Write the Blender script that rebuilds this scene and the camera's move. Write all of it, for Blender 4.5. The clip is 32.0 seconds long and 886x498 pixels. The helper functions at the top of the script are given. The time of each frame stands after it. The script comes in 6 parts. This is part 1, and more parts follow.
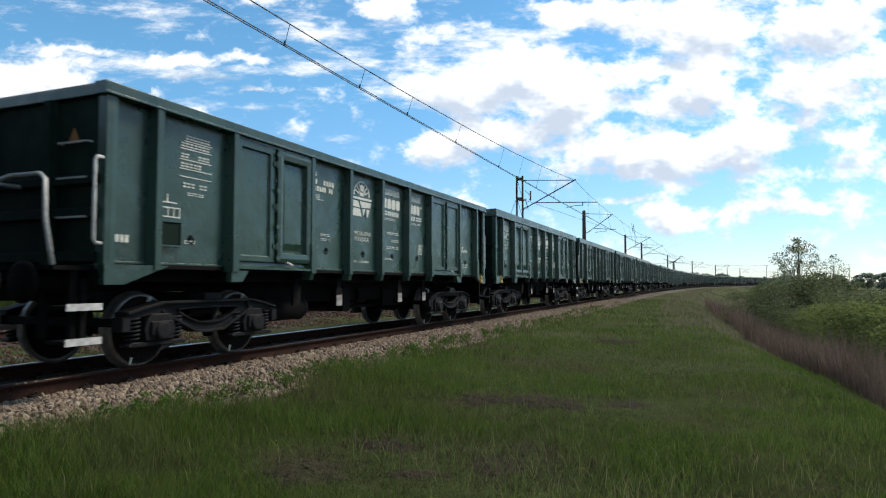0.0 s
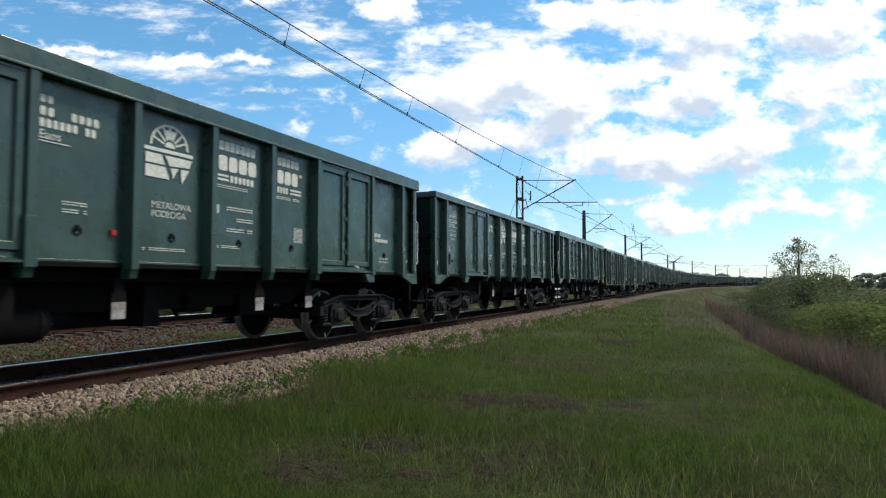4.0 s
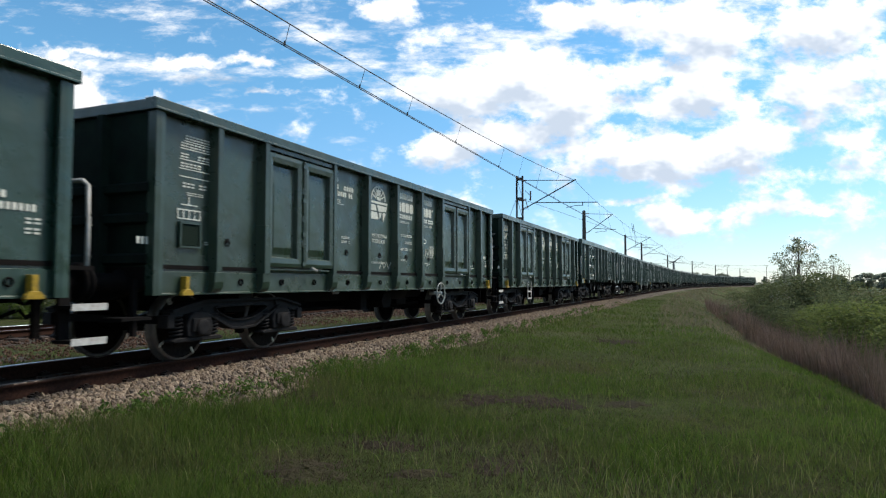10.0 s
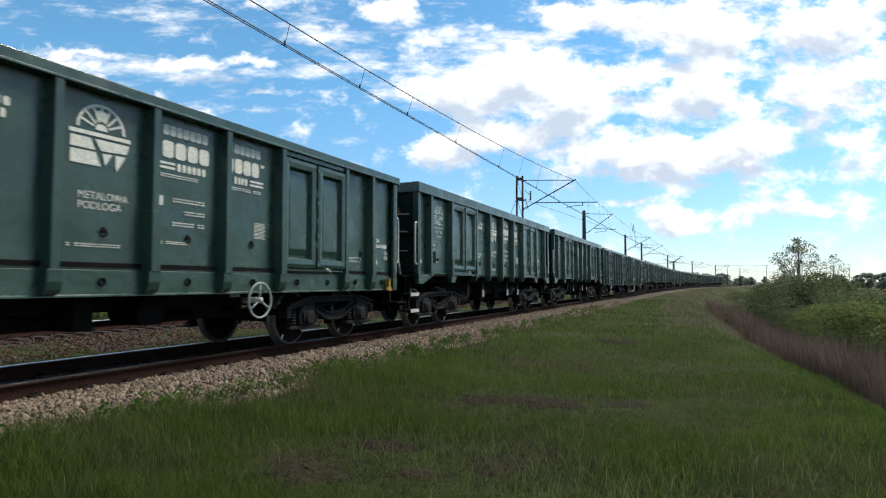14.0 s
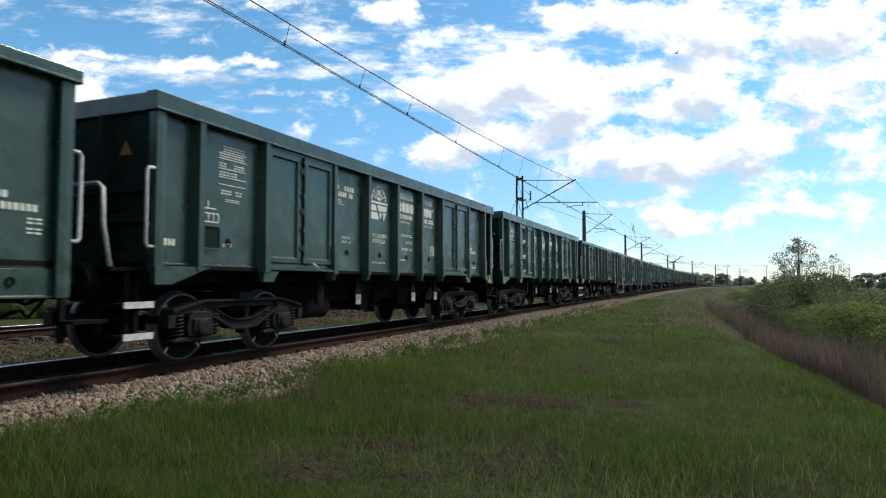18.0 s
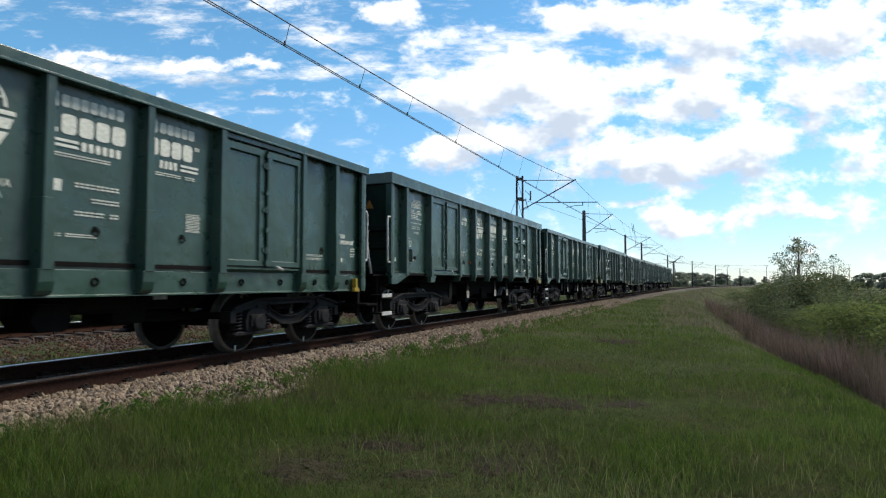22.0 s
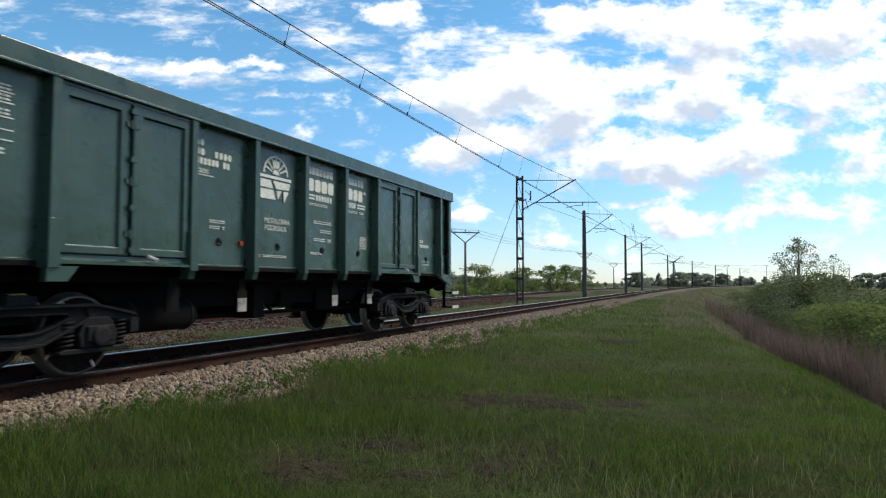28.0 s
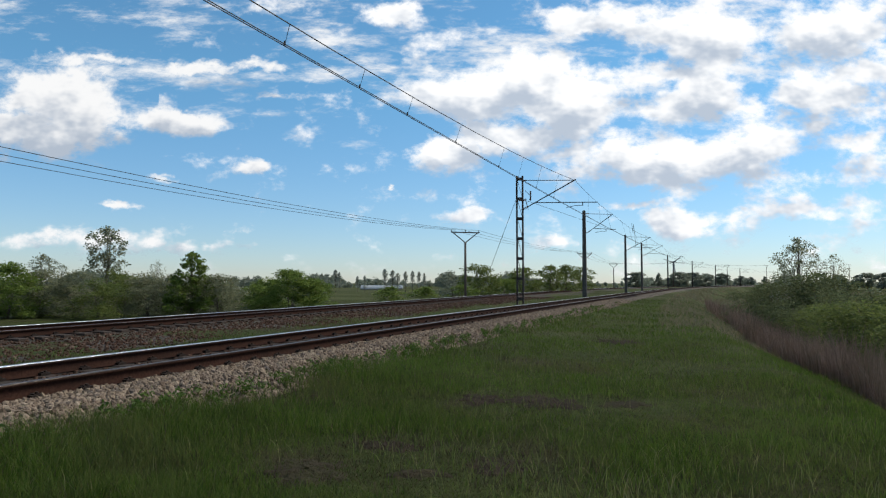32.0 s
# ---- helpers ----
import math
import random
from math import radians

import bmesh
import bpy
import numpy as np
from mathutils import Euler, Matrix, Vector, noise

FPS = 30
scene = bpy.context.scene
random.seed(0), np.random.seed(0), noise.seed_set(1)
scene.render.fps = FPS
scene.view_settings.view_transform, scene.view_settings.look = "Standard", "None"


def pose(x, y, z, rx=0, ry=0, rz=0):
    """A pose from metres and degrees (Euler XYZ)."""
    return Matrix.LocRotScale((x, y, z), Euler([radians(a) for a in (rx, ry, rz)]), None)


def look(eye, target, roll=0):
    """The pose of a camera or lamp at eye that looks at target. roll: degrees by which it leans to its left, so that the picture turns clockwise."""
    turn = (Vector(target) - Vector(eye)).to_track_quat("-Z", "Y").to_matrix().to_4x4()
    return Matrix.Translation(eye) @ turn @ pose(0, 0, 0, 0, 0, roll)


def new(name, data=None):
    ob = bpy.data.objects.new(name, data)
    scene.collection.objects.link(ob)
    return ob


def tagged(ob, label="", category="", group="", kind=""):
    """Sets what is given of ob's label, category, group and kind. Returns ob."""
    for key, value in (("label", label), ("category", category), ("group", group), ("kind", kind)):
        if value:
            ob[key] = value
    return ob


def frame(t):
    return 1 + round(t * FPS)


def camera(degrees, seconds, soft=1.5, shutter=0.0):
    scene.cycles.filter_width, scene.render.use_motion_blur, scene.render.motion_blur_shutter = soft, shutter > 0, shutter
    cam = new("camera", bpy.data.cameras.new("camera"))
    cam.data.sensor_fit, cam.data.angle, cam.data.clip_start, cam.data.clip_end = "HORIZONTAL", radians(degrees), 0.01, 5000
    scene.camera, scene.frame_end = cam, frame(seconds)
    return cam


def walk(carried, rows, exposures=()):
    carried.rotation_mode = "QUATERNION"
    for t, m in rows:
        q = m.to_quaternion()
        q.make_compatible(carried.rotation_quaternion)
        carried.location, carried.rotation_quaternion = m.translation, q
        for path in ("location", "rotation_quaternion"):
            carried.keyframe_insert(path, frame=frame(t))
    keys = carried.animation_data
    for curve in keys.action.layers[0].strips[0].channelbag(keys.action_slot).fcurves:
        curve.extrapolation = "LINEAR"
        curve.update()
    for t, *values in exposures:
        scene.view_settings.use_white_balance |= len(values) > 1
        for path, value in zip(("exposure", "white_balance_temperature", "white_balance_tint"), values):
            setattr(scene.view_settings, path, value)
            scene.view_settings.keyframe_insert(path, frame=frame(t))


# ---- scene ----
cam = camera(68.8, 32.0, soft=1.2, shutter=0.08)
EYE = (0.0, 0.0, 1.05)
walk(cam, [(0, pose(*EYE, 93.0, 0, 0)), (32.0, pose(*EYE, 93.0, 0, 0))],
     exposures=[(0, 0.42), (27.4, 0.42), (28.4, 0.38), (29.0, 0.21), (29.7, 0.07), (32.0, 0.07)])

# ---------------------------------------------------------------- light
world = bpy.data.worlds.new("sky")
scene.world = world
world.use_nodes = True
wn, wl = world.node_tree.nodes, world.node_tree.links
sky = wn.new("ShaderNodeTexSky")
sky.sky_type, sky.sun_disc = "NISHITA", False
SUN_EL, SUN_AZ = radians(50), radians(66)
sky.sun_elevation, sky.sun_rotation = SUN_EL, SUN_AZ
sky.air_density, sky.dust_density, sky.ozone_density = 1.0, 0.15, 1.0
wn["Background"].inputs[1].default_value = 0.115
tint = wn.new("ShaderNodeMix")
tint.data_type, tint.blend_type = "RGBA", "MULTIPLY"
tint.inputs[0].default_value = 1.0
# the haze near the horizon stays bluish, as in clear spring air
where = wn.new("ShaderNodeTexCoord")
split = wn.new("ShaderNodeSeparateXYZ")
wl.new(where.outputs["Generated"], split.inputs[0])
haze = wn.new("ShaderNodeValToRGB")
haze.color_ramp.elements[0].color, haze.color_ramp.elements[1].color = (0.64, 0.745, 0.985, 1), (0.60, 1.01, 1.12, 1)
haze.color_ramp.elements[0].position, haze.color_ramp.elements[1].position = 0.0, 0.30
wl.new(split.outputs[2], haze.inputs[0])
wl.new(haze.outputs[0], tint.inputs[7])
wl.new(sky.outputs[0], tint.inputs[6])
wl.new(tint.outputs[2], wn["Background"].inputs[0])

sun_data = bpy.data.lights.new("sun", "SUN")
sun_data.energy, sun_data.angle, sun_data.color = 3.9, radians(18), (1.0, 0.92, 0.79)
sun = new("sun", sun_data)
sun.matrix_world = look((0, 0, 60), (-math.sin(SUN_AZ) * math.cos(SUN_EL) * 50, -math.cos(SUN_AZ) * math.cos(SUN_EL) * 50,
                                     60 - math.sin(SUN_EL) * 50))


# ---------------------------------------------------------------- materials
def shader(name):
    m = bpy.data.materials.new(name)
    m.use_nodes = True
    nt = m.node_tree
    return m, nt, nt.nodes["Principled BSDF"]


def ramp_mix(nt, fac, a, b):
    n = nt.nodes.new("ShaderNodeMix")
    n.data_type = "RGBA"
    nt.links.new(fac, n.inputs[0])
    for k, c in ((6, a), (7, b)):
        if hasattr(c, "is_linked"):
            nt.links.new(c, n.inputs[k])
        else:
            n.inputs[k].default_value = (*c, 1)
    return n.outputs[2]


def grain(nt, scale, detail=4, rough=0.6, low=0.35, high=0.65, stretch=None, source="Object"):
    """A noise between 0 and 1 at a real-world scale (features per metre)."""
    co = nt.nodes.new("ShaderNodeTexCoord")
    out = co.outputs[source]
    if stretch:
        mp = nt.nodes.new("ShaderNodeMapping")
        mp.inputs["Scale"].default_value = stretch
        nt.links.new(out, mp.inputs[0])
        out = mp.outputs[0]
    n = nt.nodes.new("ShaderNodeTexNoise")
    n.inputs["Scale"].default_value, n.inputs["Detail"].default_value, n.inputs["Roughness"].default_value = scale, detail, rough
    nt.links.new(out, n.inputs["Vector"])
    r = nt.nodes.new("ShaderNodeMapRange")
    r.inputs[1].default_value, r.inputs[2].default_value = low, high
    nt.links.new(n.outputs[0], r.inputs[0])
    return r.outputs[0]


def bumped(nt, bsdf, height, strength, dist):
    b = nt.nodes.new("ShaderNodeBump")
    b.inputs["Strength"].default_value, b.inputs["Distance"].default_value = strength, dist
    nt.links.new(height, b.inputs["Height"])
    nt.links.new(b.outputs[0], bsdf.inputs["Normal"])


def material(name, a, b, scale=8, rough=0.7, metal=0.0, bump=0.2, dist=0.01, c=None, big=0.6, stretch=None, spec=0.25):
    """Two colours mixed by a fine noise, a third one in large stains."""
    m, nt, p = shader(name)
    fine = grain(nt, scale, stretch=stretch)
    col = ramp_mix(nt, fine, a, b)
    if c:
        col = ramp_mix(nt, grain(nt, big, 5, 0.65, 0.45, 0.75, stretch=stretch), col, c)
    nt.links.new(col, p.inputs["Base Color"])
    p.inputs["Roughness"].default_value, p.inputs["Metallic"].default_value = rough, metal
    p.inputs["Specular IOR Level"].default_value = spec
    if bump:
        bumped(nt, p, fine, bump, dist)
    return m


def paint(name, base, dirt):
    """Weathered wagon paint: faded blotches, dust washed down in streaks, chips, dents and a dull gloss."""
    m, nt, p = shader(name)
    dull = tuple(x * 1.45 + e for x, e in zip(base, (0.006, 0.008, 0.006)))
    col = ramp_mix(nt, grain(nt, 0.9, 5, 0.6, 0.35, 0.7), base, dull)
    col = ramp_mix(nt, grain(nt, 2.2, 6, 0.7, 0.52, 0.85, stretch=(3.0, 3.0, 0.30)), col, dirt)
    col = ramp_mix(nt, grain(nt, 9.0, 6, 0.75, 0.64, 0.78), col, tuple(x * 0.6 for x in dirt))
    col = ramp_mix(nt, grain(nt, 30.0, 4, 0.7, 0.72, 0.80), col, (0.030, 0.016, 0.010))
    nt.links.new(col, p.inputs["Base Color"])
    r = nt.nodes.new("ShaderNodeMapRange")
    r.inputs[3].default_value, r.inputs[4].default_value = 0.22, 0.42
    nt.links.new(grain(nt, 2.4), r.inputs[0])
    nt.links.new(r.outputs[0], p.inputs["Roughness"])
    p.inputs["Specular IOR Level"].default_value = 0.55
    bumped(nt, p, grain(nt, 1.7, 3, 0.5, 0.2, 0.8), 0.4, 0.05)
    return m


def random_tint(name, cols, rough=0.8, island=False, trans=0.0, noise=None, bump=0.0):
    """A colour picked per piece from a short ramp; noise: (scale, colour, low, high) each adds patches."""
    m, nt, p = shader(name)
    r = nt.nodes.new("ShaderNodeValToRGB")
    el = r.color_ramp.elements
    for i, c in enumerate(cols):
        e = el[i] if i < 2 else el.new(1)
        e.position = i / (len(cols) - 1)
        e.color = (*c, 1)
    if island:
        g = nt.nodes.new("ShaderNodeNewGeometry")
        nt.links.new(g.outputs["Random Per Island"], r.inputs[0])
    else:
        g = nt.nodes.new("ShaderNodeObjectInfo")
        nt.links.new(g.outputs["Random"], r.inputs[0])
    col = r.outputs[0]
    for nz in noise or ():
        col = ramp_mix(nt, grain(nt, nz[0], 5, 0.65, nz[2], nz[3]), col, nz[1])
    nt.links.new(col, p.inputs["Base Color"])
    p.inputs["Roughness"].default_value = rough
    p.inputs["Specular IOR Level"].default_value = 0.06
    if bump:
        bumped(nt, p, grain(nt, 25), bump, 0.01)
    if trans:
        t = nt.nodes.new("ShaderNodeBsdfTranslucent")
        mx = nt.nodes.new("ShaderNodeMixShader")
        mx.inputs[0].default_value = trans
        nt.links.new(col, t.inputs[0])
        nt.links.new(p.outputs[0], mx.inputs[1])
        nt.links.new(t.outputs[0], mx.inputs[2])
        nt.links.new(mx.outputs[0], nt.nodes["Material Output"].inputs[0])
    return m


M_GREEN = [paint("green_paint", (0.0102, 0.0300, 0.0208), (0.0120, 0.0212, 0.0148)),
           paint("dark_green_paint", (0.0088, 0.0255, 0.0175), (0.0108, 0.0178, 0.0125)),
           paint("dusty_green_paint", (0.0130, 0.0255, 0.0160), (0.0160, 0.0200, 0.0125))]
# grime darkened past real steel: the shade under the wagons is in the colour
M_CHASSIS = material("shade_black_underframe_grime", (0.0020, 0.0017, 0.0018), (0.0044, 0.0036, 0.0036), 14, 0.85, 0.0, 0.3, 0.006, (0.0060, 0.0045, 0.0040), 2.0, spec=0.1)
M_BOGIE = material("grey_bogie_steel", (0.0050, 0.0048, 0.0054), (0.0105, 0.0100, 0.0112), 16, 0.7, 0.0, 0.3, 0.006, (0.0085, 0.0065, 0.0060), 3.0, spec=0.15)
M_WHEEL = material("worn_wheel_steel", (0.0075, 0.0060, 0.0055), (0.015, 0.0120, 0.0108), 22, 0.85, 0.0, 0.2, 0.003, spec=0.06)
M_TREAD = material("grey_wheel_tyre", (0.10, 0.092, 0.085), (0.165, 0.152, 0.142), 9, 0.42, 0.6, 0.0)
M_WHITE = material("old_white_lettering", (0.60, 0.59, 0.52), (0.40, 0.41, 0.36), 26, 0.6, 0.0, 0.0)
M_PLATE = material("chipped_white_plate", (0.36, 0.3525, 0.3375), (0.15, 0.1275, 0.1125), 14, 0.7, 0.0, 0.0, c=(0.075, 0.045, 0.03375), big=5.0)
M_RAILPAINT = material("white_handrail_paint", (0.465, 0.4575, 0.435), (0.3, 0.285, 0.2625), 18, 0.5, 0.0, 0.15, 0.002)
M_HANDWHEEL = material("faded_handwheel_paint", (0.20, 0.215, 0.20), (0.30, 0.31, 0.29), 18, 0.6, 0.0, 0.15, 0.002)
M_YELLOW = material("yellow_hook_paint", (0.308, 0.2016, 0.0168), (0.2016, 0.1288, 0.0168), 30, 0.5, 0.0, 0.1, 0.002)
M_ORANGE = material("orange_warning_plate", (0.25, 0.1, 0.015), (0.19, 0.08, 0.015), 30, 0.6, 0.0, 0.0)
M_RED = material("red_lamp_bracket", (0.35, 0.03, 0.02), (0.22, 0.03, 0.02), 30, 0.5, 0.0, 0.0)
M_RUST = material("rusty_rail_side", (0.020, 0.0098, 0.0072), (0.037, 0.0182, 0.0128), 30, 0.95, 0.0, 0.3, 0.004, (0.0190, 0.0110, 0.0085), 1.2, spec=0.05)
M_SHINE = material("polished_rail_head", (0.54, 0.54, 0.54), (0.64, 0.64, 0.63), 12, 0.42, 1.0, 0.0)
M_THINSHINE = material("worn_rail_head", (0.58, 0.57, 0.56), (0.68, 0.67, 0.66), 12, 0.33, 1.0, 0.0)
M_DULLHEAD = material("dull_rail_head", (0.070, 0.060, 0.054), (0.12, 0.105, 0.095), 9, 0.38, 1.0, 0.0, c=(0.040, 0.026, 0.02), big=1.5)
M_SLEEPER = material("weathered_sleeper", (0.030, 0.021, 0.016), (0.058, 0.043, 0.034), 18, 0.9, 0.0, 0.4, 0.008)
M_CLIP = material("rail_fastening_steel", (0.012, 0.008, 0.006), (0.024, 0.015, 0.011), 40, 0.8, 0.2, 0.0)
# bed kept darker than its stones, to paint the shade in their gaps
M_BALLAST = material("ballast_bed", (0.03584, 0.02688, 0.01926), (0.09856, 0.0784, 0.056), 20, 0.95, 0.0, 0.9, 0.03, (0.0896, 0.07168, 0.05376), 1.2)
M_BROWNBED = material("old_brown_ballast", (0.02584, 0.01904, 0.01496), (0.0646, 0.0476, 0.03672), 20, 0.95, 0.0, 0.9, 0.03, (0.0408, 0.0476, 0.0204), 0.5)
M_STONE = random_tint("crushed_stone", [(0.082, 0.057, 0.040), (0.190, 0.147, 0.105), (0.124, 0.089, 0.065), (0.252, 0.201, 0.148), (0.162, 0.121, 0.090), (0.108, 0.090, 0.075)], 0.9, True, bump=0.3)
M_STONE_ONE = random_tint("crushed_stone_piece", [(0.082, 0.057, 0.040), (0.190, 0.147, 0.105), (0.124, 0.089, 0.065), (0.252, 0.201, 0.148), (0.162, 0.121, 0.090), (0.108, 0.090, 0.075)], 0.9, bump=0.3)
M_BROWNSTONE = random_tint("old_brown_stone", [(0.028, 0.016, 0.011), (0.080, 0.044, 0.030), (0.046, 0.028, 0.020), (0.060, 0.034, 0.024), (0.150, 0.110, 0.085)], 0.95, True)
M_GRASS = random_tint("grass_blade", [(0.036, 0.072, 0.011), (0.060, 0.103, 0.0155), (0.083, 0.131, 0.023), (0.128, 0.146, 0.048)], 0.7, True, 0.5,
                      ((0.45, (0.112, 0.106, 0.050), 0.48, 0.75), (1.6, (0.046, 0.066, 0.0175), 0.52, 0.72), (0.16, (0.09785, 0.1555, 0.0326), 0.50, 0.70)))
M_DRY = random_tint("dry_grass_blade", [(0.042, 0.030, 0.022), (0.070, 0.054, 0.038), (0.034, 0.026, 0.018), (0.120, 0.100, 0.070)], 0.9, True, 0.15)
M_STEM = random_tint("pale_grass_stem", [(0.095, 0.145, 0.032), (0.150, 0.178, 0.058), (0.205, 0.190, 0.095), (0.120, 0.168, 0.040)], 0.8, True, 0.4)
M_WEED = random_tint("weed_leaf", [(0.050, 0.092, 0.020), (0.075, 0.125, 0.028), (0.100, 0.150, 0.036)], 0.6, True, 0.4)
M_REED = random_tint("dead_reed_stalk", [(0.150, 0.098, 0.076), (0.290, 0.208, 0.160), (0.205, 0.138, 0.106), (0.115, 0.086, 0.064)], 0.9, True, 0.15,
                     ((0.8, (0.110, 0.100, 0.055), 0.50, 0.72),))
M_LEAF = [random_tint("spring_leaf", [(0.090, 0.118, 0.032), (0.125, 0.156, 0.044), (0.155, 0.182, 0.060)], 0.6, True, 0.5),
          random_tint("bright_willow_leaf", [(0.100, 0.150, 0.030), (0.135, 0.190, 0.044), (0.170, 0.222, 0.060)], 0.6, True, 0.5),
          # dull, far, young and poplar leaves carry aerial haze as a paler colour
          random_tint("dull_leaf", [(0.150, 0.160, 0.092), (0.190, 0.200, 0.118), (0.225, 0.232, 0.142)], 0.7, True, 0.5),
          random_tint("haze_paled_far_leaf", [(0.160, 0.186, 0.138), (0.225, 0.248, 0.190), (0.192, 0.215, 0.166)], 0.8, True, 0.6),
          random_tint("pale_young_leaf", [(0.195, 0.212, 0.140), (0.240, 0.256, 0.172), (0.285, 0.297, 0.205)], 0.7, True, 0.55),
          random_tint("olive_thicket_leaf", [(0.070, 0.086, 0.038), (0.106, 0.126, 0.054), (0.150, 0.168, 0.080)], 0.7, True, 0.35),
          random_tint("haze_paled_poplar_leaf", [(0.25, 0.27, 0.23), (0.31, 0.33, 0.28)], 0.8, True, 0.6)]
M_TUSSOCK = random_tint("withered_tussock_blade", [(0.16, 0.135, 0.09), (0.23, 0.195, 0.135), (0.13, 0.14, 0.06), (0.19, 0.16, 0.115)], 0.9, True, 0.35)
M_BARK = material("grey_brown_bark", (0.07, 0.055, 0.045), (0.16, 0.135, 0.115), 14, 0.9, 0.0, 0.5, 0.02)
M_STEEL = material("dark_mast_steel", (0.022, 0.020, 0.020), (0.055, 0.045, 0.04), 10, 0.7, 0.3, 0.2, 0.004)
M_CARD = material("dark_card_mesh", (0.004, 0.010, 0.007), (0.009, 0.018, 0.013), 60, 0.8, 0.0, 0.4, 0.004, spec=0.08)
# wagon green darkened and dulled: the shade between wagon ends is in the colour
M_ENDSHADE = material("shaded_end_green", (0.0050, 0.0120, 0.0085), (0.0085, 0.0190, 0.0130), 5, 0.8, 0.0, 0.2, 0.006, (0.0045, 0.0050, 0.0045), 0.9, spec=0.1)
M_CONCRETE = material("aged_concrete_mast", (0.055, 0.05225, 0.0484), (0.1045, 0.099, 0.0935), 6, 0.9, 0.0, 0.3, 0.01, (0.0385, 0.03575, 0.033), 0.5)
M_WIRE = material("dark_copper_wire", (0.03, 0.028, 0.026), (0.06, 0.055, 0.05), 20, 0.6, 0.5, 0.0)
M_PORCELAIN = material("brown_porcelain", (0.05, 0.03, 0.02), (0.10, 0.06, 0.04), 20, 0.25, 0.0, 0.0)
M_WOODPOLE = material("weathered_pole_wood", (0.07, 0.055, 0.045), (0.15, 0.12, 0.10), 10, 0.9, 0.0, 0.3, 0.01, stretch=(1, 1, 0.1))
M_TURBINE = material("grey_turbine_paint", (0.20, 0.21, 0.22), (0.26, 0.27, 0.28), 0.4, 0.6, 0.0, 0.0)
M_FEATHER = material("dark_feathers", (0.012, 0.014, 0.020), (0.030, 0.030, 0.034), 60, 0.6, 0.0, 0.0)
M_GREENHOUSE = material("pale_greenhouse_sheet", (0.24, 0.26, 0.27), (0.32, 0.335, 0.34), 1, 0.4, 0.0, 0.0)
M_ROOF = material("grey_roof", (0.10, 0.09, 0.09), (0.18, 0.16, 0.15), 4, 0.8, 0.0, 0.1, 0.01)


def ground_material():
    m, nt, p = shader("meadow_ground")
    col = ramp_mix(nt, grain(nt, 5, 6, 0.7), (0.026, 0.034, 0.010), (0.050, 0.062, 0.018))
    col = ramp_mix(nt, grain(nt, 0.45, 5, 0.65, 0.50, 0.70), col, (0.050, 0.036, 0.025))
    col = ramp_mix(nt, grain(nt, 0.035, 4, 0.6, 0.42, 0.62), col, (0.072, 0.080, 0.034))
    nt.links.new(col, p.inputs["Base Color"])
    p.inputs["Roughness"].default_value = 0.95
    p.inputs["Specular IOR Level"].default_value = 0.04
    bumped(nt, p, grain(nt, 18, 6, 0.7), 0.7, 0.05)
    return m


M_GROUND = ground_material()
M_EARTH = material("bare_brown_earth", (0.020, 0.015, 0.011), (0.040, 0.030, 0.022), 14, 0.95, 0.0, 0.8, 0.03, (0.034, 0.036, 0.014), 1.5, spec=0.05)


# ---------------------------------------------------------------- building helpers
def box(bm, x0, x1, y0, y1, z0, z1, m=None):
    vs = [bm.verts.new(m @ Vector(c) if m else c) for c in ((x0, y0, z0), (x1, y0, z0), (x1, y1, z0), (x0, y1, z0),
                                                            (x0, y0, z1), (x1, y0, z1), (x1, y1, z1), (x0, y1, z1))]
    for f in ((3, 2, 1, 0), (4, 5, 6, 7), (0, 1, 5, 4), (1, 2, 6, 5), (2, 3, 7, 6), (3, 0, 4, 7)):
        bm.faces.new([vs[i] for i in f])
    return bm


def prism(bm, outline, y0, y1, axis="y"):
    """An outline in x, z swept from y0 to y1 (axis y), in y, z along x (axis x), or in x, y up z (axis z)."""
    def at(a, b, t):
        return {"y": (a, t, b), "x": (t, a, b), "z": (a, b, t)}[axis]
    lo = [bm.verts.new(at(a, b, y0)) for a, b in outline]
    hi = [bm.verts.new(at(a, b, y1)) for a, b in outline]
    n = len(outline)
    bm.faces.new(lo)
    bm.faces.new(hi[::-1])
    for i in range(n):
        bm.faces.new((lo[i], hi[i], hi[(i + 1) % n], lo[(i + 1) % n]))
    return bm


def ring_at(bm, c, d, r, n, up=None):
    d = Vector(d).normalized()
    a = d.orthogonal().normalized() if up is None else (Vector(up) - d * d.dot(Vector(up))).normalized()
    b = d.cross(a)
    return [bm.verts.new(Vector(c) + (a * math.cos(2 * math.pi * i / n) + b * math.sin(2 * math.pi * i / n)) * r) for i in range(n)]


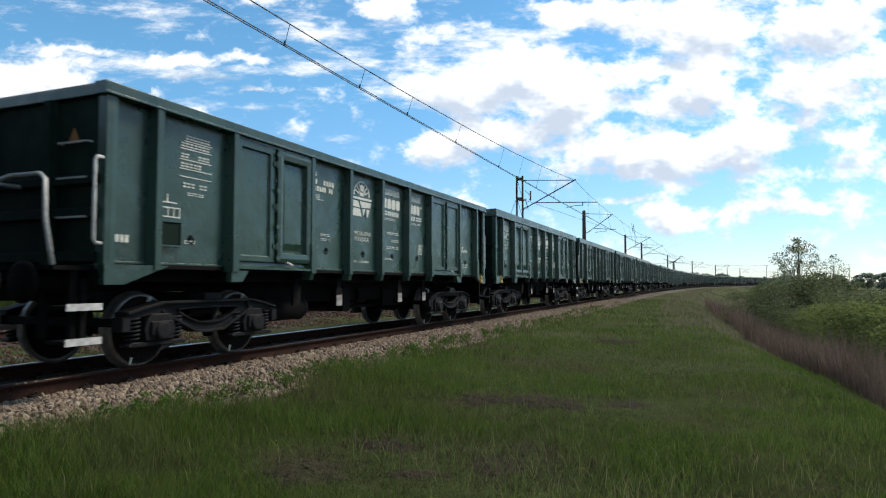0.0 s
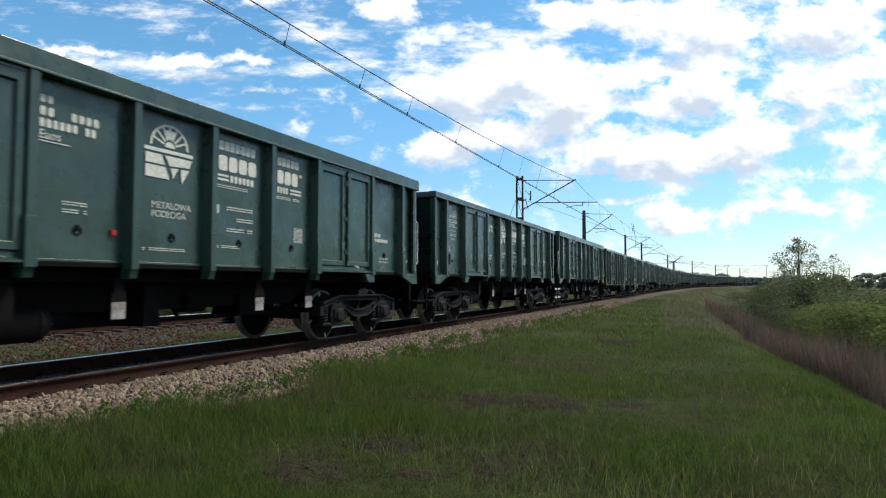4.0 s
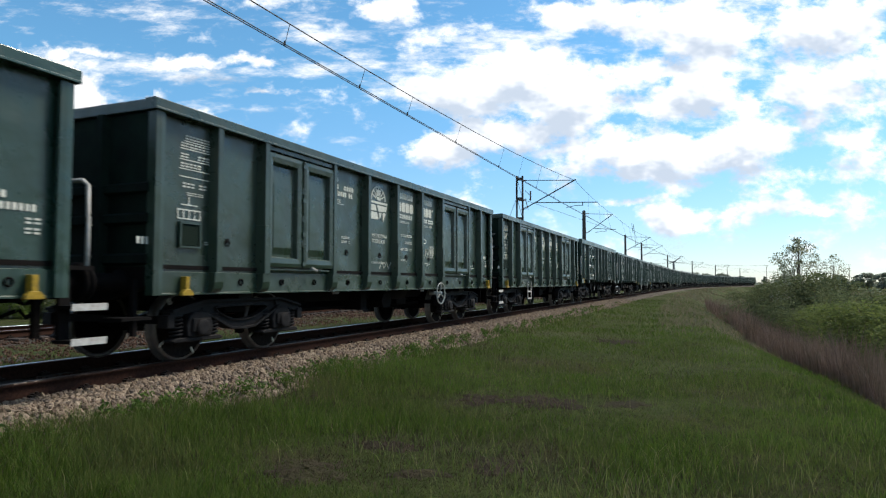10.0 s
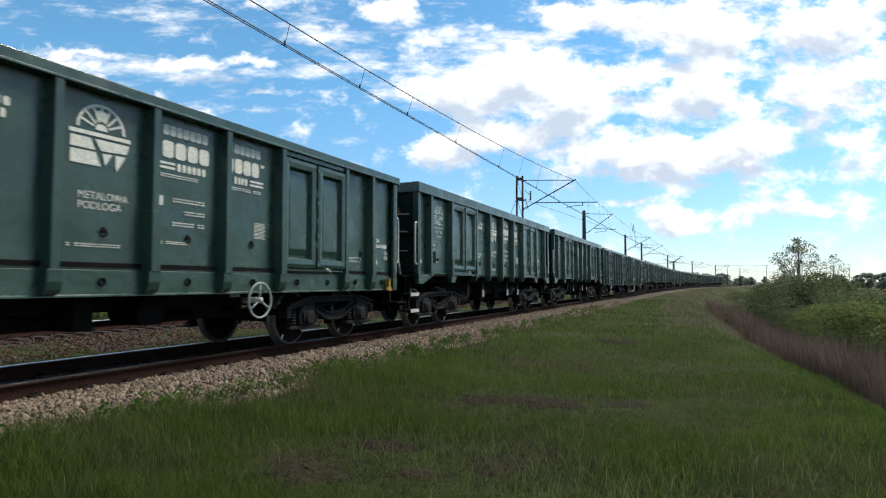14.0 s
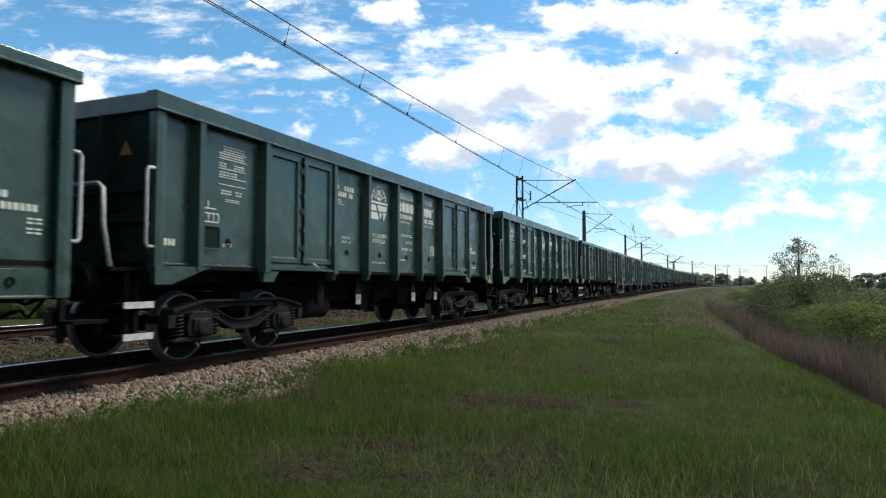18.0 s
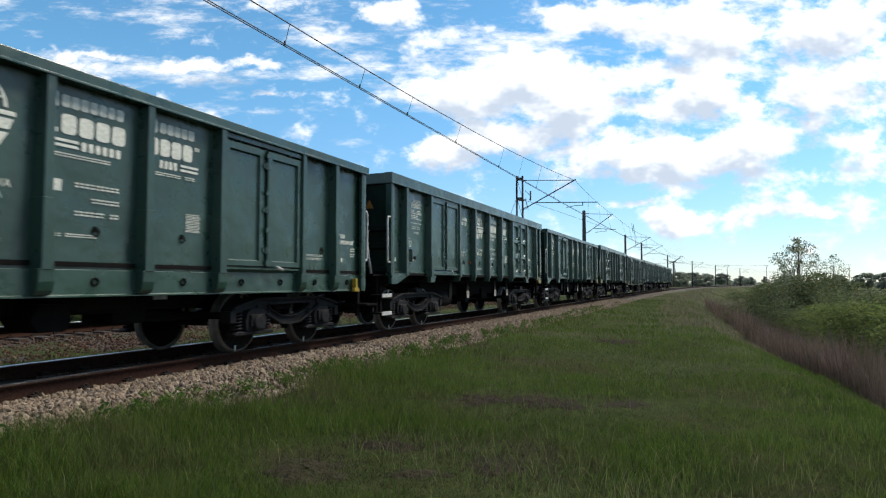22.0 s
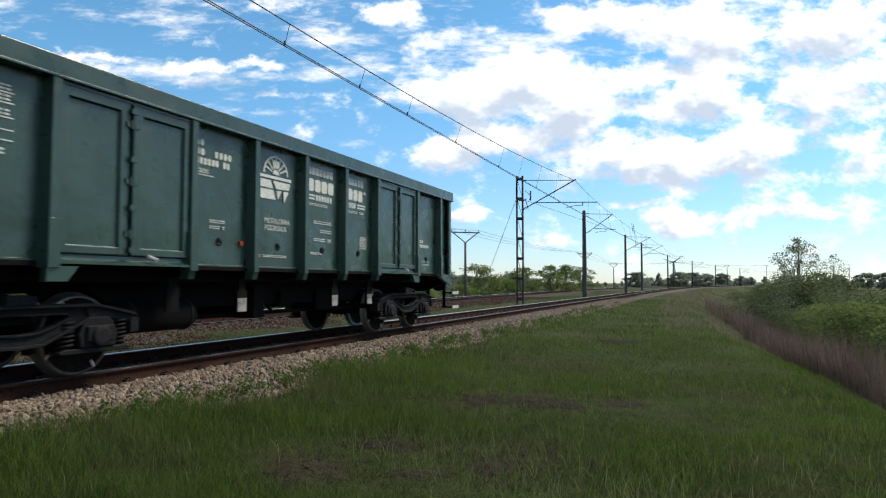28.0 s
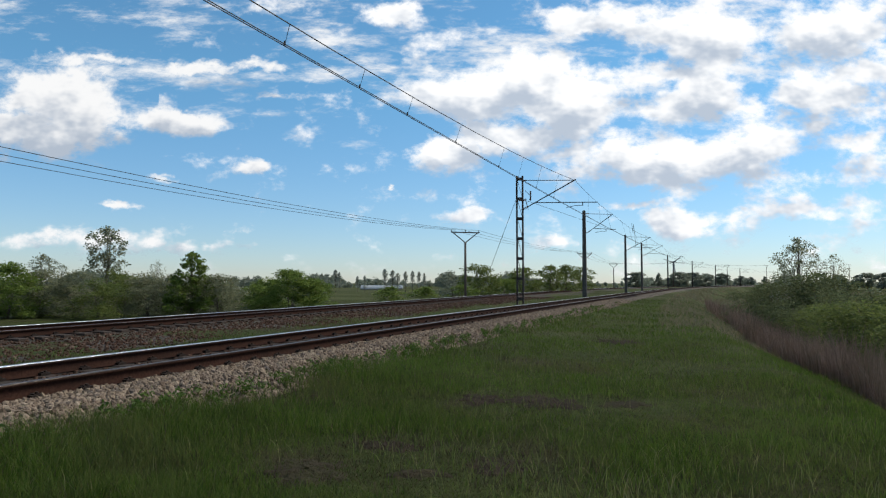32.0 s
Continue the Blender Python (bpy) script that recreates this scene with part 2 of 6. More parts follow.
def tube(bm, pts, r, n=6, r2=None, closed=False):
    """A round bar along points, tapering from r to r2."""
    pts = [Vector(p) for p in pts]
    k = len(pts)
    d0 = (pts[1] - pts[0]).normalized()
    up = d0.orthogonal()
    rings = []
    for i, p in enumerate(pts):
        a, b = (pts[(i - 1) % k], pts[(i + 1) % k]) if closed else (pts[max(i - 1, 0)], pts[min(i + 1, k - 1)])
        d = (b - a).normalized()
        if abs(d.dot(up.normalized())) > 0.97:
            up = d.orthogonal()
        rr = r if r2 is None else r + (r2 - r) * i / (k - 1)
        rings.append(ring_at(bm, p, d, rr, n, up))
        up = rings[-1][0].co - p
    pairs = list(zip(rings, rings[1:])) + ([(rings[-1], rings[0])] if closed else [])
    for u, v in pairs:
        for i in range(n):
            bm.faces.new((u[i], u[(i + 1) % n], v[(i + 1) % n], v[i]))
    if not closed:
        bm.faces.new(rings[0][::-1])
        bm.faces.new(rings[-1])
    return bm


def flatbar(bm, pts, w, y0, y1):
    """A flat bar of height w that follows points in x, z, between y0 and y1."""
    k = len(pts)
    top, low = [], []
    for i, (x, z) in enumerate(pts):
        a, b = pts[max(i - 1, 0)], pts[min(i + 1, k - 1)]
        d = Vector((b[0] - a[0], b[1] - a[1])).normalized()
        top.append((x - d.y * w / 2, z + d.x * w / 2))
        low.append((x + d.y * w / 2, z - d.x * w / 2))
    for i in range(k - 1):
        prism(bm, [low[i], low[i + 1], top[i + 1], top[i]], y0, y1)
    return bm


def turned(bm, prof, n=24, caps=True):
    """A shape turned about the y axis from (radius, y) points."""
    rows = [[bm.verts.new((r * math.cos(2 * math.pi * i / n), y, r * math.sin(2 * math.pi * i / n))) for i in range(n)] for r, y in prof]
    for u, v in zip(rows, rows[1:]):
        for i in range(n):
            bm.faces.new((u[i], u[(i + 1) % n], v[(i + 1) % n], v[i]))
    if caps:
        bm.faces.new(rows[0])
        bm.faces.new(rows[-1][::-1])
    return bm


def mesh_of(name, bm, mat, bevel=0.0, smooth=False):
    bmesh.ops.recalc_face_normals(bm, faces=bm.faces)
    if bevel:
        bmesh.ops.bevel(bm, geom=list(bm.edges), offset=bevel, segments=1, affect="EDGES", clamp_overlap=True)
    me = bpy.data.meshes.new(name)
    bm.to_mesh(me)
    bm.free()
    me.materials.append(mat)
    if smooth:
        me.shade_smooth()
    return me


def part(name, bm, mat, parent=None, label="", bevel=0.0, smooth=False):
    ob = new(name, bm if isinstance(bm, bpy.types.Mesh) else mesh_of(name, bm, mat, bevel, smooth))
    ob.parent = parent
    return tagged(ob, label)


def raw_mesh(name, verts, faces, mat):
    """A mesh from arrays; faces: an array with three or four corners a row."""
    me = bpy.data.meshes.new(name)
    verts, faces = np.asarray(verts, np.float32), np.asarray(faces, np.int32)
    k = faces.shape[1]
    me.vertices.add(len(verts))
    me.vertices.foreach_set("co", verts.ravel())
    me.loops.add(faces.size)
    me.loops.foreach_set("vertex_index", faces.ravel())
    me.polygons.add(len(faces))
    me.polygons.foreach_set("loop_start", np.arange(0, faces.size, k, dtype=np.int32))
    me.update(calc_edges=True)
    me.materials.append(mat)
    return me


def bm_new():
    return bmesh.new()


# ---------------------------------------------------------------- the line of the track
TH0, K1, K2, K3, DIST = 0.387793, 7.302e-6, 1.139e-6, 7.054e-9, 6.73
_s = np.arange(-120.0, 640.0, 0.25)
_c = np.where(_s < 0, K1, K1 + 2 * K2 * _s + 3 * K3 * _s ** 2)
_c = np.where(_s > 300, 0.0026 * np.clip(1 - (_s - 300) / 60, 0, 1), _c)
_th = np.concatenate([[0], np.cumsum(_c[:-1] * 0.25)])
_th += TH0 - np.interp(0, _s, _th)
_x = np.concatenate([[0], np.cumsum(np.sin(_th[:-1]) * 0.25)])
_y = np.concatenate([[0], np.cumsum(np.cos(_th[:-1]) * 0.25)])
_x += -DIST * math.cos(TH0) - np.interp(0, _s, _x)
_y += DIST * math.sin(TH0) - np.interp(0, _s, _y)


def track_xy(s, lat=0.0):
    """Places along the near rail, lat metres to its left (away from the meadow)."""
    th = np.interp(s, _s, _th)
    return np.interp(s, _s, _x) - lat * np.cos(th), np.interp(s, _s, _y) + lat * np.sin(th)


def heading(s):
    return float(np.interp(s, _s, _th))


def track_frame(s, lat=0.0, z=0.0, turn=0.0):
    """A pose with x along the line and y away from the meadow."""
    x, y = track_xy(s, lat)
    return pose(float(x), float(y), z, 0, 0, 90 - math.degrees(heading(s)) + turn)


def lat_of(x, y):
    """The station and the sideways distance of places in the plan."""
    x, y = np.asarray(x, float), np.asarray(y, float)
    s = np.clip((x - _x[480]) * math.sin(TH0) + (y - _y[480]) * math.cos(TH0), -110, 600)
    for _ in range(6):
        th = np.interp(s, _s, _th)
        px, py = np.interp(s, _s, _x), np.interp(s, _s, _y)
        s = np.clip(s + (x - px) * np.sin(th) + (y - py) * np.cos(th), -110, 600)
    th = np.interp(s, _s, _th)
    px, py = np.interp(s, _s, _x), np.interp(s, _s, _y)
    return s, -(x - px) * np.cos(th) + (y - py) * np.sin(th)


def second_lat(s):
    """Sideways distance of the second track's near rail."""
    return 8.18 + 0.0484 * np.clip(s, -40, 130)


def hashed(x, y, f):
    """A smooth pseudo-noise between -1 and 1 for arrays of places."""
    return (np.sin(x * f + 1.3 * np.sin(y * f * 0.7)) + np.sin(y * f * 1.13 + 2.1 + 1.7 * np.sin(x * f * 0.6)) + np.sin((x + y) * f * 0.57 + 0.4)) / 3


def edge_lat(s):
    """Where the meadow's terrace breaks down to the wet ground."""
    return -np.interp(s, [-60, 0, 12, 25, 50, 90, 160, 400], [9.6, 9.0, 8.0, 6.6, 5.2, 4.2, 3.8, 3.8])


def ground_z(x, y):
    s, lat = lat_of(x, y)
    e = edge_lat(s) + 0.35 * hashed(x, y, 0.5)
    d2 = second_lat(s)
    z = np.interp(lat, [-9, -6, -3, -1.6, -1.2, 3.0], [-0.50, -0.50, -0.46, -0.40, -0.36, -0.36])
    z = np.where(lat < e, -0.5 - 1.3 * np.clip((e - lat) / 2.6, 0, 1) ** 1.3, z)
    far = lat - (d2 + 2.9)
    z = np.where(far > 0, -0.36 - 1.25 * np.clip(far / 3.5, 0, 1), z)
    z = z + 0.035 * hashed(x, y, 1.1) + np.where((lat < e - 2) | (far > 3), 0.15 * hashed(x, y, 0.13), 0)
    return z


# ---------------------------------------------------------------- ground
def build_ground():
    rings = np.concatenate([[0.0], np.geomspace(1.0, 90.0, 150), np.geomspace(95, 4200, 40)])
    az = np.radians(np.concatenate([np.arange(-62, 62, 0.8), np.arange(62, 298, 6.0)]))
    n, k = len(rings), len(az)
    x = (rings[:, None] * np.sin(az)[None, :]).ravel()
    y = (rings[:, None] * np.cos(az)[None, :]).ravel()
    z = ground_z(x, y)
    r = np.hypot(x, y)
    z = np.where(r > 250, z + (-1.6 - z) * np.clip((r - 250) / 250, 0, 1), z)
    i, j = np.meshgrid(np.arange(n - 1), np.arange(k), indexing="ij")
    a, b = i * k + j, i * k + (j + 1) % k
    faces = np.stack([a, b, b + k, a + k], -1).reshape(-1, 4)
    me = raw_mesh("ground", np.stack([x, y, z], 1), faces, M_GROUND)
    me.shade_smooth()
    tagged(new("ground", me), "uneven green meadow with bare brown patches", "ground", kind="structure")


build_ground()


def strip(name, stations, prof, mat, lat0=None):
    """A bed swept along the line: prof has (lat, z) points; lat0(s) shifts it sideways."""
    v = []
    for la, z in prof:
        sh = 0 if lat0 is None else lat0(stations)
        x, y = track_xy(stations, la + sh)
        v.append(np.stack([x, y, np.full_like(x, z) + 0.012 * hashed(x, y, 5.0)], 1))
    n, k = len(stations), len(prof)
    v = np.concatenate(v)
    i, j = np.meshgrid(np.arange(k - 1), np.arange(n - 1), indexing="ij")
    a = i * n + j
    return raw_mesh(name, v, np.stack([a, a + 1, a + n + 1, a + n], -1).reshape(-1, 4), mat)


NEAR_S = np.concatenate([np.arange(-60, 70, 0.4), np.arange(70, 500, 3.0)])
PROF = [(-1.75, -0.52), (-1.15, -0.32), (-0.80, -0.215), (-0.3, -0.195), (0.1, -0.20), (0.75, -0.205), (1.4, -0.20), (1.8, -0.20), (2.2, -0.22), (2.7, -0.40)]
ballast = tagged(new("ballast_bed", strip("ballast_bed", NEAR_S, PROF, M_BALLAST)), "pale crushed stone bed under the railway track", "ballast", kind="structure")
PROF2 = [(-4.7, -0.43), (-3.7, -0.37), (-3.0, -0.36), (-1.2, -0.36), (-0.5, -0.325), (0.1, -0.29), (0.75, -0.275), (2.2, -0.27), (2.9, -0.36), (3.4, -0.6)]
ballast_far = tagged(new("ballast_bed", strip("ballast_bed", NEAR_S, PROF2, M_BROWNBED, second_lat)), "old brown stone bed under the second track", "ballast", kind="structure")

tagged(new("track_bed", strip("track_bed", NEAR_S, [(0.02, -0.192), (0.4, -0.186), (1.1, -0.186), (1.48, -0.192), (2.3, -0.215)], M_BROWNBED)), "dirty brown stone bed between the near rails", "ballast", kind="structure")

RAIL = [(-0.036, 0.0), (0.036, 0.0), (0.036, -0.035), (0.010, -0.048), (0.010, -0.140), (0.075, -0.160), (0.075, -0.172), (-0.075, -0.172), (-0.075, -0.160),
        (-0.010, -0.140), (-0.010, -0.048), (-0.036, -0.035)]


def sweep_rail(name, lat, mat, prof, closed, z=0.0, lat0=None):
    st = np.concatenate([np.arange(-60, 60, 1.0), np.arange(60, 500, 4.0)])
    v = []
    for la, dz in prof:
        x, y = track_xy(st, lat + la + (0 if lat0 is None else lat0(st)))
        v.append(np.stack([x, y, np.full_like(x, z + dz)], 1))
    n, k = len(st), len(prof)
    i, j = np.meshgrid(np.arange(k if closed else k - 1), np.arange(n - 1), indexing="ij")
    a, b = i * n + j, ((i + 1) % k) * n + j
    return raw_mesh(name, np.concatenate(v), np.stack([a, b, b + 1, a + 1], -1).reshape(-1, 4), mat)


def build_track(label, lat_near, lat0, near_s, drop, heads):
    root = tagged(new("railway_track"), label, "track", kind="structure")
    for la, (head_mat, inner) in zip((lat_near, lat_near + 1.505), heads):
        r = part("rail", sweep_rail("rail", la, M_RUST, RAIL[1:] + RAIL[:1] + RAIL[1:2], False, -0.001 + drop, lat0), None, root, "rusty steel rail")
        part("running_surface", sweep_rail("running_surface", la, head_mat, [(0.030, 0.0), (-0.028, 0.0), (-0.038, -0.007), (-0.038, -inner)], False, 0.002 + drop, lat0), None, r, "polished rail head")
    bm = box(bm_new(), -0.13, 0.13, -1.3, 1.3, -0.20, 0)
    sl = mesh_of("sleeper", bm, M_SLEEPER, 0.015)
    bm = bm_new()
    for sg in (-1, 1):
        box(bm, -0.07, 0.07, sg * 0.055, sg * 0.125, 0, 0.03)
        tube(bm, [(0, sg * 0.10, 0.0), (0, sg * 0.10, 0.06)], 0.018, 6)
        box(bm, -0.035, 0.035, sg * 0.04, sg * 0.11, 0.03, 0.042)
    cl = mesh_of("rail_clip", bm, M_CLIP)
    for s in near_s:
        la = lat_near + (0 if lat0 is None else float(lat0(s)))
        o = part("sleeper", sl, None, root)
        o.matrix_world = track_frame(s, la + 0.7525, -0.172 + drop)
        for dl in (0, 1.505):
            c = part("rail_clip", cl, None, root)
            c.matrix_world = track_frame(s, la + dl, -0.165 + drop)
    return root


build_track("near railway track with rusty rails on dark sleepers", 0.0, None, np.arange(-12.0, 66, 0.6), 0.0, ((M_DULLHEAD, 0.008), (M_THINSHINE, 0.008)))
build_track("second railway track with polished rails", 0.0, second_lat, np.arange(2, 50, 0.6), -0.08, ((M_DULLHEAD, 0.008), (M_SHINE, 0.012)))


# ---------------------------------------------------------------- freight wagons
POSTS = (-5.75, -4.4, -2.5, -1.26, 0.0, 1.26, 2.5, 4.4, 5.75)
FLUSH_POSTS = (-5.40, -4.4, -2.5, -1.26, 0.0, 1.26, 2.5, 4.4, 5.40)
CACHE = {}


def cached(key, make):
    if key not in CACHE:
        CACHE[key] = make()
    return CACHE[key]


def w_post(tall, foot, flush):
    """A post of the side; foot: 0 none, 1 a small pointed one, 2 or 3 a broad bracket towards the doors."""
    bm = bm_new()
    # hat section seen from above, narrower towards the outside
    prism(bm, [(-0.075, -1.31), (-0.05, -1.466), (0.05, -1.466), (0.075, -1.31)], 1.18 if flush else 1.20, 3.135, "z")
    if tall:
        q, top = [(-0.092, -1.31), (-0.066, -1.484), (0.066, -1.484), (0.092, -1.31)], 1.90 if flush else 1.70
        prism(bm, q, 1.18 if flush else 1.20, top, "z")
    if flush:
        # the foot bends back to the skirt in a round toe
        prism(bm, [(-1.33, 1.19), (-1.476, 1.19), (-1.470, 1.06), (-1.445, 0.97), (-1.40, 0.925), (-1.33, 0.925)], -0.088, 0.088, "x")
    elif foot == 1:
        prism(bm, [(-1.30, 1.10), (-1.43, 1.10), (-1.464, 1.24), (-1.30, 1.24)], -0.055, 0.055, "x")
    elif foot > 1:
        k = 1 if foot == 2 else -1
        q = [(-0.06 * k, 1.06), (0.17 * k, 1.06), (0.30 * k, 1.222), (-0.06 * k, 1.222)]
        prism(bm, q if k > 0 else q[::-1], -1.455, -1.36)
    return bm


def bays(out):
    """The side sheets between the posts; out: station of the outermost post."""
    return ((-6.44, -out), (-out, -4.36), (-2.54, -1.26), (-1.26, 0.0), (0.0, 1.26), (1.26, 2.54), (4.36, out), (out, 6.44))


def w_panel(a, b, low):
    """A side sheet between two posts, dished in by a few millimetres as loads have pressed it."""
    bm = bm_new()
    rnd = random.Random(int(a * 100) + 977)
    nx, nz = 7, 8
    g = {}
    for i in range(nx + 1):
        for k in range(nz + 1):
            u, v = i / nx, k / nz
            sag = math.sin(math.pi * u) * math.sin(math.pi * v)
            g[i, k] = bm.verts.new((a + 0.001 + (b - a - 0.002) * u, -1.326 + sag * rnd.uniform(0.001, 0.011), low + (3.15 - low) * v))
    for i in range(nx):
        for k in range(nz):
            bm.faces.new((g[i, k], g[i + 1, k], g[i + 1, k + 1], g[i, k + 1]))
    rim = [g[i, 0] for i in range(nx + 1)] + [g[nx, k] for k in range(1, nz + 1)] + [g[i, nz] for i in range(nx - 1, -1, -1)] + [g[0, k] for k in range(nz - 1, 0, -1)]
    front = [bm.verts.new(v.co) for v in rim]
    back = [bm.verts.new((v.co.x, -1.30, v.co.z)) for v in rim]
    for j in range(len(rim)):
        q = (j + 1) % len(rim)
        bm.faces.new((front[j], back[j], back[q], front[q]))
    bm.faces.new(back)
    for f in bm.faces:
        f.normal_update()
        f.smooth = len(f.verts) == 4 and abs(f.normal.y) > 0.9
    return bm


def w_sill():
    return prism(bm_new(), [(-1.30, 1.298), (-1.338, 1.298), (-1.345, 1.290), (-1.345, 1.250), (-1.30, 1.250)], -6.44, 6.44, "x")


def w_skirt():
    """The deep lower beam of the flush wagons, with a rolled lower lip."""
    return prism(bm_new(), [(-1.30, 1.192), (-1.350, 1.192), (-1.358, 1.184), (-1.358, 0.93), (-1.374, 0.915), (-1.374, 0.90), (-1.30, 0.90)], -6.47, 6.47, "x")


def w_toprail(high):
    """The top chord: a narrow lip and a face above it, taller on the deep wagons."""
    t = 3.355 if high else 3.268
    return prism(bm_new(), [(-1.29, 3.125), (-1.478, 3.125), (-1.478, 3.150), (-1.471, 3.153), (-1.468, t - 0.008), (-1.460, t), (-1.29, t)], -6.53, 6.53, "x")


def w_endrail(high):
    t = 3.352 if high else 3.264
    return prism(bm_new(), [(6.36, 3.125), (6.515, 3.125), (6.515, t - 0.04), (6.50, t), (6.36, t)], -1.285, 1.285)


def w_corner(low):
    return prism(bm_new(), [(6.33, -1.37), (6.33, -1.425), (6.40, -1.437), (6.475, -1.43), (6.475, -1.30), (6.44, -1.30), (6.44, -1.37)], low, 3.125, "z")


def rounded(x0, x1, z0, z1, r):
    pts = []
    for cx, cz, a0 in ((x1 - r, z1 - r, 0), (x0 + r, z1 - r, 90), (x0 + r, z0 + r, 180), (x1 - r, z0 + r, 270)):
        for k in range(4):
            a = radians(a0 + 30 * k)
            pts.append((cx + r * math.cos(a), cz + r * math.sin(a)))
    return pts


def rect_loop(bm, m, y, z0, z1):
    return [bm.verts.new((x, y, z)) for x, z in ((-m, z0), (m, z0), (m, z1), (-m, z1))]


def w_leaf(style):
    """One door leaf about its own middle, as one folded sheet."""
    bm = bm_new()
    if style == "plain":
        steps = [(0.455, -1.352, 1.36, 3.09), (0.455, -1.428, 1.36, 3.09), (0.325, -1.428, 1.44, 2.985), (0.318, -1.392, 1.446, 2.976)]
    elif style == "bulged":
        steps = [(0.455, -1.352, 1.36, 3.09), (0.455, -1.440, 1.36, 3.09), (0.400, -1.455, 1.42, 3.03), (0.320, -1.440, 1.50, 2.95), (0.300, -1.362, 1.515, 2.92), (0.262, -1.364, 1.56, 2.86), (0.225, -1.392, 1.66, 2.60)]
    else:
        return pressed_leaf(bm)
    loops = [rect_loop(bm, *q) for q in steps]
    for u, v in zip(loops, loops[1:]):
        for i in range(4):
            bm.faces.new((u[i], u[(i + 1) % 4], v[(i + 1) % 4], v[i]))
    bm.faces.new(loops[0][::-1])
    bm.faces.new(loops[-1])
    return bm


def pressed_leaf(bm):
    """A leaf with three sunk trays, one connected sheet."""
    xs, zs, y = (-0.455, -0.33, 0.33, 0.455), (1.36, 1.44, 1.90, 1.99, 2.43, 2.52, 2.99, 3.09), -1.418
    g = {(i, k): bm.verts.new((x, y, z)) for i, x in enumerate(xs) for k, z in enumerate(zs)}
    for i in range(3):
        for k in range(7):
            c = [g[i, k], g[i + 1, k], g[i + 1, k + 1], g[i, k + 1]]
            if i == 1 and k % 2 == 1:
                mx, mz = sum(v.co.x for v in c) / 4, sum(v.co.z for v in c) / 4
                hz = (zs[k + 1] - zs[k]) / 2
                rings = []
                for e, dy in ((0.015, y), (0.05, -1.366)):
                    rings.append([bm.verts.new((px, dy, pz)) for px, pz in rounded(mx - 0.33 + e, mx + 0.33 - e, mz - hz + e * 0.6, mz + hz - e * 0.6, 0.11)])
                o = [c[2], c[3], c[0], c[1]]
                for j in range(4):
                    arc = rings[0][4 * j:4 * j + 4]
                    for i2 in range(3):
                        bm.faces.new((o[j], arc[i2], arc[i2 + 1]))
                    bm.faces.new((o[j], arc[3], rings[0][(4 * j + 4) % 16], o[(j + 1) % 4]))
                for j in range(16):
                    q = (j + 1) % 16
                    bm.faces.new((rings[0][j], rings[0][q], rings[1][q], rings[1][j]))
                bm.faces.new(rings[1])
            else:
                bm.faces.new(c)
    rim = [g[i, 0] for i in range(4)] + [g[3, k] for k in range(1, 8)] + [g[i, 7] for i in (2, 1, 0)] + [g[0, k] for k in range(6, 0, -1)]
    back = [bm.verts.new((v.co.x, -1.352, v.co.z)) for v in rim]
    for j in range(len(rim)):
        q = (j + 1) % len(rim)
        bm.faces.new((rim[j], back[j], back[q], rim[q]))
    return bm


def w_doorframe(deep):
    """Backing sheet, lintel and threshold of a pair of doors."""
    bm = bm_new()
    low = 1.27 if deep else 1.17
    box(bm, -0.98, 0.98, -1.355, -1.335, low, 3.15)
    box(bm, -0.96, 0.96, -1.43, -1.356, 3.09 if deep else 3.055, 3.124)
    if deep:
        prism(bm, [(-1.356, 1.352), (-1.392, 1.345), (-1.400, 1.300), (-1.468, 1.268), (-1.468, 1.245), (-1.356, 1.262)], -0.97, 0.97, "x")
    else:
        prism(bm, [(-1.36, 1.275), (-1.42, 1.265), (-1.42, 1.245), (-1.36, 1.20)], -0.95, 0.95, "x")
    return bm


def w_hinge():
    bm = tube(bm_new(), [(0, -1.44, -0.05), (0, -1.44, 0.05)], 0.028, 8)
    box(bm, -0.07, 0.07, -1.445, -1.395, -0.03, 0.03)
    return bm


def w_bolt():
    bm = tube(bm_new(), [(0, -1.455, 1.40), (0, -1.455, 3.08)], 0.018, 6)
    for z in (1.42, 1.9, 2.45, 3.0):
        box(bm, -0.045, 0.045, -1.475, -1.39, z - 0.03, z + 0.03)
    return bm


def w_end():
    bm = box(bm_new(), 6.42, 6.445, -1.34, 1.34, 1.22, 3.15)
    return bm


def w_endbeam():
    return prism(bm_new(), [(6.445, 0), (6.51, 0.03), (6.51, 0.12), (6.445, 0.15)], -1.33, 1.33)


def w_endpost():
    return prism(bm_new(), [(6.44, -0.09), (6.535, -0.05), (6.535, 0.05), (6.44, 0.09)], 1.1, 3.13, "z")


def w_beam(half, z0):
    """A long beam of the underframe; half its width."""
    return box(bm_new(), -6.3, 6.3, -half, half, z0, 1.218)


def w_crossbeam():
    return prism(bm_new(), [(-1.26, 1.2), (-1.26, 1.13), (-0.7, 1.04), (0.7, 1.04), (1.26, 1.13), (1.26, 1.2)], -0.06, 0.06, "x")


def w_floor():
    return box(bm_new(), -6.42, 6.42, -1.35, 1.35, 1.22, 1.272)


def w_headstock():
    bm = prism(bm_new(), [(-1.30, 1.24), (-1.30, 1.02), (-0.7, 0.84), (0.7, 0.84), (1.30, 1.02), (1.30, 1.24)], 6.30, 6.46, "x")
    return bm


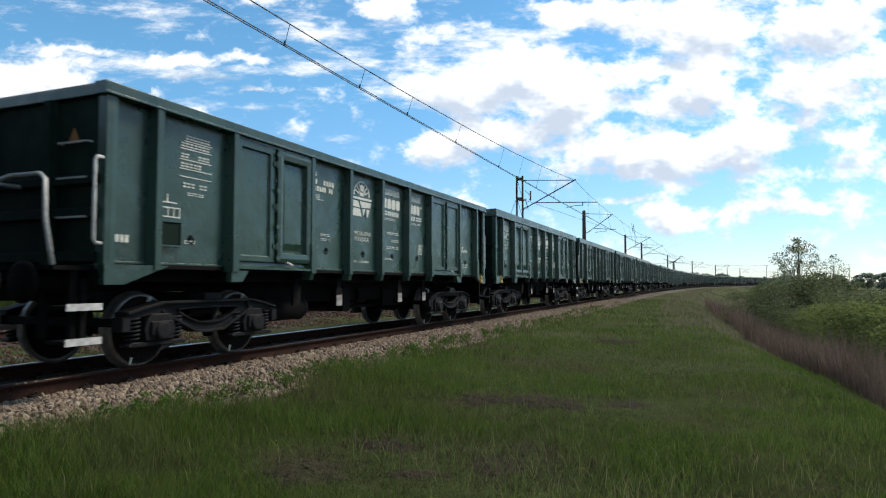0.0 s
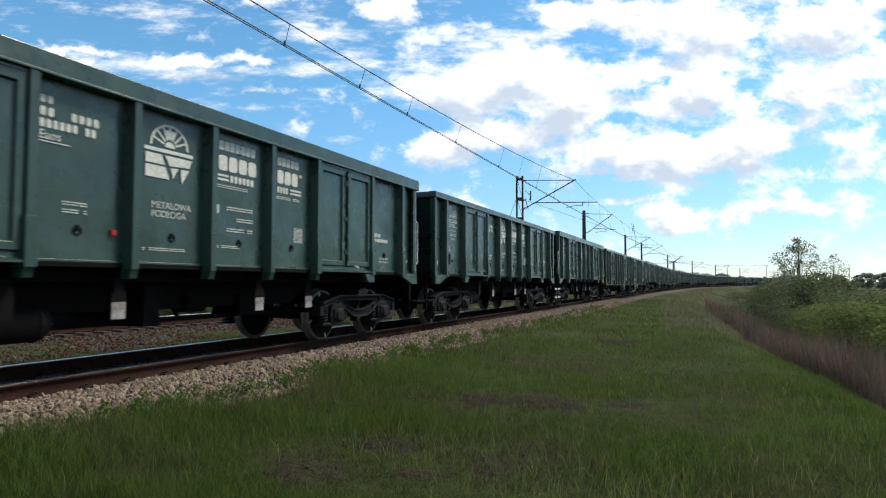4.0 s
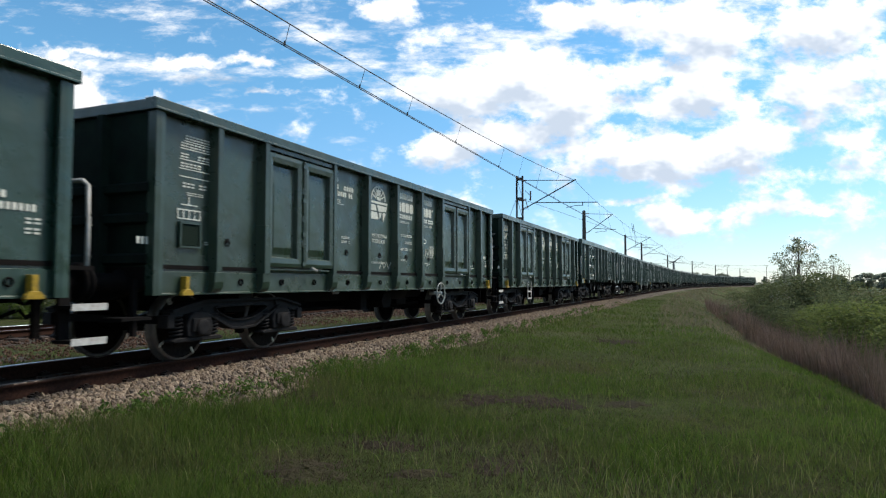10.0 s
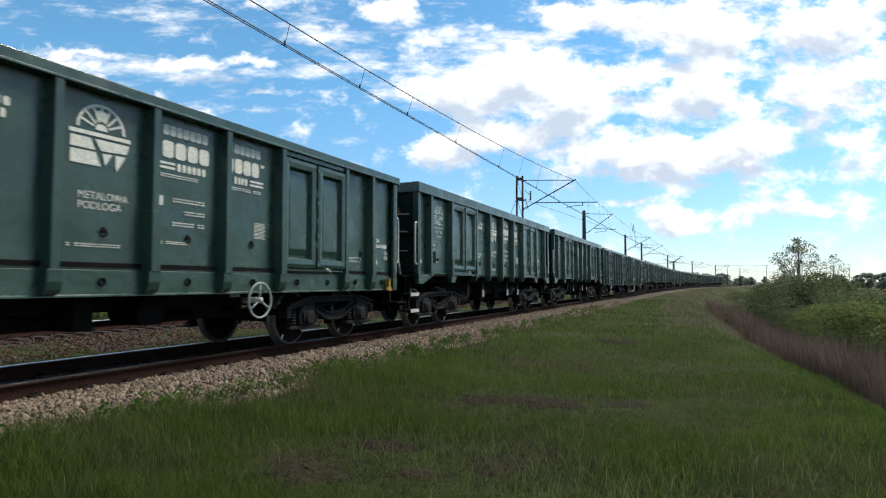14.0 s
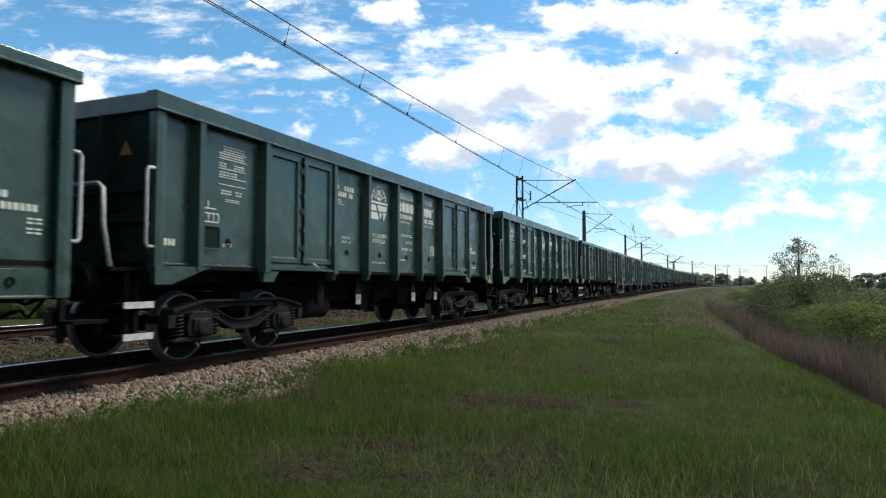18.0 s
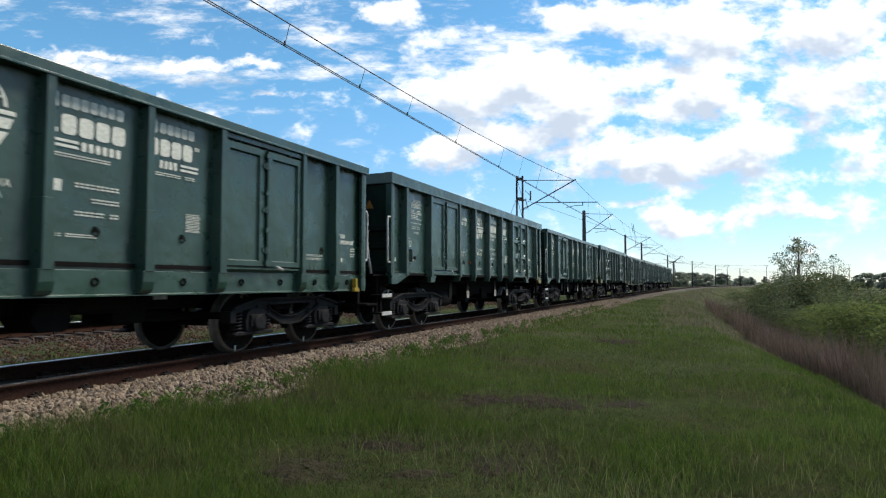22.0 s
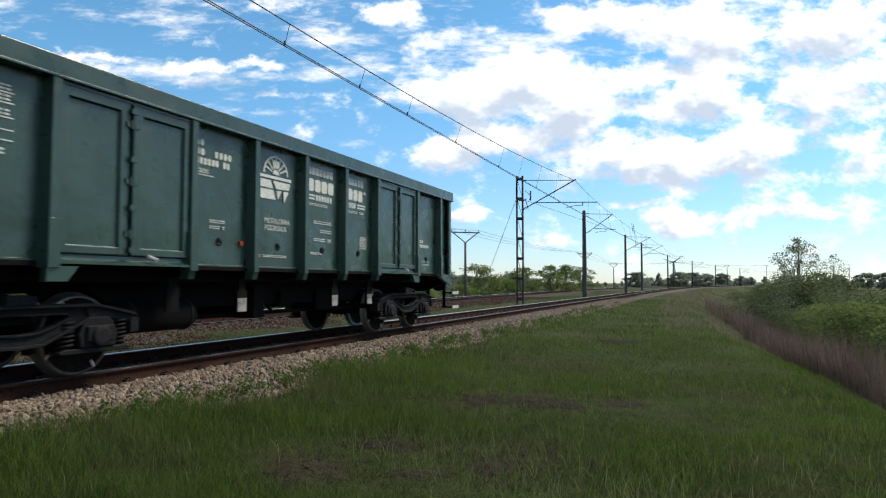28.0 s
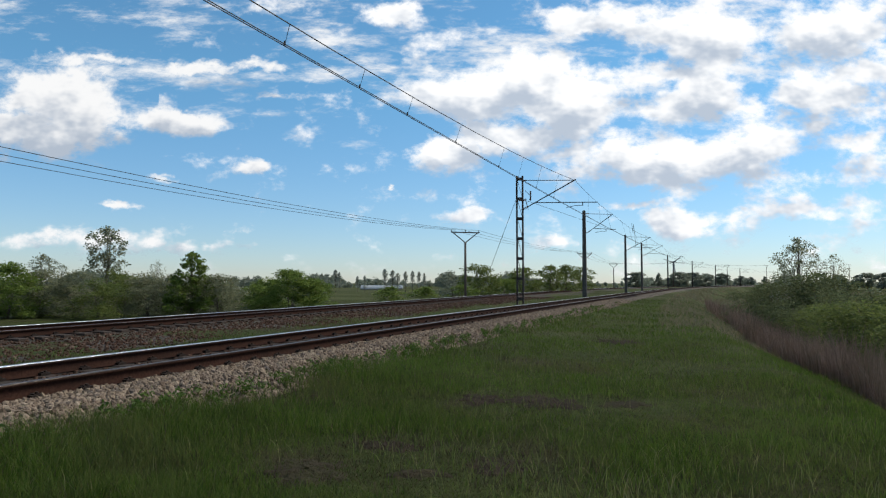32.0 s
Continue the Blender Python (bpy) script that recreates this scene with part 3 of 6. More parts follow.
def w_buffer():
    bm = turned(bm_new(), [(0.15, 6.46), (0.15, 6.49), (0.105, 6.50), (0.105, 6.78), (0.075, 6.79), (0.075, 6.94), (0.15, 6.95), (0.225, 6.965), (0.225, 6.99), (0.18, 7.02)], 20)
    bmesh.ops.rotate(bm, verts=bm.verts, matrix=Matrix.Rotation(radians(-90), 3, "Z"))
    return bm


def w_coupler():
    bm = tube(bm_new(), [(6.46, 0, 1.05), (6.72, 0, 1.05), (6.80, 0, 1.10), (6.76, 0, 1.16)], 0.035, 6)
    tube(bm, [(6.70, 0.05, 1.03), (6.90, 0.05, 0.85), (7.0, 0.0, 0.80), (6.90, -0.05, 0.85), (6.70, -0.05, 1.03)], 0.022, 6)
    tube(bm, [(6.46, 0.35, 0.98), (6.62, 0.34, 0.75), (6.82, 0.25, 0.62), (7.0, 0.12, 0.72)], 0.024, 6)
    return bm


def w_gusset():
    return prism(bm_new(), [(5.55, 1.255), (6.475, 1.255), (6.475, 1.03), (6.22, 1.03)], -1.445, -1.36)


def w_handrail_side():
    return tube(bm_new(), [(6.47, -1.40, 2.42), (6.56, -1.40, 2.42), (6.585, -1.40, 2.38), (6.585, -1.40, 1.52), (6.56, -1.40, 1.48), (6.47, -1.40, 1.48)], 0.022, 6)


def w_platform_rail():
    bm = tube(bm_new(), [(6.50, -0.10, 2.16), (6.83, -0.10, 2.16), (6.93, -0.55, 2.20), (6.93, -1.02, 2.20), (6.93, -1.10, 2.14), (6.93, -1.12, 1.72), (6.88, -1.18, 1.24)], 0.026, 7)
    return bm


def w_platform():
    bm = box(bm_new(), 6.46, 6.92, -1.25, 0.3, 1.19, 1.235)
    for y in (-1.2, -0.75):
        box(bm, 6.60, 6.68, y, y + 0.06, 0.45, 1.2)
    return bm


def w_step():
    return box(bm_new(), 6.50, 6.92, -1.45, -1.16, 0.0, 0.035)


def w_steptrim():
    return box(bm_new(), 6.50, 6.92, -1.462, -1.452, -0.02, 0.055)


def w_rung():
    return tube(bm_new(), [(6.45, -1.18, 0), (6.51, -1.18, 0), (6.51, -0.72, 0), (6.45, -0.72, 0)], 0.013, 5)


def w_ladder():
    bm = bm_new()
    for x in (-0.24, 0.24):
        box(bm, x - 0.022, x + 0.022, -1.43, -1.405, 0.60, 1.26)
    for z in (0.60, 0.86):
        box(bm, -0.24, 0.24, -1.435, -1.39, z, z + 0.045)
    return bm


def w_handwheel():
    bm = bm_new()
    pts = [(0.25 * math.cos(2 * math.pi * i / 24), -1.50, 0.25 * math.sin(2 * math.pi * i / 24)) for i in range(24)]
    tube(bm, pts, 0.017, 6, closed=True)
    for k in range(3):
        a = radians(90 + 120 * k)
        tube(bm, [(0, -1.49, 0), (0.25 * math.cos(a), -1.50, 0.25 * math.sin(a))], 0.016, 5)
    tube(bm, [(0, -1.52, 0), (0, -1.2, 0)], 0.045, 10)
    return bm


def w_hook():
    bm = box(bm_new(), -0.035, 0.035, -1.46, -1.37, 1.12, 1.29)
    prism(bm, [(-0.10, 1.05), (0.10, 1.05), (0.09, 1.09), (0.05, 1.13), (-0.05, 1.13), (-0.09, 1.09)], -1.47, -1.41)
    return bm


def w_hanger(long):
    z0 = 0.63 if long else 0.68
    bm = box(bm_new(), -0.07, 0.07, -1.20, -1.17, z0 + 0.3, 1.1)
    box(bm, -0.105, 0.105, -1.205, -1.165, z0, z0 + 0.32)
    return bm


def w_plate(long):
    z0 = 0.63 if long else 0.68
    return box(bm_new(), -0.095, 0.095, -1.212, -1.206, z0 + 0.005, z0 + 0.20)


def w_tank():
    bm = turned(bm_new(), [(0.06, -0.62), (0.16, -0.60), (0.20, -0.52), (0.20, 0.52), (0.16, 0.60), (0.06, 0.62)], 18)
    bmesh.ops.rotate(bm, verts=bm.verts, matrix=Matrix.Rotation(radians(90), 3, "Z"))
    return bm


def turned_x(r, length):
    """A drum about the wagon's long axis."""
    bm = turned(bm_new(), [(r * 0.9, -length / 2), (r, -length / 2 + 0.01), (r, length / 2 - 0.01), (r * 0.9, length / 2)], 18)
    bmesh.ops.rotate(bm, verts=bm.verts, matrix=Matrix.Rotation(radians(90), 3, "Z"))
    return bm


def w_rigging():
    bm = tube(bm_new(), [(-3.4, -0.5, 0.55), (3.4, -0.5, 0.55)], 0.03, 6)
    tube(bm, [(-2.6, 0.4, 0.66), (2.6, 0.4, 0.66)], 0.025, 6)
    for x in (-2.2, 2.1, 0.4):
        tube(bm, [(x, -0.5, 0.55), (x + 0.3, 0.2, 1.0)], 0.03, 6)
    box(bm, 1.45, 1.95, -0.7, -0.15, 0.55, 0.9)
    box(bm, -0.6, -0.35, -0.9, 0.9, 0.5, 1.0)
    return bm


# Added plain mass that stands in for the dark space under the floor.
def w_filler():
    return prism(bm_new(), [(-3.3, 1.2), (-3.3, 0.98), (-2.9, 0.70), (2.9, 0.70), (3.3, 0.98), (3.3, 1.2)], -0.62, 0.62)


def w_ring():
    bm = box(bm_new(), -0.02, 0.02, -1.39, -1.37, 1.60, 1.66)
    return tube(bm, [(0.045 * math.cos(math.pi * i / 5), -1.385, 1.60 + 0.045 * math.sin(math.pi * i / 5)) for i in range(10)], 0.008, 4, closed=True)


def w_valvebox():
    return prism(bm_new(), [(0.30, 0.52), (0.62, 0.52), (0.70, 0.66), (0.60, 0.82), (0.32, 0.82), (0.22, 0.66)], -0.95, -0.45)


# -- bogie
def b_sideframe():
    """A cast side: a triangular web with a rounded window, flanged rims, and arms over the axle boxes."""
    bm = bm_new()
    rim = [(-0.80, 0.80), (-0.30, 0.80), (0.30, 0.80), (0.80, 0.80), (0.86, 0.70), (0.62, 0.575), (0.26, 0.41), (0.0, 0.395), (-0.26, 0.41), (-0.62, 0.575), (-0.86, 0.70), (-0.85, 0.76)]
    gap = [(-0.54, 0.715), (-0.25, 0.725), (0.25, 0.725), (0.54, 0.715), (0.56, 0.675), (0.42, 0.60), (0.22, 0.53), (0.0, 0.515), (-0.22, 0.53), (-0.42, 0.60), (-0.56, 0.675), (-0.565, 0.70)]
    n = len(rim)
    rings = [[bm.verts.new((x, y, z)) for x, z in q] for q in (rim, gap) for y in (-1.10, -1.03)]
    for u, v in ((0, 2), (3, 1), (1, 0), (2, 3)):
        for i in range(n):
            k = (i + 1) % n
            bm.faces.new((rings[u][i], rings[u][k], rings[v][k], rings[v][i]))
    # flanges along the top, the bow and the window
    flatbar(bm, [(-1.40, 0.685), (-1.15, 0.745), (-0.85, 0.805), (0.85, 0.805), (1.15, 0.745), (1.40, 0.685)], 0.034, -1.18, -0.95)
    flatbar(bm, rim[4:11], 0.034, -1.155, -0.97)
    flatbar(bm, gap + gap[:1], 0.024, -1.135, -1.01)
    for sg in (-1, 1):
        q = [(0.76, 0.79), (1.0, 0.765), (1.2, 0.725), (1.40, 0.675), (1.40, 0.585), (1.15, 0.64), (0.95, 0.665), (0.80, 0.665)]
        q = [(sg * x, z) for x, z in q]
        prism(bm, q if sg < 0 else q[::-1], -1.13, -0.98)
        box(bm, min(sg * 1.34, sg * 1.46), max(sg * 1.34, sg * 1.46), -1.15, -0.97, 0.47, 0.64)
    box(bm, -0.16, 0.16, -1.18, -0.96, 0.825, 0.92)
    return bm


def b_axlebox():
    bm = prism(bm_new(), [(-0.22, 0.34), (0.22, 0.34), (0.25, 0.48), (0.20, 0.60), (0.13, 0.67), (-0.13, 0.67), (-0.20, 0.60), (-0.25, 0.48)], -1.17, -0.92)
    prism(bm, [(-0.44, 0.275), (0.44, 0.275), (0.46, 0.30), (0.40, 0.335), (-0.40, 0.335), (-0.46, 0.30)], -1.15, -0.97)
    prism(bm, [(-0.17, 0.40), (0.17, 0.40), (0.17, 0.58), (-0.17, 0.58)], -1.205, -1.17)
    old = set(bm.verts)
    turned(bm, [(0.12, -1.20), (0.12, -1.225), (0.09, -1.24)], 14)
    bmesh.ops.translate(bm, verts=[v for v in bm.verts if v not in old], vec=(0, 0, 0.46))
    return bm


def b_spring():
    bm = bm_new()
    pts = [(0.075 * math.cos(2 * math.pi * i / 10), 0.075 * math.sin(2 * math.pi * i / 10), 0.34 + 0.048 * i / 10) for i in range(61)]
    return tube(bm, pts, 0.017, 5)


def b_bolster():
    bm = box(bm_new(), -0.22, 0.22, -0.98, 0.98, 0.62, 0.92)
    for x in (-1.36, 1.36):
        box(bm, x - 0.05, x + 0.05, -1.0, 1.0, 0.52, 0.62)
    tube(bm, [(-0.45, -0.75, 0.42), (-0.45, 0.75, 0.42)], 0.03, 6)
    tube(bm, [(0.45, -0.75, 0.42), (0.45, 0.75, 0.42)], 0.03, 6)
    return bm


def b_wheel():
    return turned(bm_new(), [(0.07, -0.85), (0.11, -0.82), (0.13, -0.80), (0.36, -0.775), (0.40, -0.80), (0.425, -0.82), (0.425, -0.69), (0.40, -0.70), (0.36, -0.735), (0.13, -0.72), (0.10, -0.66)], 32)


def b_tread():
    return turned(bm_new(), [(0.426, -0.822), (0.455, -0.82), (0.461, -0.75), (0.463, -0.715), (0.49, -0.70), (0.49, -0.685), (0.426, -0.684), (0.426, -0.822)], 32, False)


def b_axle():
    bm = turned(bm_new(), [(0.06, -1.05), (0.065, -0.85), (0.085, -0.80), (0.08, 0.0), (0.085, 0.80), (0.065, 0.85), (0.06, 1.05)], 12)
    for y in (-0.9, 0.9):
        box(bm, -0.02, 0.02, y - 0.02, y + 0.02, 0.02, 0.3)
    return bm


def b_shoe():
    return prism(bm_new(), [(0.50, 0.30), (0.56, 0.28), (0.60, 0.46), (0.56, 0.64), (0.50, 0.62), (0.53, 0.46)], -0.83, -0.70)


MIRROR_Y, MIRROR_X = Matrix.Diagonal((1, -1, 1, 1)), Matrix.Diagonal((-1, 1, 1, 1))


def flip(make, *mats):
    def made():
        bm = make()
        for m in mats:
            bmesh.ops.transform(bm, matrix=m, verts=bm.verts)
        return bm
    return made


def lay(name, make, mat, parent, place=(0, 0, 0), label="", bevel=0.0, smooth=False, key=None):
    """Link a part of a wagon; alike parts share their mesh."""
    me = cached((key or name, mat.name), lambda: mesh_of(name, make(), mat, bevel, smooth))
    ob = new(name, me)
    ob.parent = parent
    ob.location = place
    return tagged(ob, label)


# -- painted marks
def letters(bm, x0, x1, z0, z1, n, y=-1.377, seed=0):
    """A row of n plain blocks, each the size of one painted character."""
    rnd = random.Random(seed)
    w = (x1 - x0) / n
    for i in range(n):
        if n > 5 and rnd.random() < 0.12:
            continue
        a = x0 + i * w
        h = z1 - z0
        if h > 0.07:
            prism(bm, rounded(a, a + w * (0.86 if h > 0.1 else 0.68), z0, z1, min(w, h) * 0.22), y, y + 0.004)
        else:
            # small writing: an upper and a lower bar for each character
            box(bm, a, a + w * 0.70, y, y + 0.004, z0, z0 + 0.34 * h)
            box(bm, a, a + w * 0.70, y, y + 0.004, z1 - 0.34 * h, z1)


def mark_logo():
    bm = bm_new()
    y0, y1 = -1.378, -1.373
    cx, z = -0.63, 2.70
    for r0, r1 in ((0.30, 0.335), (0.0, 0.085)):
        for k in range(12):
            a, b = radians(15 * k), radians(15 * (k + 1))
            q = [(cx + r1 * math.cos(a), z + r1 * math.sin(a)), (cx + r1 * math.cos(b), z + r1 * math.sin(b)),
                 (cx + r0 * math.cos(b), z + r0 * math.sin(b)), (cx + r0 * math.cos(a), z + r0 * math.sin(a))]
            prism(bm, q if r0 else q[:3], y0, y1)
    for k in range(1, 8):
        a = radians(22.5 * k)
        d, p = Vector((math.cos(a), math.sin(a))), Vector((-math.sin(a), math.cos(a))) * 0.014
        c = Vector((cx, z))
        q = [c + d * 0.11 - p, c + d * 0.30 - p, c + d * 0.30 + p, c + d * 0.11 + p]
        prism(bm, [tuple(v) for v in q], y0, y1)
    prism(bm, rounded(cx - 0.08, cx + 0.08, z + 0.13, z + 0.25, 0.03), y0 - 0.001, y1)
    box(bm, cx - 0.42, cx + 0.42, y0, y1, 2.615, 2.665)
    # the two slabs under the wheel, cut by slanting gaps
    for q in ([(-0.40, 2.58), (-0.14, 2.58), (-0.08, 2.44), (-0.40, 2.44)], [(-0.08, 2.58), (0.40, 2.58), (0.36, 2.46), (0.0, 2.44)],
              [(-0.40, 2.41), (-0.07, 2.41), (0.0, 2.24), (-0.40, 2.24)], [(0.02, 2.41), (0.16, 2.42), (0.06, 2.26)], [(0.20, 2.42), (0.35, 2.42), (0.22, 2.20)]):
        prism(bm, [(cx + a, b) for a, b in q], y0, y1)
    for v in bm.verts:
        v.co.x, v.co.z = cx + (v.co.x - cx) * 0.93, 3.01 - (3.035 - v.co.z) * 0.86
    return bm


def mark_table():
    bm = bm_new()
    for i, z in enumerate((2.86, 2.76, 2.62, 2.50, 2.40)):
        x0 = -5.28 + (0.08 if i == 0 else 0)
        box(bm, x0, -4.72, -1.377, -1.373, z, z + 0.012)
        if i < 4:
            letters(bm, x0 + 0.02, -4.74, z + 0.03, z + 0.085, 7, seed=i)
    letters(bm, -5.22, -4.78, 2.27, 2.33, 6, seed=7)
    letters(bm, -5.14, -4.84, 2.17, 2.21, 5, seed=9)
    return bm


def mark_panel():
    bm = bm_new()
    x0, x1, z0, z1 = -5.66, -5.26, 1.86, 1.99
    for a, b, c, d in ((x0, x1, z1 - 0.015, z1), (x0, x1, z0, z0 + 0.015)):
        box(bm, a, b, -1.377, -1.373, c, d)
    for k in range(5):
        x = x0 + (x1 - x0 - 0.015) * k / 4
        box(bm, x, x + 0.015, -1.377, -1.373, z0 + 0.015, z1 - 0.015)
    box(bm, -5.60, -5.32, -1.377, -1.373, 2.04, 2.055)
    box(bm, -5.48, -5.46, -1.377, -1.373, 2.055, 2.15)
    letters(bm, -5.18, -4.98, 1.55, 1.59, 4, seed=3)
    letters(bm, -6.28, -6.02, 1.51, 1.60, 4, seed=4)
    return bm


def mark_number():
    bm = bm_new()
    letters(bm, -2.32, -2.16, 2.87, 2.95, 2, seed=1)
    letters(bm, -2.32, -1.62, 2.74, 2.83, 8, seed=2)
    letters(bm, -2.32, -1.66, 2.62, 2.71, 9, seed=5)
    box(bm, -2.32, -1.98, -1.377, -1.373, 2.475, 2.485)
    letters(bm, -2.05, -1.75, 1.86, 1.90, 6, seed=11)
    letters(bm, -2.05, -1.75, 1.78, 1.82, 6, seed=12)
    return bm


def mark_name():
    bm = bm_new()
    letters(bm, 0.11, 0.22, 2.87, 3.03, 1, seed=30)
    letters(bm, 0.24, 1.02, 2.88, 3.01, 7, seed=1)
    letters(bm, 0.24, 1.06, 2.60, 2.81, 4, seed=31)
    for q in (0.11, 0.165):
        box(bm, q, q + 0.035, -1.377, -1.373, 2.60, 2.65)
    box(bm, 0.11, 0.44, -1.377, -1.373, 2.515, 2.545)
    box(bm, 0.11, 0.44, -1.377, -1.373, 2.46, 2.49)
    letters(bm, 0.48, 1.00, 2.45, 2.55, 6, seed=0)
    letters(bm, 0.12, 0.86, 2.36, 2.40, 14, seed=33)
    box(bm, 0.14, 0.26, -1.377, -1.373, 2.00, 2.12)
    for i, (a, b) in enumerate(((0.42, 0.98), (0.62, 0.98), (0.42, 0.98))):
        letters(bm, a, b, 2.06 - 0.15 * i, 2.11 - 0.15 * i, 9, seed=34 + i)
    letters(bm, 0.14, 0.70, 1.53, 1.565, 12, seed=38)
    return bm


def mark_name_end():
    bm = bm_new()
    letters(bm, 1.38, 1.52, 2.87, 3.03, 1, seed=40)
    letters(bm, 1.54, 2.12, 2.88, 3.01, 5, seed=40)
    letters(bm, 1.36, 2.10, 2.60, 2.81, 4, seed=41)
    for q in (2.12, 2.165):
        box(bm, q, q + 0.03, -1.377, -1.373, 2.76, 2.81)
    letters(bm, 1.40, 1.84, 2.45, 2.55, 6, seed=42)
    box(bm, 1.88, 2.18, -1.377, -1.373, 2.515, 2.545)
    box(bm, 1.88, 2.18, -1.377, -1.373, 2.46, 2.49)
    letters(bm, 1.42, 2.14, 2.36, 2.40, 12, seed=43)
    for k in range(4):
        box(bm, 1.98, 2.24, -1.377, -1.373, 1.70 + 0.06 * k, 1.708 + 0.06 * k)
        letters(bm, 1.99, 2.23, 1.715 + 0.06 * k, 1.75 + 0.06 * k, 5, seed=44 + k)
    return bm


def mark_small():
    bm = bm_new()
    letters(bm, -1.02, -0.28, 1.44, 1.475, 14, seed=52)
    return bm


def mark_depot():
    """The home depot in two rows of thick blocks and a smaller stencil."""
    bm = bm_new()
    letters(bm, 4.58, 4.98, 1.97, 2.045, 6, seed=60)
    letters(bm, 4.58, 5.30, 1.865, 1.94, 11, seed=61)
    letters(bm, 4.90, 5.32, 1.53, 1.56, 9, seed=62)
    letters(bm, 4.90, 5.32, 1.46, 1.49, 9, seed=65)
    letters(bm, 5.98, 6.14, 1.86, 1.92, 2, seed=63)
    letters(bm, 5.98, 6.14, 1.77, 1.83, 2, seed=64)
    letters(bm, 5.94, 6.26, 1.50, 1.54, 5, seed=66)
    return bm


def mark_depot_short():
    """The same marks on the flush wagons, which have them beside the corner."""
    bm = bm_new()
    letters(bm, 5.52, 5.92, 1.86, 1.935, 6, seed=60)
    letters(bm, 5.52, 6.22, 1.75, 1.825, 11, seed=61)
    letters(bm, 6.10, 6.28, 1.63, 1.69, 2, seed=63)
    letters(bm, 6.10, 6.28, 1.53, 1.59, 2, seed=64)
    letters(bm, 4.66, 5.16, 1.50, 1.53, 9, seed=65)
    letters(bm, 4.66, 5.16, 1.44, 1.47, 9, seed=62)
    letters(bm, 5.62, 5.84, 1.42, 1.50, 3, seed=66)
    return bm


def words(text, x, z, size, y=-1.377):
    """Painted words on a side, from the built-in font."""
    cu = bpy.data.curves.new("words", "FONT")
    cu.body, cu.size, cu.extrude, cu.space_line = text, size, 0.002, 0.95
    tmp = bpy.data.objects.new("words", cu)
    me = bpy.data.meshes.new_from_object(tmp)
    bm = bm_new()
    bm.from_mesh(me)
    bpy.data.objects.remove(tmp)
    bpy.data.curves.remove(cu)
    bpy.data.meshes.remove(me)
    bmesh.ops.transform(bm, matrix=Matrix.Translation((x, y, z)) @ Matrix.Rotation(radians(90), 4, "X"), verts=bm.verts)
    return bm


def mark_floor_words():
    return words("METALOWA\nPODŁOGA", -0.90, 1.96, 0.115)


def mark_type_words():
    return words("Eaos", -2.33, 2.505, 0.13)


def mark_tag():
    """A sprayed scribble, as plain strokes."""
    bm = bm_new()
    rnd = random.Random(5)
    for k in range(6):
        x = 1.42 + 0.13 * k
        tube(bm, [(x, -1.376, 1.60 + rnd.random() * 0.04), (x + 0.05, -1.376, 1.85), (x + 0.11, -1.376, 1.80), (x + 0.03, -1.376, 1.70), (x + 0.12, -1.376, 1.62)], 0.011, 4)
    tube(bm, [(1.62 + 0.14 * math.cos(a * 0.5), -1.376, 2.02 + 0.05 * math.sin(a * 0.5)) for a in range(13)], 0.010, 4)
    tube(bm, [(1.60, -1.376, 1.52), (1.95, -1.376, 1.49), (1.75, -1.376, 1.45)], 0.010, 4)
    tube(bm, [(-0.6 + 0.1 * k, -1.376, 1.34 + 0.14 * (k % 2)) for k in range(10)], 0.012, 4)
    return bm


def mark_triangle():
    return prism(bm_new(), [(-0.10, 2.62), (0.10, 2.62), (0.0, 2.80)], -0.004, 0.0)


def card_frame():
    bm = bm_new()
    for a, b, c, d in ((-5.64, -5.28, 1.80, 1.825), (-5.64, -5.28, 1.495, 1.52), (-5.64, -5.615, 1.52, 1.80), (-5.305, -5.28, 1.52, 1.80)):
        box(bm, a, b, -1.415, -1.37, c, d)
    return bm


WHEELSETS = []


def bogie(wagon, x, n):
    b = new("bogie", None)
    b.parent = wagon
    b.location = (x, 0, 0)
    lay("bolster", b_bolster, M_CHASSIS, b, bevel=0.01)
    for sg in (-1, 1):
        side = (lambda f: f) if sg < 0 else (lambda f: flip(f, MIRROR_Y))
        lay("side_frame", side(b_sideframe), M_BOGIE, b, bevel=0.008, key=("side_frame", sg))
        for ax in (-0.9, 0.9):
            lay("axle_box", side(b_axlebox), M_BOGIE, b, (ax, 0, 0), bevel=0.012, key=("axle_box", sg))
            for dx in (-0.335, 0.335):
                lay("spring", b_spring, M_BOGIE, b, (ax + dx, sg * 1.06, 0), smooth=True)
            lay("brake_shoe", flip(b_shoe, *([MIRROR_X] if ax > 0 else []), *([MIRROR_Y] if sg > 0 else [])), M_CHASSIS, b, (ax, 0, 0),
                key=("brake_shoe", ax > 0, sg))
    for ax in (-0.9, 0.9):
        me = cached("wheelset", wheelset_mesh)
        w = new("wheelset", me)
        w.parent = b
        w.location = (ax, 0, 0.46)
        WHEELSETS.append((w, n, (ax, 0, 0.46)))
    return b


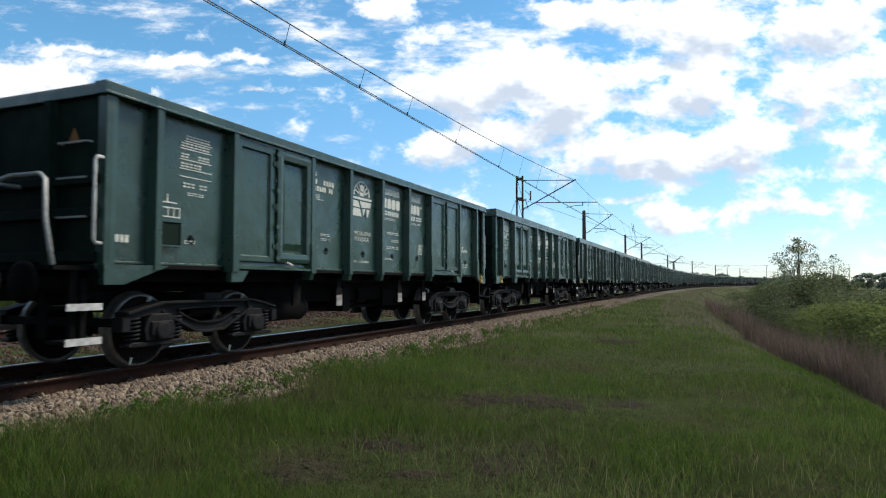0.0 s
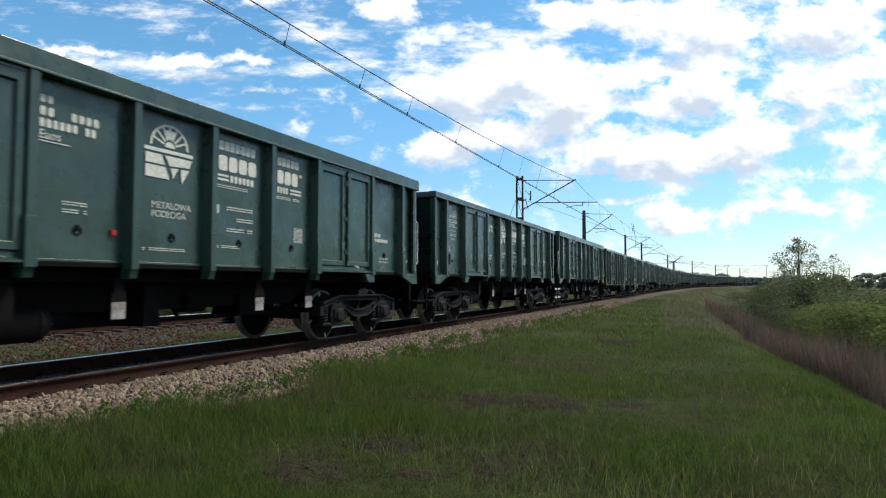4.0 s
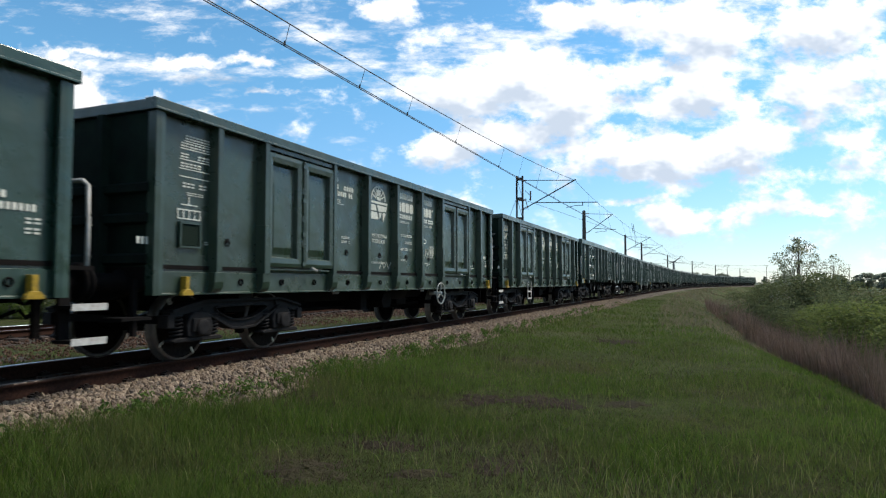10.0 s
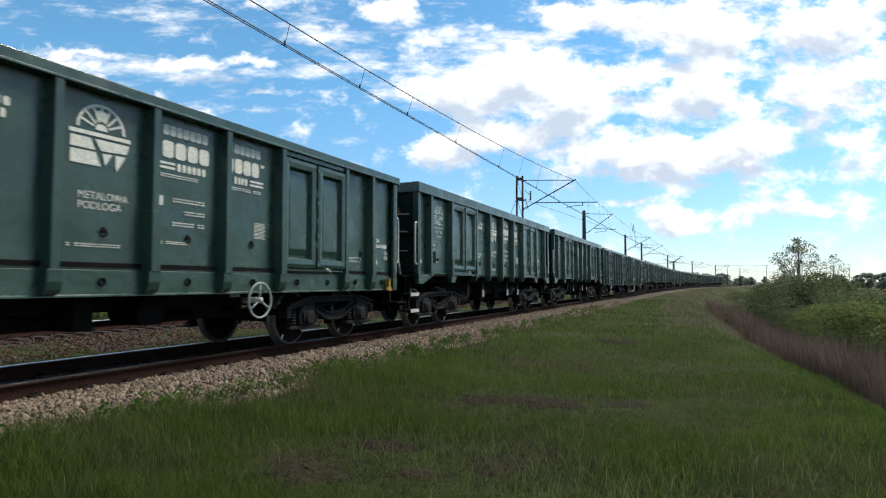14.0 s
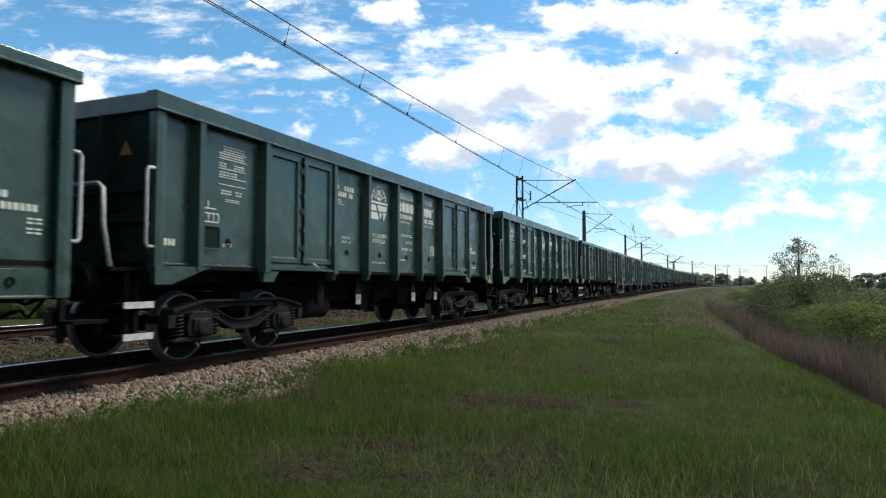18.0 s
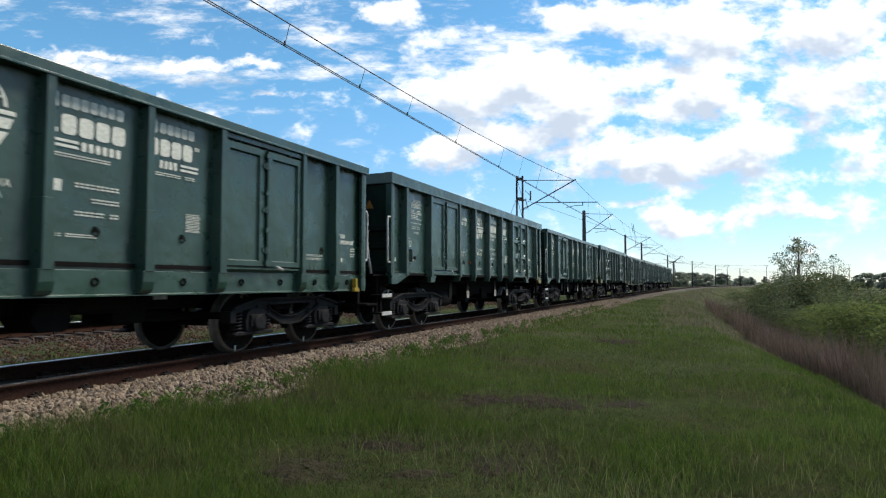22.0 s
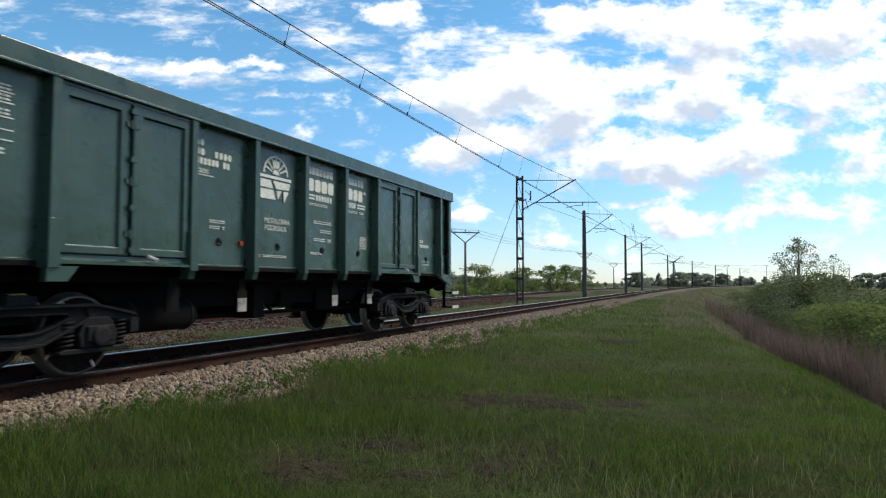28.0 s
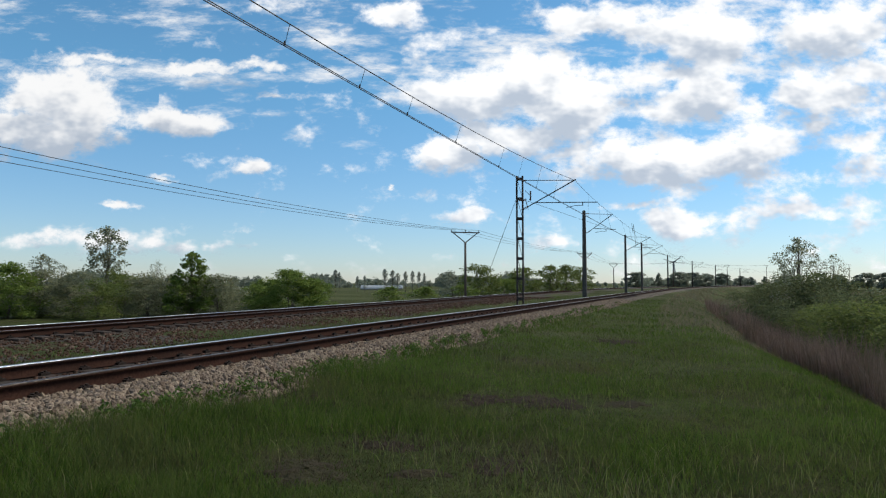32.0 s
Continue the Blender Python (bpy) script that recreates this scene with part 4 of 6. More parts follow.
def wheelset_mesh():
    bm = b_axle()
    for make in (b_wheel, flip(b_wheel, MIRROR_Y)):
        t = mesh_of("t", make(), M_WHEEL)
        bm.from_mesh(t)
    k = len(bm.faces)
    for make in (b_tread, flip(b_tread, MIRROR_Y)):
        t = mesh_of("t", make(), M_WHEEL)
        bm.from_mesh(t)
    bm.faces.ensure_lookup_table()
    for f in bm.faces[k:]:
        f.material_index = 1
    # painted check marks across the tyre
    k = len(bm.faces)
    for a in range(4):
        m = Matrix.Rotation(radians(90 * a + 20), 4, "Y")
        box(bm, -0.016, 0.016, -0.830, -0.815, 0.36, 0.448, m)
    bm.faces.ensure_lookup_table()
    for f in bm.faces[k:]:
        f.material_index = 2
    for f in bm.faces:
        f.smooth = len(f.verts) == 4
    me = mesh_of("wheelset", bm, M_WHEEL)
    me.materials.append(M_TREAD)
    me.materials.append(M_WHITE)
    return me


def wagon(n, kind, doors, green, front, rear, ladder, wheel, hooks, tag, rails, rungs, label):
    """kind 'deep': brake levers with white plates and cut corners; 'flush': straight lower edge. front, rear: platforms at the ends; hooks, rails: at the front and the rear."""
    g = M_GREEN[green]
    w = tagged(new("freight_wagon"), label, "wagon", "wagons of the coal train")
    deep = kind == "deep"
    # one of the flush wagons has its outer posts near the corners
    wide = not deep and n != 29
    high = deep and n not in (1, 6, 15, 23, 27)
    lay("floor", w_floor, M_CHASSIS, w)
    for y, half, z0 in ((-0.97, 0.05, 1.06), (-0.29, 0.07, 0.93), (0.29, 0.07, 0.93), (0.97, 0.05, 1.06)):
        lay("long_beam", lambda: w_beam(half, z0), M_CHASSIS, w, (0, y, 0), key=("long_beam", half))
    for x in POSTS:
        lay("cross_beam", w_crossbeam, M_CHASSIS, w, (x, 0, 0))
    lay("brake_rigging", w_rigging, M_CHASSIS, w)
    lay("centre_sill", w_filler, M_CHASSIS, w)
    for sg in (-1, 1):
        my = [] if sg < 0 else [MIRROR_Y]
        for a, b in bays(5.40 if wide else 5.75):
            lay("side_panel", flip(lambda: w_panel(a, b, 1.30 if deep else 1.19), *my), g, w, key=("side_panel", sg, a, b, deep))
        lay("side_sill", flip(w_sill if deep else w_skirt, *my), g, w, key=("side_sill", sg, deep))
        lay("top_rail", flip(lambda: w_toprail(high), *my), g, w, bevel=0.004, key=("top_rail", sg, high))
        for x in (FLUSH_POSTS if wide else POSTS):
            tall = (abs(x) in (4.4, 2.5) or x == 5.75) if deep else x in (-4.4, 0.0, 1.26, 2.5, 5.40)
            foot = 0 if abs(x) > 5 else 1 if abs(x) < 4 else 2 if x < 0 else 3
            lay("post", flip(lambda: w_post(tall, foot, not deep), *my), g, w, (x, 0, 0), bevel=0.005, key=("post", sg, tall, foot, deep))
        for ex in (-1, 1):
            mx = [] if ex > 0 else [MIRROR_X]
            lay("corner_post", flip(lambda: w_corner(1.20 if deep else 0.90), *mx, *my), g, w, key=("corner_post", sg, ex, deep))
            lay("buffer", flip(w_buffer, *mx), M_CHASSIS, w, (0, sg * 0.875, 1.06), smooth=True, key=("buffer", ex))
            if kind == "deep":
                lay("corner_gusset", flip(w_gusset, *mx, *my), g, w, key=("gusset", sg, ex))
            drop = 0.0 if deep else -0.07
            lay("door_frame", flip(lambda: w_doorframe(deep), *my), g, w, (ex * 3.45, 0, 0), key=("door_frame", sg, deep))
            for i, dx in enumerate((-0.475, 0.475)):
                style = doors[(2 if ex > 0 else 0) + i]
                style = {"p": "plain", "b": "bulged", "r": "pressed"}[style]
                leaf = lay("door", flip(lambda: w_leaf(style), *my), g, w, (ex * 3.45 + dx, 0, drop), bevel=0.0 if style == "pressed" else 0.006, key=("door", style, sg))
                if sg < 0:
                    for z in ((1.75, 2.15, 2.6) if style != "plain" else (1.6, 2.2, 2.85)):
                        lay("hinge", w_hinge, g, leaf, ((0.455 if i == 0 else -0.455), 0, z), key=("hinge",))
            if sg < 0:
                lay("lock_bar", w_bolt, g, w, (ex * 3.45, 0, drop))
                lay("latch", lambda: tube(bm_new(), [(0.08, -1.48, 1.36), (0.22, -1.49, 1.315)], 0.022, 6), M_RAILPAINT, w, (ex * 3.45 + 0.12, 0, drop), "worn white door latch", key=("latch",))
    for ex in (-1, 1):
        mx = [] if ex > 0 else [MIRROR_X]
        lay("end_wall", flip(w_end, *mx), M_ENDSHADE, w, key=("end_wall", ex))
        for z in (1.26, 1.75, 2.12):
            lay("end_beam", flip(w_endbeam, *mx), M_ENDSHADE, w, (0, 0, z), key=("end_beam", ex))
        lay("end_rail", flip(lambda: w_endrail(high), *mx), g, w, bevel=0.006, key=("end_rail", ex, high))
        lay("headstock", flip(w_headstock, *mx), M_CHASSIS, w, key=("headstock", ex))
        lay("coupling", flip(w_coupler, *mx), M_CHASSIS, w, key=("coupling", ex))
        for y in (-0.55, 0.55):
            lay("end_post", flip(w_endpost, *mx), M_ENDSHADE, w, (0, y, 0), key=("end_post", ex))
        if rails[ex > 0]:
            lay("handrail", flip(w_handrail_side, *mx), M_RAILPAINT, w, label="white-painted grab rail", smooth=True, key=("handrail", ex))
        deck = rear if ex > 0 else front
        for z in (0.78, 0.42) if deck else (0.62,):
            lay("step", flip(w_step, *mx), M_CHASSIS, w, (0, 0, z), key=("step", ex))
            if deck:
                lay("step_edge", flip(w_steptrim, *mx), M_RAILPAINT, w, (0, 0, z), "white step edge", key=("step_edge", ex))
        lay("step_post", flip(lambda: box(bm_new(), 6.52, 6.58, -1.24, -1.18, 0.42, 1.1), *mx), M_CHASSIS, w, key=("step_post", ex))
        if deck:
            lay("platform", flip(w_platform, *mx), M_CHASSIS, w, key=("platform", ex))
            lay("platform_rail", flip(w_platform_rail, *mx), M_RAILPAINT, w, label="bent white platform handrail", smooth=True, key=("platform_rail", ex))
    if front:
        lay("warning_plate", mark_triangle, M_ORANGE, w, (-6.452, -0.9, 0), "orange warning triangle").rotation_euler = (0, 0, radians(-90))
    if rungs:
        for z in (1.78, 2.22, 2.62):
            lay("rung", flip(w_rung, MIRROR_X), M_RAILPAINT, w, (0, 0, z), "white end rung", key=("rung",))
    if ladder:
        lay("ladder", w_ladder, M_RAILPAINT, w, (-2.95, 0.03, -0.14), "short pale access ladder")
    if wheel is not None:
        lay("handwheel", w_handwheel, M_HANDWHEEL, w, (wheel, 0, 0.80), "pale brake handwheel", smooth=True)
    for has, x in zip(hooks, (-5.95, 6.1)):
        if has:
            lay("tow_hook", w_hook, M_YELLOW, w, (x, 0, 0.0 if deep else -0.16), "yellow towing hook", bevel=0.006)
    if kind == "deep":
        for x, lg in ((-2.57, False), (-1.25, True), (1.28, True), (2.58, True)):
            lay("brake_lever", lambda: w_hanger(lg), M_CHASSIS, w, (x, 0, 0), key=("brake_lever", lg))
            if x > -2:
                lay("lever_plate", lambda: w_plate(lg), M_PLATE, w, (x, 0, 0), "chipped white plate", key=("lever_plate", lg))
        lay("air_tank", w_tank, M_CHASSIS, w, (-2.48, -0.80, 0.62), smooth=True)
        for x in (-2.95, -2.0):
            lay("tank_strap", lambda: turned_x(0.212, 0.05), M_BOGIE, w, (x, -0.80, 0.62), key=("tank_strap",))
        lay("brake_cylinder", lambda: turned_x(0.17, 0.42), M_CHASSIS, w, (0.55, -0.55, 0.80), smooth=False, key=("brake_cylinder",))
    else:
        lay("air_tank", w_tank, M_CHASSIS, w, (1.0, -0.75, 0.88), smooth=True)
        lay("valve_box", w_valvebox, M_CHASSIS, w)
        for x in (1.6, -2.2):
            lay("lever_plate", lambda: box(bm_new(), -0.1, 0.1, -1.30, -1.285, 0.85, 1.05), M_PLATE, w, (x, 0, 0), key=("flush_plate",))
    for k, make in enumerate((mark_table, mark_panel, mark_number, mark_logo, mark_name, mark_name_end, mark_small, mark_depot_short if wide else mark_depot, mark_floor_words, mark_type_words)):
        shift = -0.72 if wide and k == 0 else -0.36 if wide and k == 1 else -1.28 if n == 15 and k == 8 else -0.03
        lay("painted_logo" if make is mark_logo else "painted_lettering", make, M_WHITE, w, (shift, 0.045, 0),
            label="white stencilled marks" if make is not mark_logo else "white half-wheel emblem", key=("mark", k, wide))["kind"] = "stuff"
    card = -0.36 if wide else 0.0
    lay("card_holder", lambda: box(bm_new(), -5.62, -5.30, -1.40, -1.37, 1.52, 1.80), M_CARD, w, (card, 0.05, 0), "dark wire card holder", bevel=0.01, key=("card_holder",))
    lay("card_frame", card_frame, g, w, (card, 0.05, 0), key=("card_frame",))
    for x in (-5.1, -1.9, -0.6, 0.65, 1.9, 5.1):
        lay("lashing_ring", w_ring, M_CHASSIS, w, (x, 0.05, 0))
    if not deep:
        for x in (-5.9, -4.85, -3.9, -3.0, -1.9, -0.63, 0.63, 1.9, 3.0, 3.9, 4.85, 5.9):
            lay("lashing_eye", lambda: tube(bm_new(), [(0.04 * math.cos(math.pi * i / 5), -1.37, 1.06 + 0.04 * math.sin(math.pi * i / 5)) for i in range(10)], 0.012, 5, closed=True), M_CHASSIS, w, (x, 0, 0), key=("lashing_eye",))
    if n % 3 == 2:
        lay("reflector", lambda: box(bm_new(), -1.50, -1.43, -1.41, -1.372, 1.58, 1.64), M_RED, w, (0, 0.05, 0), label="small red reflector", key=("reflector",))
    if tag:
        lay("sprayed_tag", mark_tag, M_WHITE, w, (0, 0.05, 0), label="white sprayed scribble")
    for x in (-4.5, 4.5):
        bogie(w, x, n)
    return w


# kind, four near door leaves, paint, ladder, handwheel, sprayed
DEEP, FLUSH = "deep", "flush"
TRAIN = [(DEEP, "pppp", 0, 0, None, 0), (DEEP, "pbpp", 0, 0, None, 0), (DEEP, "bbpp", 0, 0, None, 0), (DEEP, "pppp", 1, 0, None, 0),
         (DEEP, "pppp", 0, 0, None, 0), (DEEP, "pppp", 0, 0, None, 0), (DEEP, "pppp", 1, 0, None, 0), (DEEP, "pppp", 0, 0, None, 0),
         (FLUSH, "ppbb", 1, 0, 2.2, 0), (FLUSH, "bbbb", 0, 1, -2.2, 0), (DEEP, "rrrr", 0, 0, None, 0), (FLUSH, "bpbp", 0, 1, None, 0),
         (FLUSH, "bbbb", 2, 0, 2.25, 1), (FLUSH, "bbbb", 2, 1, None, 0), (DEEP, "rrpp", 1, 0, None, 0), (DEEP, "rrrp", 0, 0, None, 0),
         (FLUSH, "bbbb", 0, 1, 1.9, 0), (DEEP, "bbpp", 0, 0, None, 0), (DEEP, "pppp", 0, 0, None, 0), (FLUSH, "pppp", 0, 1, None, 0),
         (FLUSH, "bbbb", 0, 1, 1.85, 0), (DEEP, "pppp", 1, 0, None, 0), (DEEP, "rppp", 0, 0, None, 0), (DEEP, "pppp", 2, 0, None, 0),
         (FLUSH, "bbbb", 0, 1, None, 0), (FLUSH, "pbpp", 0, 1, None, 0), (DEEP, "pprr", 0, 0, None, 0), (DEEP, "pbpp", 0, 0, None, 0),
         (DEEP, "rrrr", 1, 0, None, 0), (FLUSH, "bbpp", 2, 0, None, 0), (DEEP, "pppp", 0, 0, None, 0), (DEEP, "pppp", 0, 0, None, 0),
         (DEEP, "pppp", 0, 0, None, 0)]
TONE = ("green", "dark green", "olive green")
FRONT_DECK, REAR_DECK = {1, 5, 7, 10, 13, 15, 17, 21, 23, 24, 25, 26, 27, 30}, {2, 3, 6, 11, 14, 19, 22, 28, 32}
FRONT_RAIL, RUNGS = {0, 1, 3, 5, 7, 10, 14, 15, 17, 18, 21, 22, 23, 26, 27, 28, 30, 32}, {1, 3, 4, 9, 13, 14, 17, 22, 24, 25}
FRONT_HOOK, REAR_HOOK = {2, 3, 4, 8, 9, 11, 12, 13, 14, 16, 24, 25, 28, 29, 32}, {1, 4, 7, 8, 9, 10, 11, 12, 13, 15, 16, 18, 19, 21, 23, 24, 25, 26, 27, 31}
WAGONS = []
for n, (kind, doors, green, ladder, wheel, tag) in enumerate(TRAIN):
    extra = "end platform and bent handrail" if n in FRONT_DECK | REAR_DECK else "pale ladder below doors" if ladder else "white sprayed scribbles" if tag else \
        "brake handwheel" if wheel is not None else "ribbed sides and white marks"
    WAGONS.append(wagon(n, kind, doors, green, n in FRONT_DECK, n in REAR_DECK, ladder, wheel, (n in FRONT_HOOK, n in REAR_HOOK), tag, (n in FRONT_RAIL, n not in REAR_DECK),
                        n in RUNGS, f"{TONE[green]} open steel coal wagon with {extra}"))


# ---------------------------------------------------------------- overhead line
def tri_strut(bm, a, b, r, n=6):
    return tube(bm, [a, b], r, n)


def insulator(bm, a, b, r):
    a, b = Vector(a), Vector(b)
    for k in range(5):
        p = a.lerp(b, (k + 0.2) / 5)
        q = a.lerp(b, (k + 0.75) / 5)
        tube(bm, [p, q], r, 8, r * 0.55)
    return bm


def cantilever(root, h, reach, mat=M_STEEL, low=0.0, with_push=True):
    """Tie, strut and registration tube; local y points away from the rails, so the arm reaches to minus y."""
    part("top_tie", tri_strut(bm_new(), (0, -0.15, h - 0.30), (0, -reach, h - 0.48), 0.022), mat, root)
    part("strut", tri_strut(bm_new(), (0, -0.5, h - 2.0), (0, -reach - 0.1, h - 0.44), 0.035), mat, root)
    part("strut_insulator", insulator(bm_new(), (0, -0.12, h - 2.2), (0, -0.55, h - 1.97), 0.07), M_PORCELAIN, root)
    part("tie_insulator", insulator(bm_new(), (0, -0.1, h - 0.30), (0, -0.45, h - 0.32), 0.06), M_PORCELAIN, root)
    bm = tri_strut(bm_new(), (0, -1.0, h - 1.75), (0, -reach - low, h - 1.90), 0.028)
    if with_push:
        tri_strut(bm, (0, -reach - low + 0.9, h - 1.86), (0, -reach - low + 0.9, h - 2.05), 0.03)
        tube(bm, [(0, -reach - low + 0.9, h - 2.05), (0.05, -reach - low + 1.4, h - 2.04), (0.05, -reach - low + 1.9, h - 2.14)], 0.018, 5)
    part("registration_arm", bm, mat, root)


def lattice_mast(s, lat, h, base_z):
    root = tagged(new("catenary_mast"), "dark steel lattice mast with cantilever arm and guy wire", "mast", "masts of the overhead line")
    root.matrix_world = track_frame(s, lat, 0)
    for y in (-0.19, 0.19):
        bm = prism(bm_new(), [(-0.06, y - 0.045), (0.06, y - 0.045), (0.06, y + 0.045), (-0.06, y + 0.045)], base_z, h, "z")
        part("upright", bm, M_STEEL, root)
    k = 7
    for i in range(k):
        z = base_z + 0.5 + (h - base_z - 0.7) * i / (k - 1)
        part("batten_plate", box(bm_new(), -0.065, 0.065, -0.17, 0.17, z - 0.09, z + 0.09), M_STEEL, root)
        if i < k - 1:
            z2 = base_z + 0.5 + (h - base_z - 0.7) * (i + 1) / (k - 1)
            part("lacing_bar", tube(bm_new(), [(0.05, -0.17, z), (0.05, 0.17, z2)], 0.016, 4), M_STEEL, root)
    part("foundation", box(bm_new(), -0.35, 0.35, -0.4, 0.4, base_z - 0.3, base_z + 0.12), M_CONCRETE, root, bevel=0.02)
    cantilever(root, h, 3.45, low=1.4)
    bm = box(bm_new(), -0.1, 0.1, -0.32, 0.05, h - 1.6, h - 1.5)
    tube(bm, [(0, -0.35, h - 0.95), (0, -0.75, h - 1.35), (0, -0.62, h - 1.55)], 0.02, 5)
    tube(bm, [(0, -0.70, h - 1.0), (0, -0.70, h - 1.6)], 0.05, 8)
    tube(bm, [(0, -0.35, h - 1.45), (0, -0.55, h - 2.2), (0, -0.42, h - 1.5)], 0.016, 5)
    part("switch_gear", bm, M_PORCELAIN, root)
    part("guy_wire", tube(bm_new(), [(0, 0.2, h - 1.4), (1.5, 3.6, base_z - 0.4)], 0.014, 5), M_WIRE, root)
    return root


def pole_mast(s, lat, h, base_z, reach=3.2, r=0.15, mat=M_CONCRETE, tone="grey concrete"):
    root = tagged(new("catenary_mast"), f"{tone} mast with steel cantilever arm beside the track", "mast", "masts of the overhead line")
    root.matrix_world = track_frame(s, lat, 0)
    bm = prism(bm_new(), [(-r, -r), (r, -r), (r, r), (-r, r)], base_z, h, "z")
    for v in bm.verts:
        if v.co.z > 1:
            v.co.x *= 0.7
            v.co.y *= 0.7
    part("pole", bm, mat, root, bevel=0.03)
    cantilever(root, h, reach, low=0.35, with_push=s < 100)
    return root


lattice_mast(39.5, 4.2, 7.82, -0.45)
for s, h, mt, tone in ((62.0, 7.95, M_CONCRETE, "grey concrete"), (92.5, 7.75, M_CONCRETE, "grey concrete"), (112.0, 7.7, M_CONCRETE, "grey concrete"),
                       (156.0, 7.5, M_STEEL, "dark steel"), (207.0, 7.6, M_STEEL, "dark steel"), (253.0, 7.6, M_STEEL, "dark steel"), (295.0, 7.2, M_STEEL, "dark steel")):
    pole_mast(s, 4.2, h, -0.45, 2.6 if s < 70 else 3.3, 0.2 if s < 70 else 0.17, mt, tone)


def line_point(s, lat, z):
    x, y = track_xy(s, lat)
    return (float(x), float(y), z)


FIRST_DROPPERS = (-20.0, -15.0, -10.0, -5.0, 0.0, 5.2, 10.35, 13.35, 16.05, 19.85, 24.75, 27.65, 31.0, 35.0)


def build_wires():
    stations = [-25.0, 39.5, 62.0, 92.5, 112.0, 156.0, 207.0, 253.0, 295.0, 345.0]
    tops = [7.2, 7.34, 7.5, 7.28, 7.22, 7.05, 7.12, 7.12, 6.75, 6.8]
    offs = [0.75, 0.72, 1.55, 1.05, 1.05, 1.05, 1.05, 1.05, 1.05, 1.05]

    def hang(i, f, sag):
        z = tops[i] + (tops[i + 1] - tops[i]) * f - sag * 4 * f * (1 - f)
        la = offs[i] + (offs[i + 1] - offs[i]) * f
        return stations[i] + (stations[i + 1] - stations[i]) * f, la, z
    root = tagged(new("overhead_line"), "thin dark overhead wires above the near track", "wire")
    pts = []
    for i in range(len(stations) - 1):
        span = stations[i + 1] - stations[i]
        sag = 1.19 * (span / 64.5) ** 2
        pts += [line_point(*hang(i, k / 14, sag)) for k in range(0 if not pts else 1, 15)]
    part("messenger_wire", tube(bm_new(), pts, 0.0125, 5, 0.016), M_WIRE, root)
    for dl in (-0.03, 0.03):
        bm = bm_new()
        st = np.concatenate([np.arange(-25, 60, 4.0), np.arange(62, 345, 8.0)])
        tube(bm, [line_point(s, 0.75 + 0.3 * math.sin(s / 32.0) + dl, 5.70) for s in st], 0.0105, 5)
        part("contact_wire", bm, M_WIRE, root)
    for i in range(5):
        span = stations[i + 1] - stations[i]
        sag = 1.19 * (span / 64.5) ** 2
        at = FIRST_DROPPERS if i == 0 else [stations[i] + span * (j + 0.15) / max(3, int(span / 5.0)) for j in range(1, max(3, int(span / 5.0)))]
        for s in at:
            s, la, z = hang(i, (s - stations[i]) / span, sag)
            bm = tube(bm_new(), [line_point(s, la, z), line_point(s, 0.75 + 0.3 * math.sin(s / 32.0), 5.715)], 0.007, 4)
            tube(bm, [line_point(s, 0.75 + 0.3 * math.sin(s / 32.0), 5.70), line_point(s, 0.75 + 0.3 * math.sin(s / 32.0), 5.78)], 0.022, 5)
            part("dropper", bm, M_WIRE, root)
    # feeder loop and the anchored wire between the first masts
    part("anchor_wire", tube(bm_new(), [line_point(39.5, 3.7, 6.2), line_point(62, 1.6, 6.0), line_point(92, 1.2, 5.9), line_point(130, 1.1, 5.8)], 0.012, 5), M_WIRE, root)
    part("feeder_loop", tube(bm_new(), [line_point(70 + 1.6 * k / 3, 0.7, 7.3 - 2.1 * abs(math.sin(1.35 * k / 6)) if k < 3 else 7.3 - 0.45 * (k - 3) ** 1.2) for k in range(8)], 0.02, 5), M_WIRE, root)


build_wires()


# ---------------------------------------------------------------- telegraph line
def telegraph_pole(x, y, z0, top, turn):
    root = tagged(new("telegraph_pole"), "dark wooden telegraph pole with a V-shaped crossarm", "pole", "poles of the telegraph line")
    root.matrix_world = pose(x, y, z0, 0, 0, turn)
    h = top - z0
    part("pole", tube(bm_new(), [(0, 0, -0.5), (0, 0, h - 0.95)], 0.13, 10, 0.10), M_WOODPOLE, root, smooth=True)
    part("crossarm", box(bm_new(), -1.38, 1.38, -0.05, 0.05, h - 0.10, h), M_WOODPOLE, root)
    for sg in (-1, 1):
        part("brace", tube(bm_new(), [(0, 0, h - 1.0), (sg * 1.15, 0, h - 0.1)], 0.05, 5), M_WOODPOLE, root)
    for px in (-1.32, 0.0, 1.32):
        part("insulator", insulator(bm_new(), (px, 0, h), (px, 0, h + 0.20), 0.06), M_PORCELAIN, root)


TEL = [(-15.5, 18.5, 5.15), (2.06, 59.6, 5.75), (21.9, 100.0, 5.6), (40.6, 154.0, 5.6), (74.0, 208.0, 7.6), (112.0, 255.0, 8.0), (150.0, 300.0, 9.2), (226.0, 360.0, 11.2)]
for i, (x, y, t) in enumerate(TEL):
    telegraph_pole(x, y, float(ground_z(np.array([x]), np.array([y]))[0]), t, 15 if i == 1 else 25)
tel = tagged(new("telegraph_wires"), "three thin sagging telegraph wires", "wire")
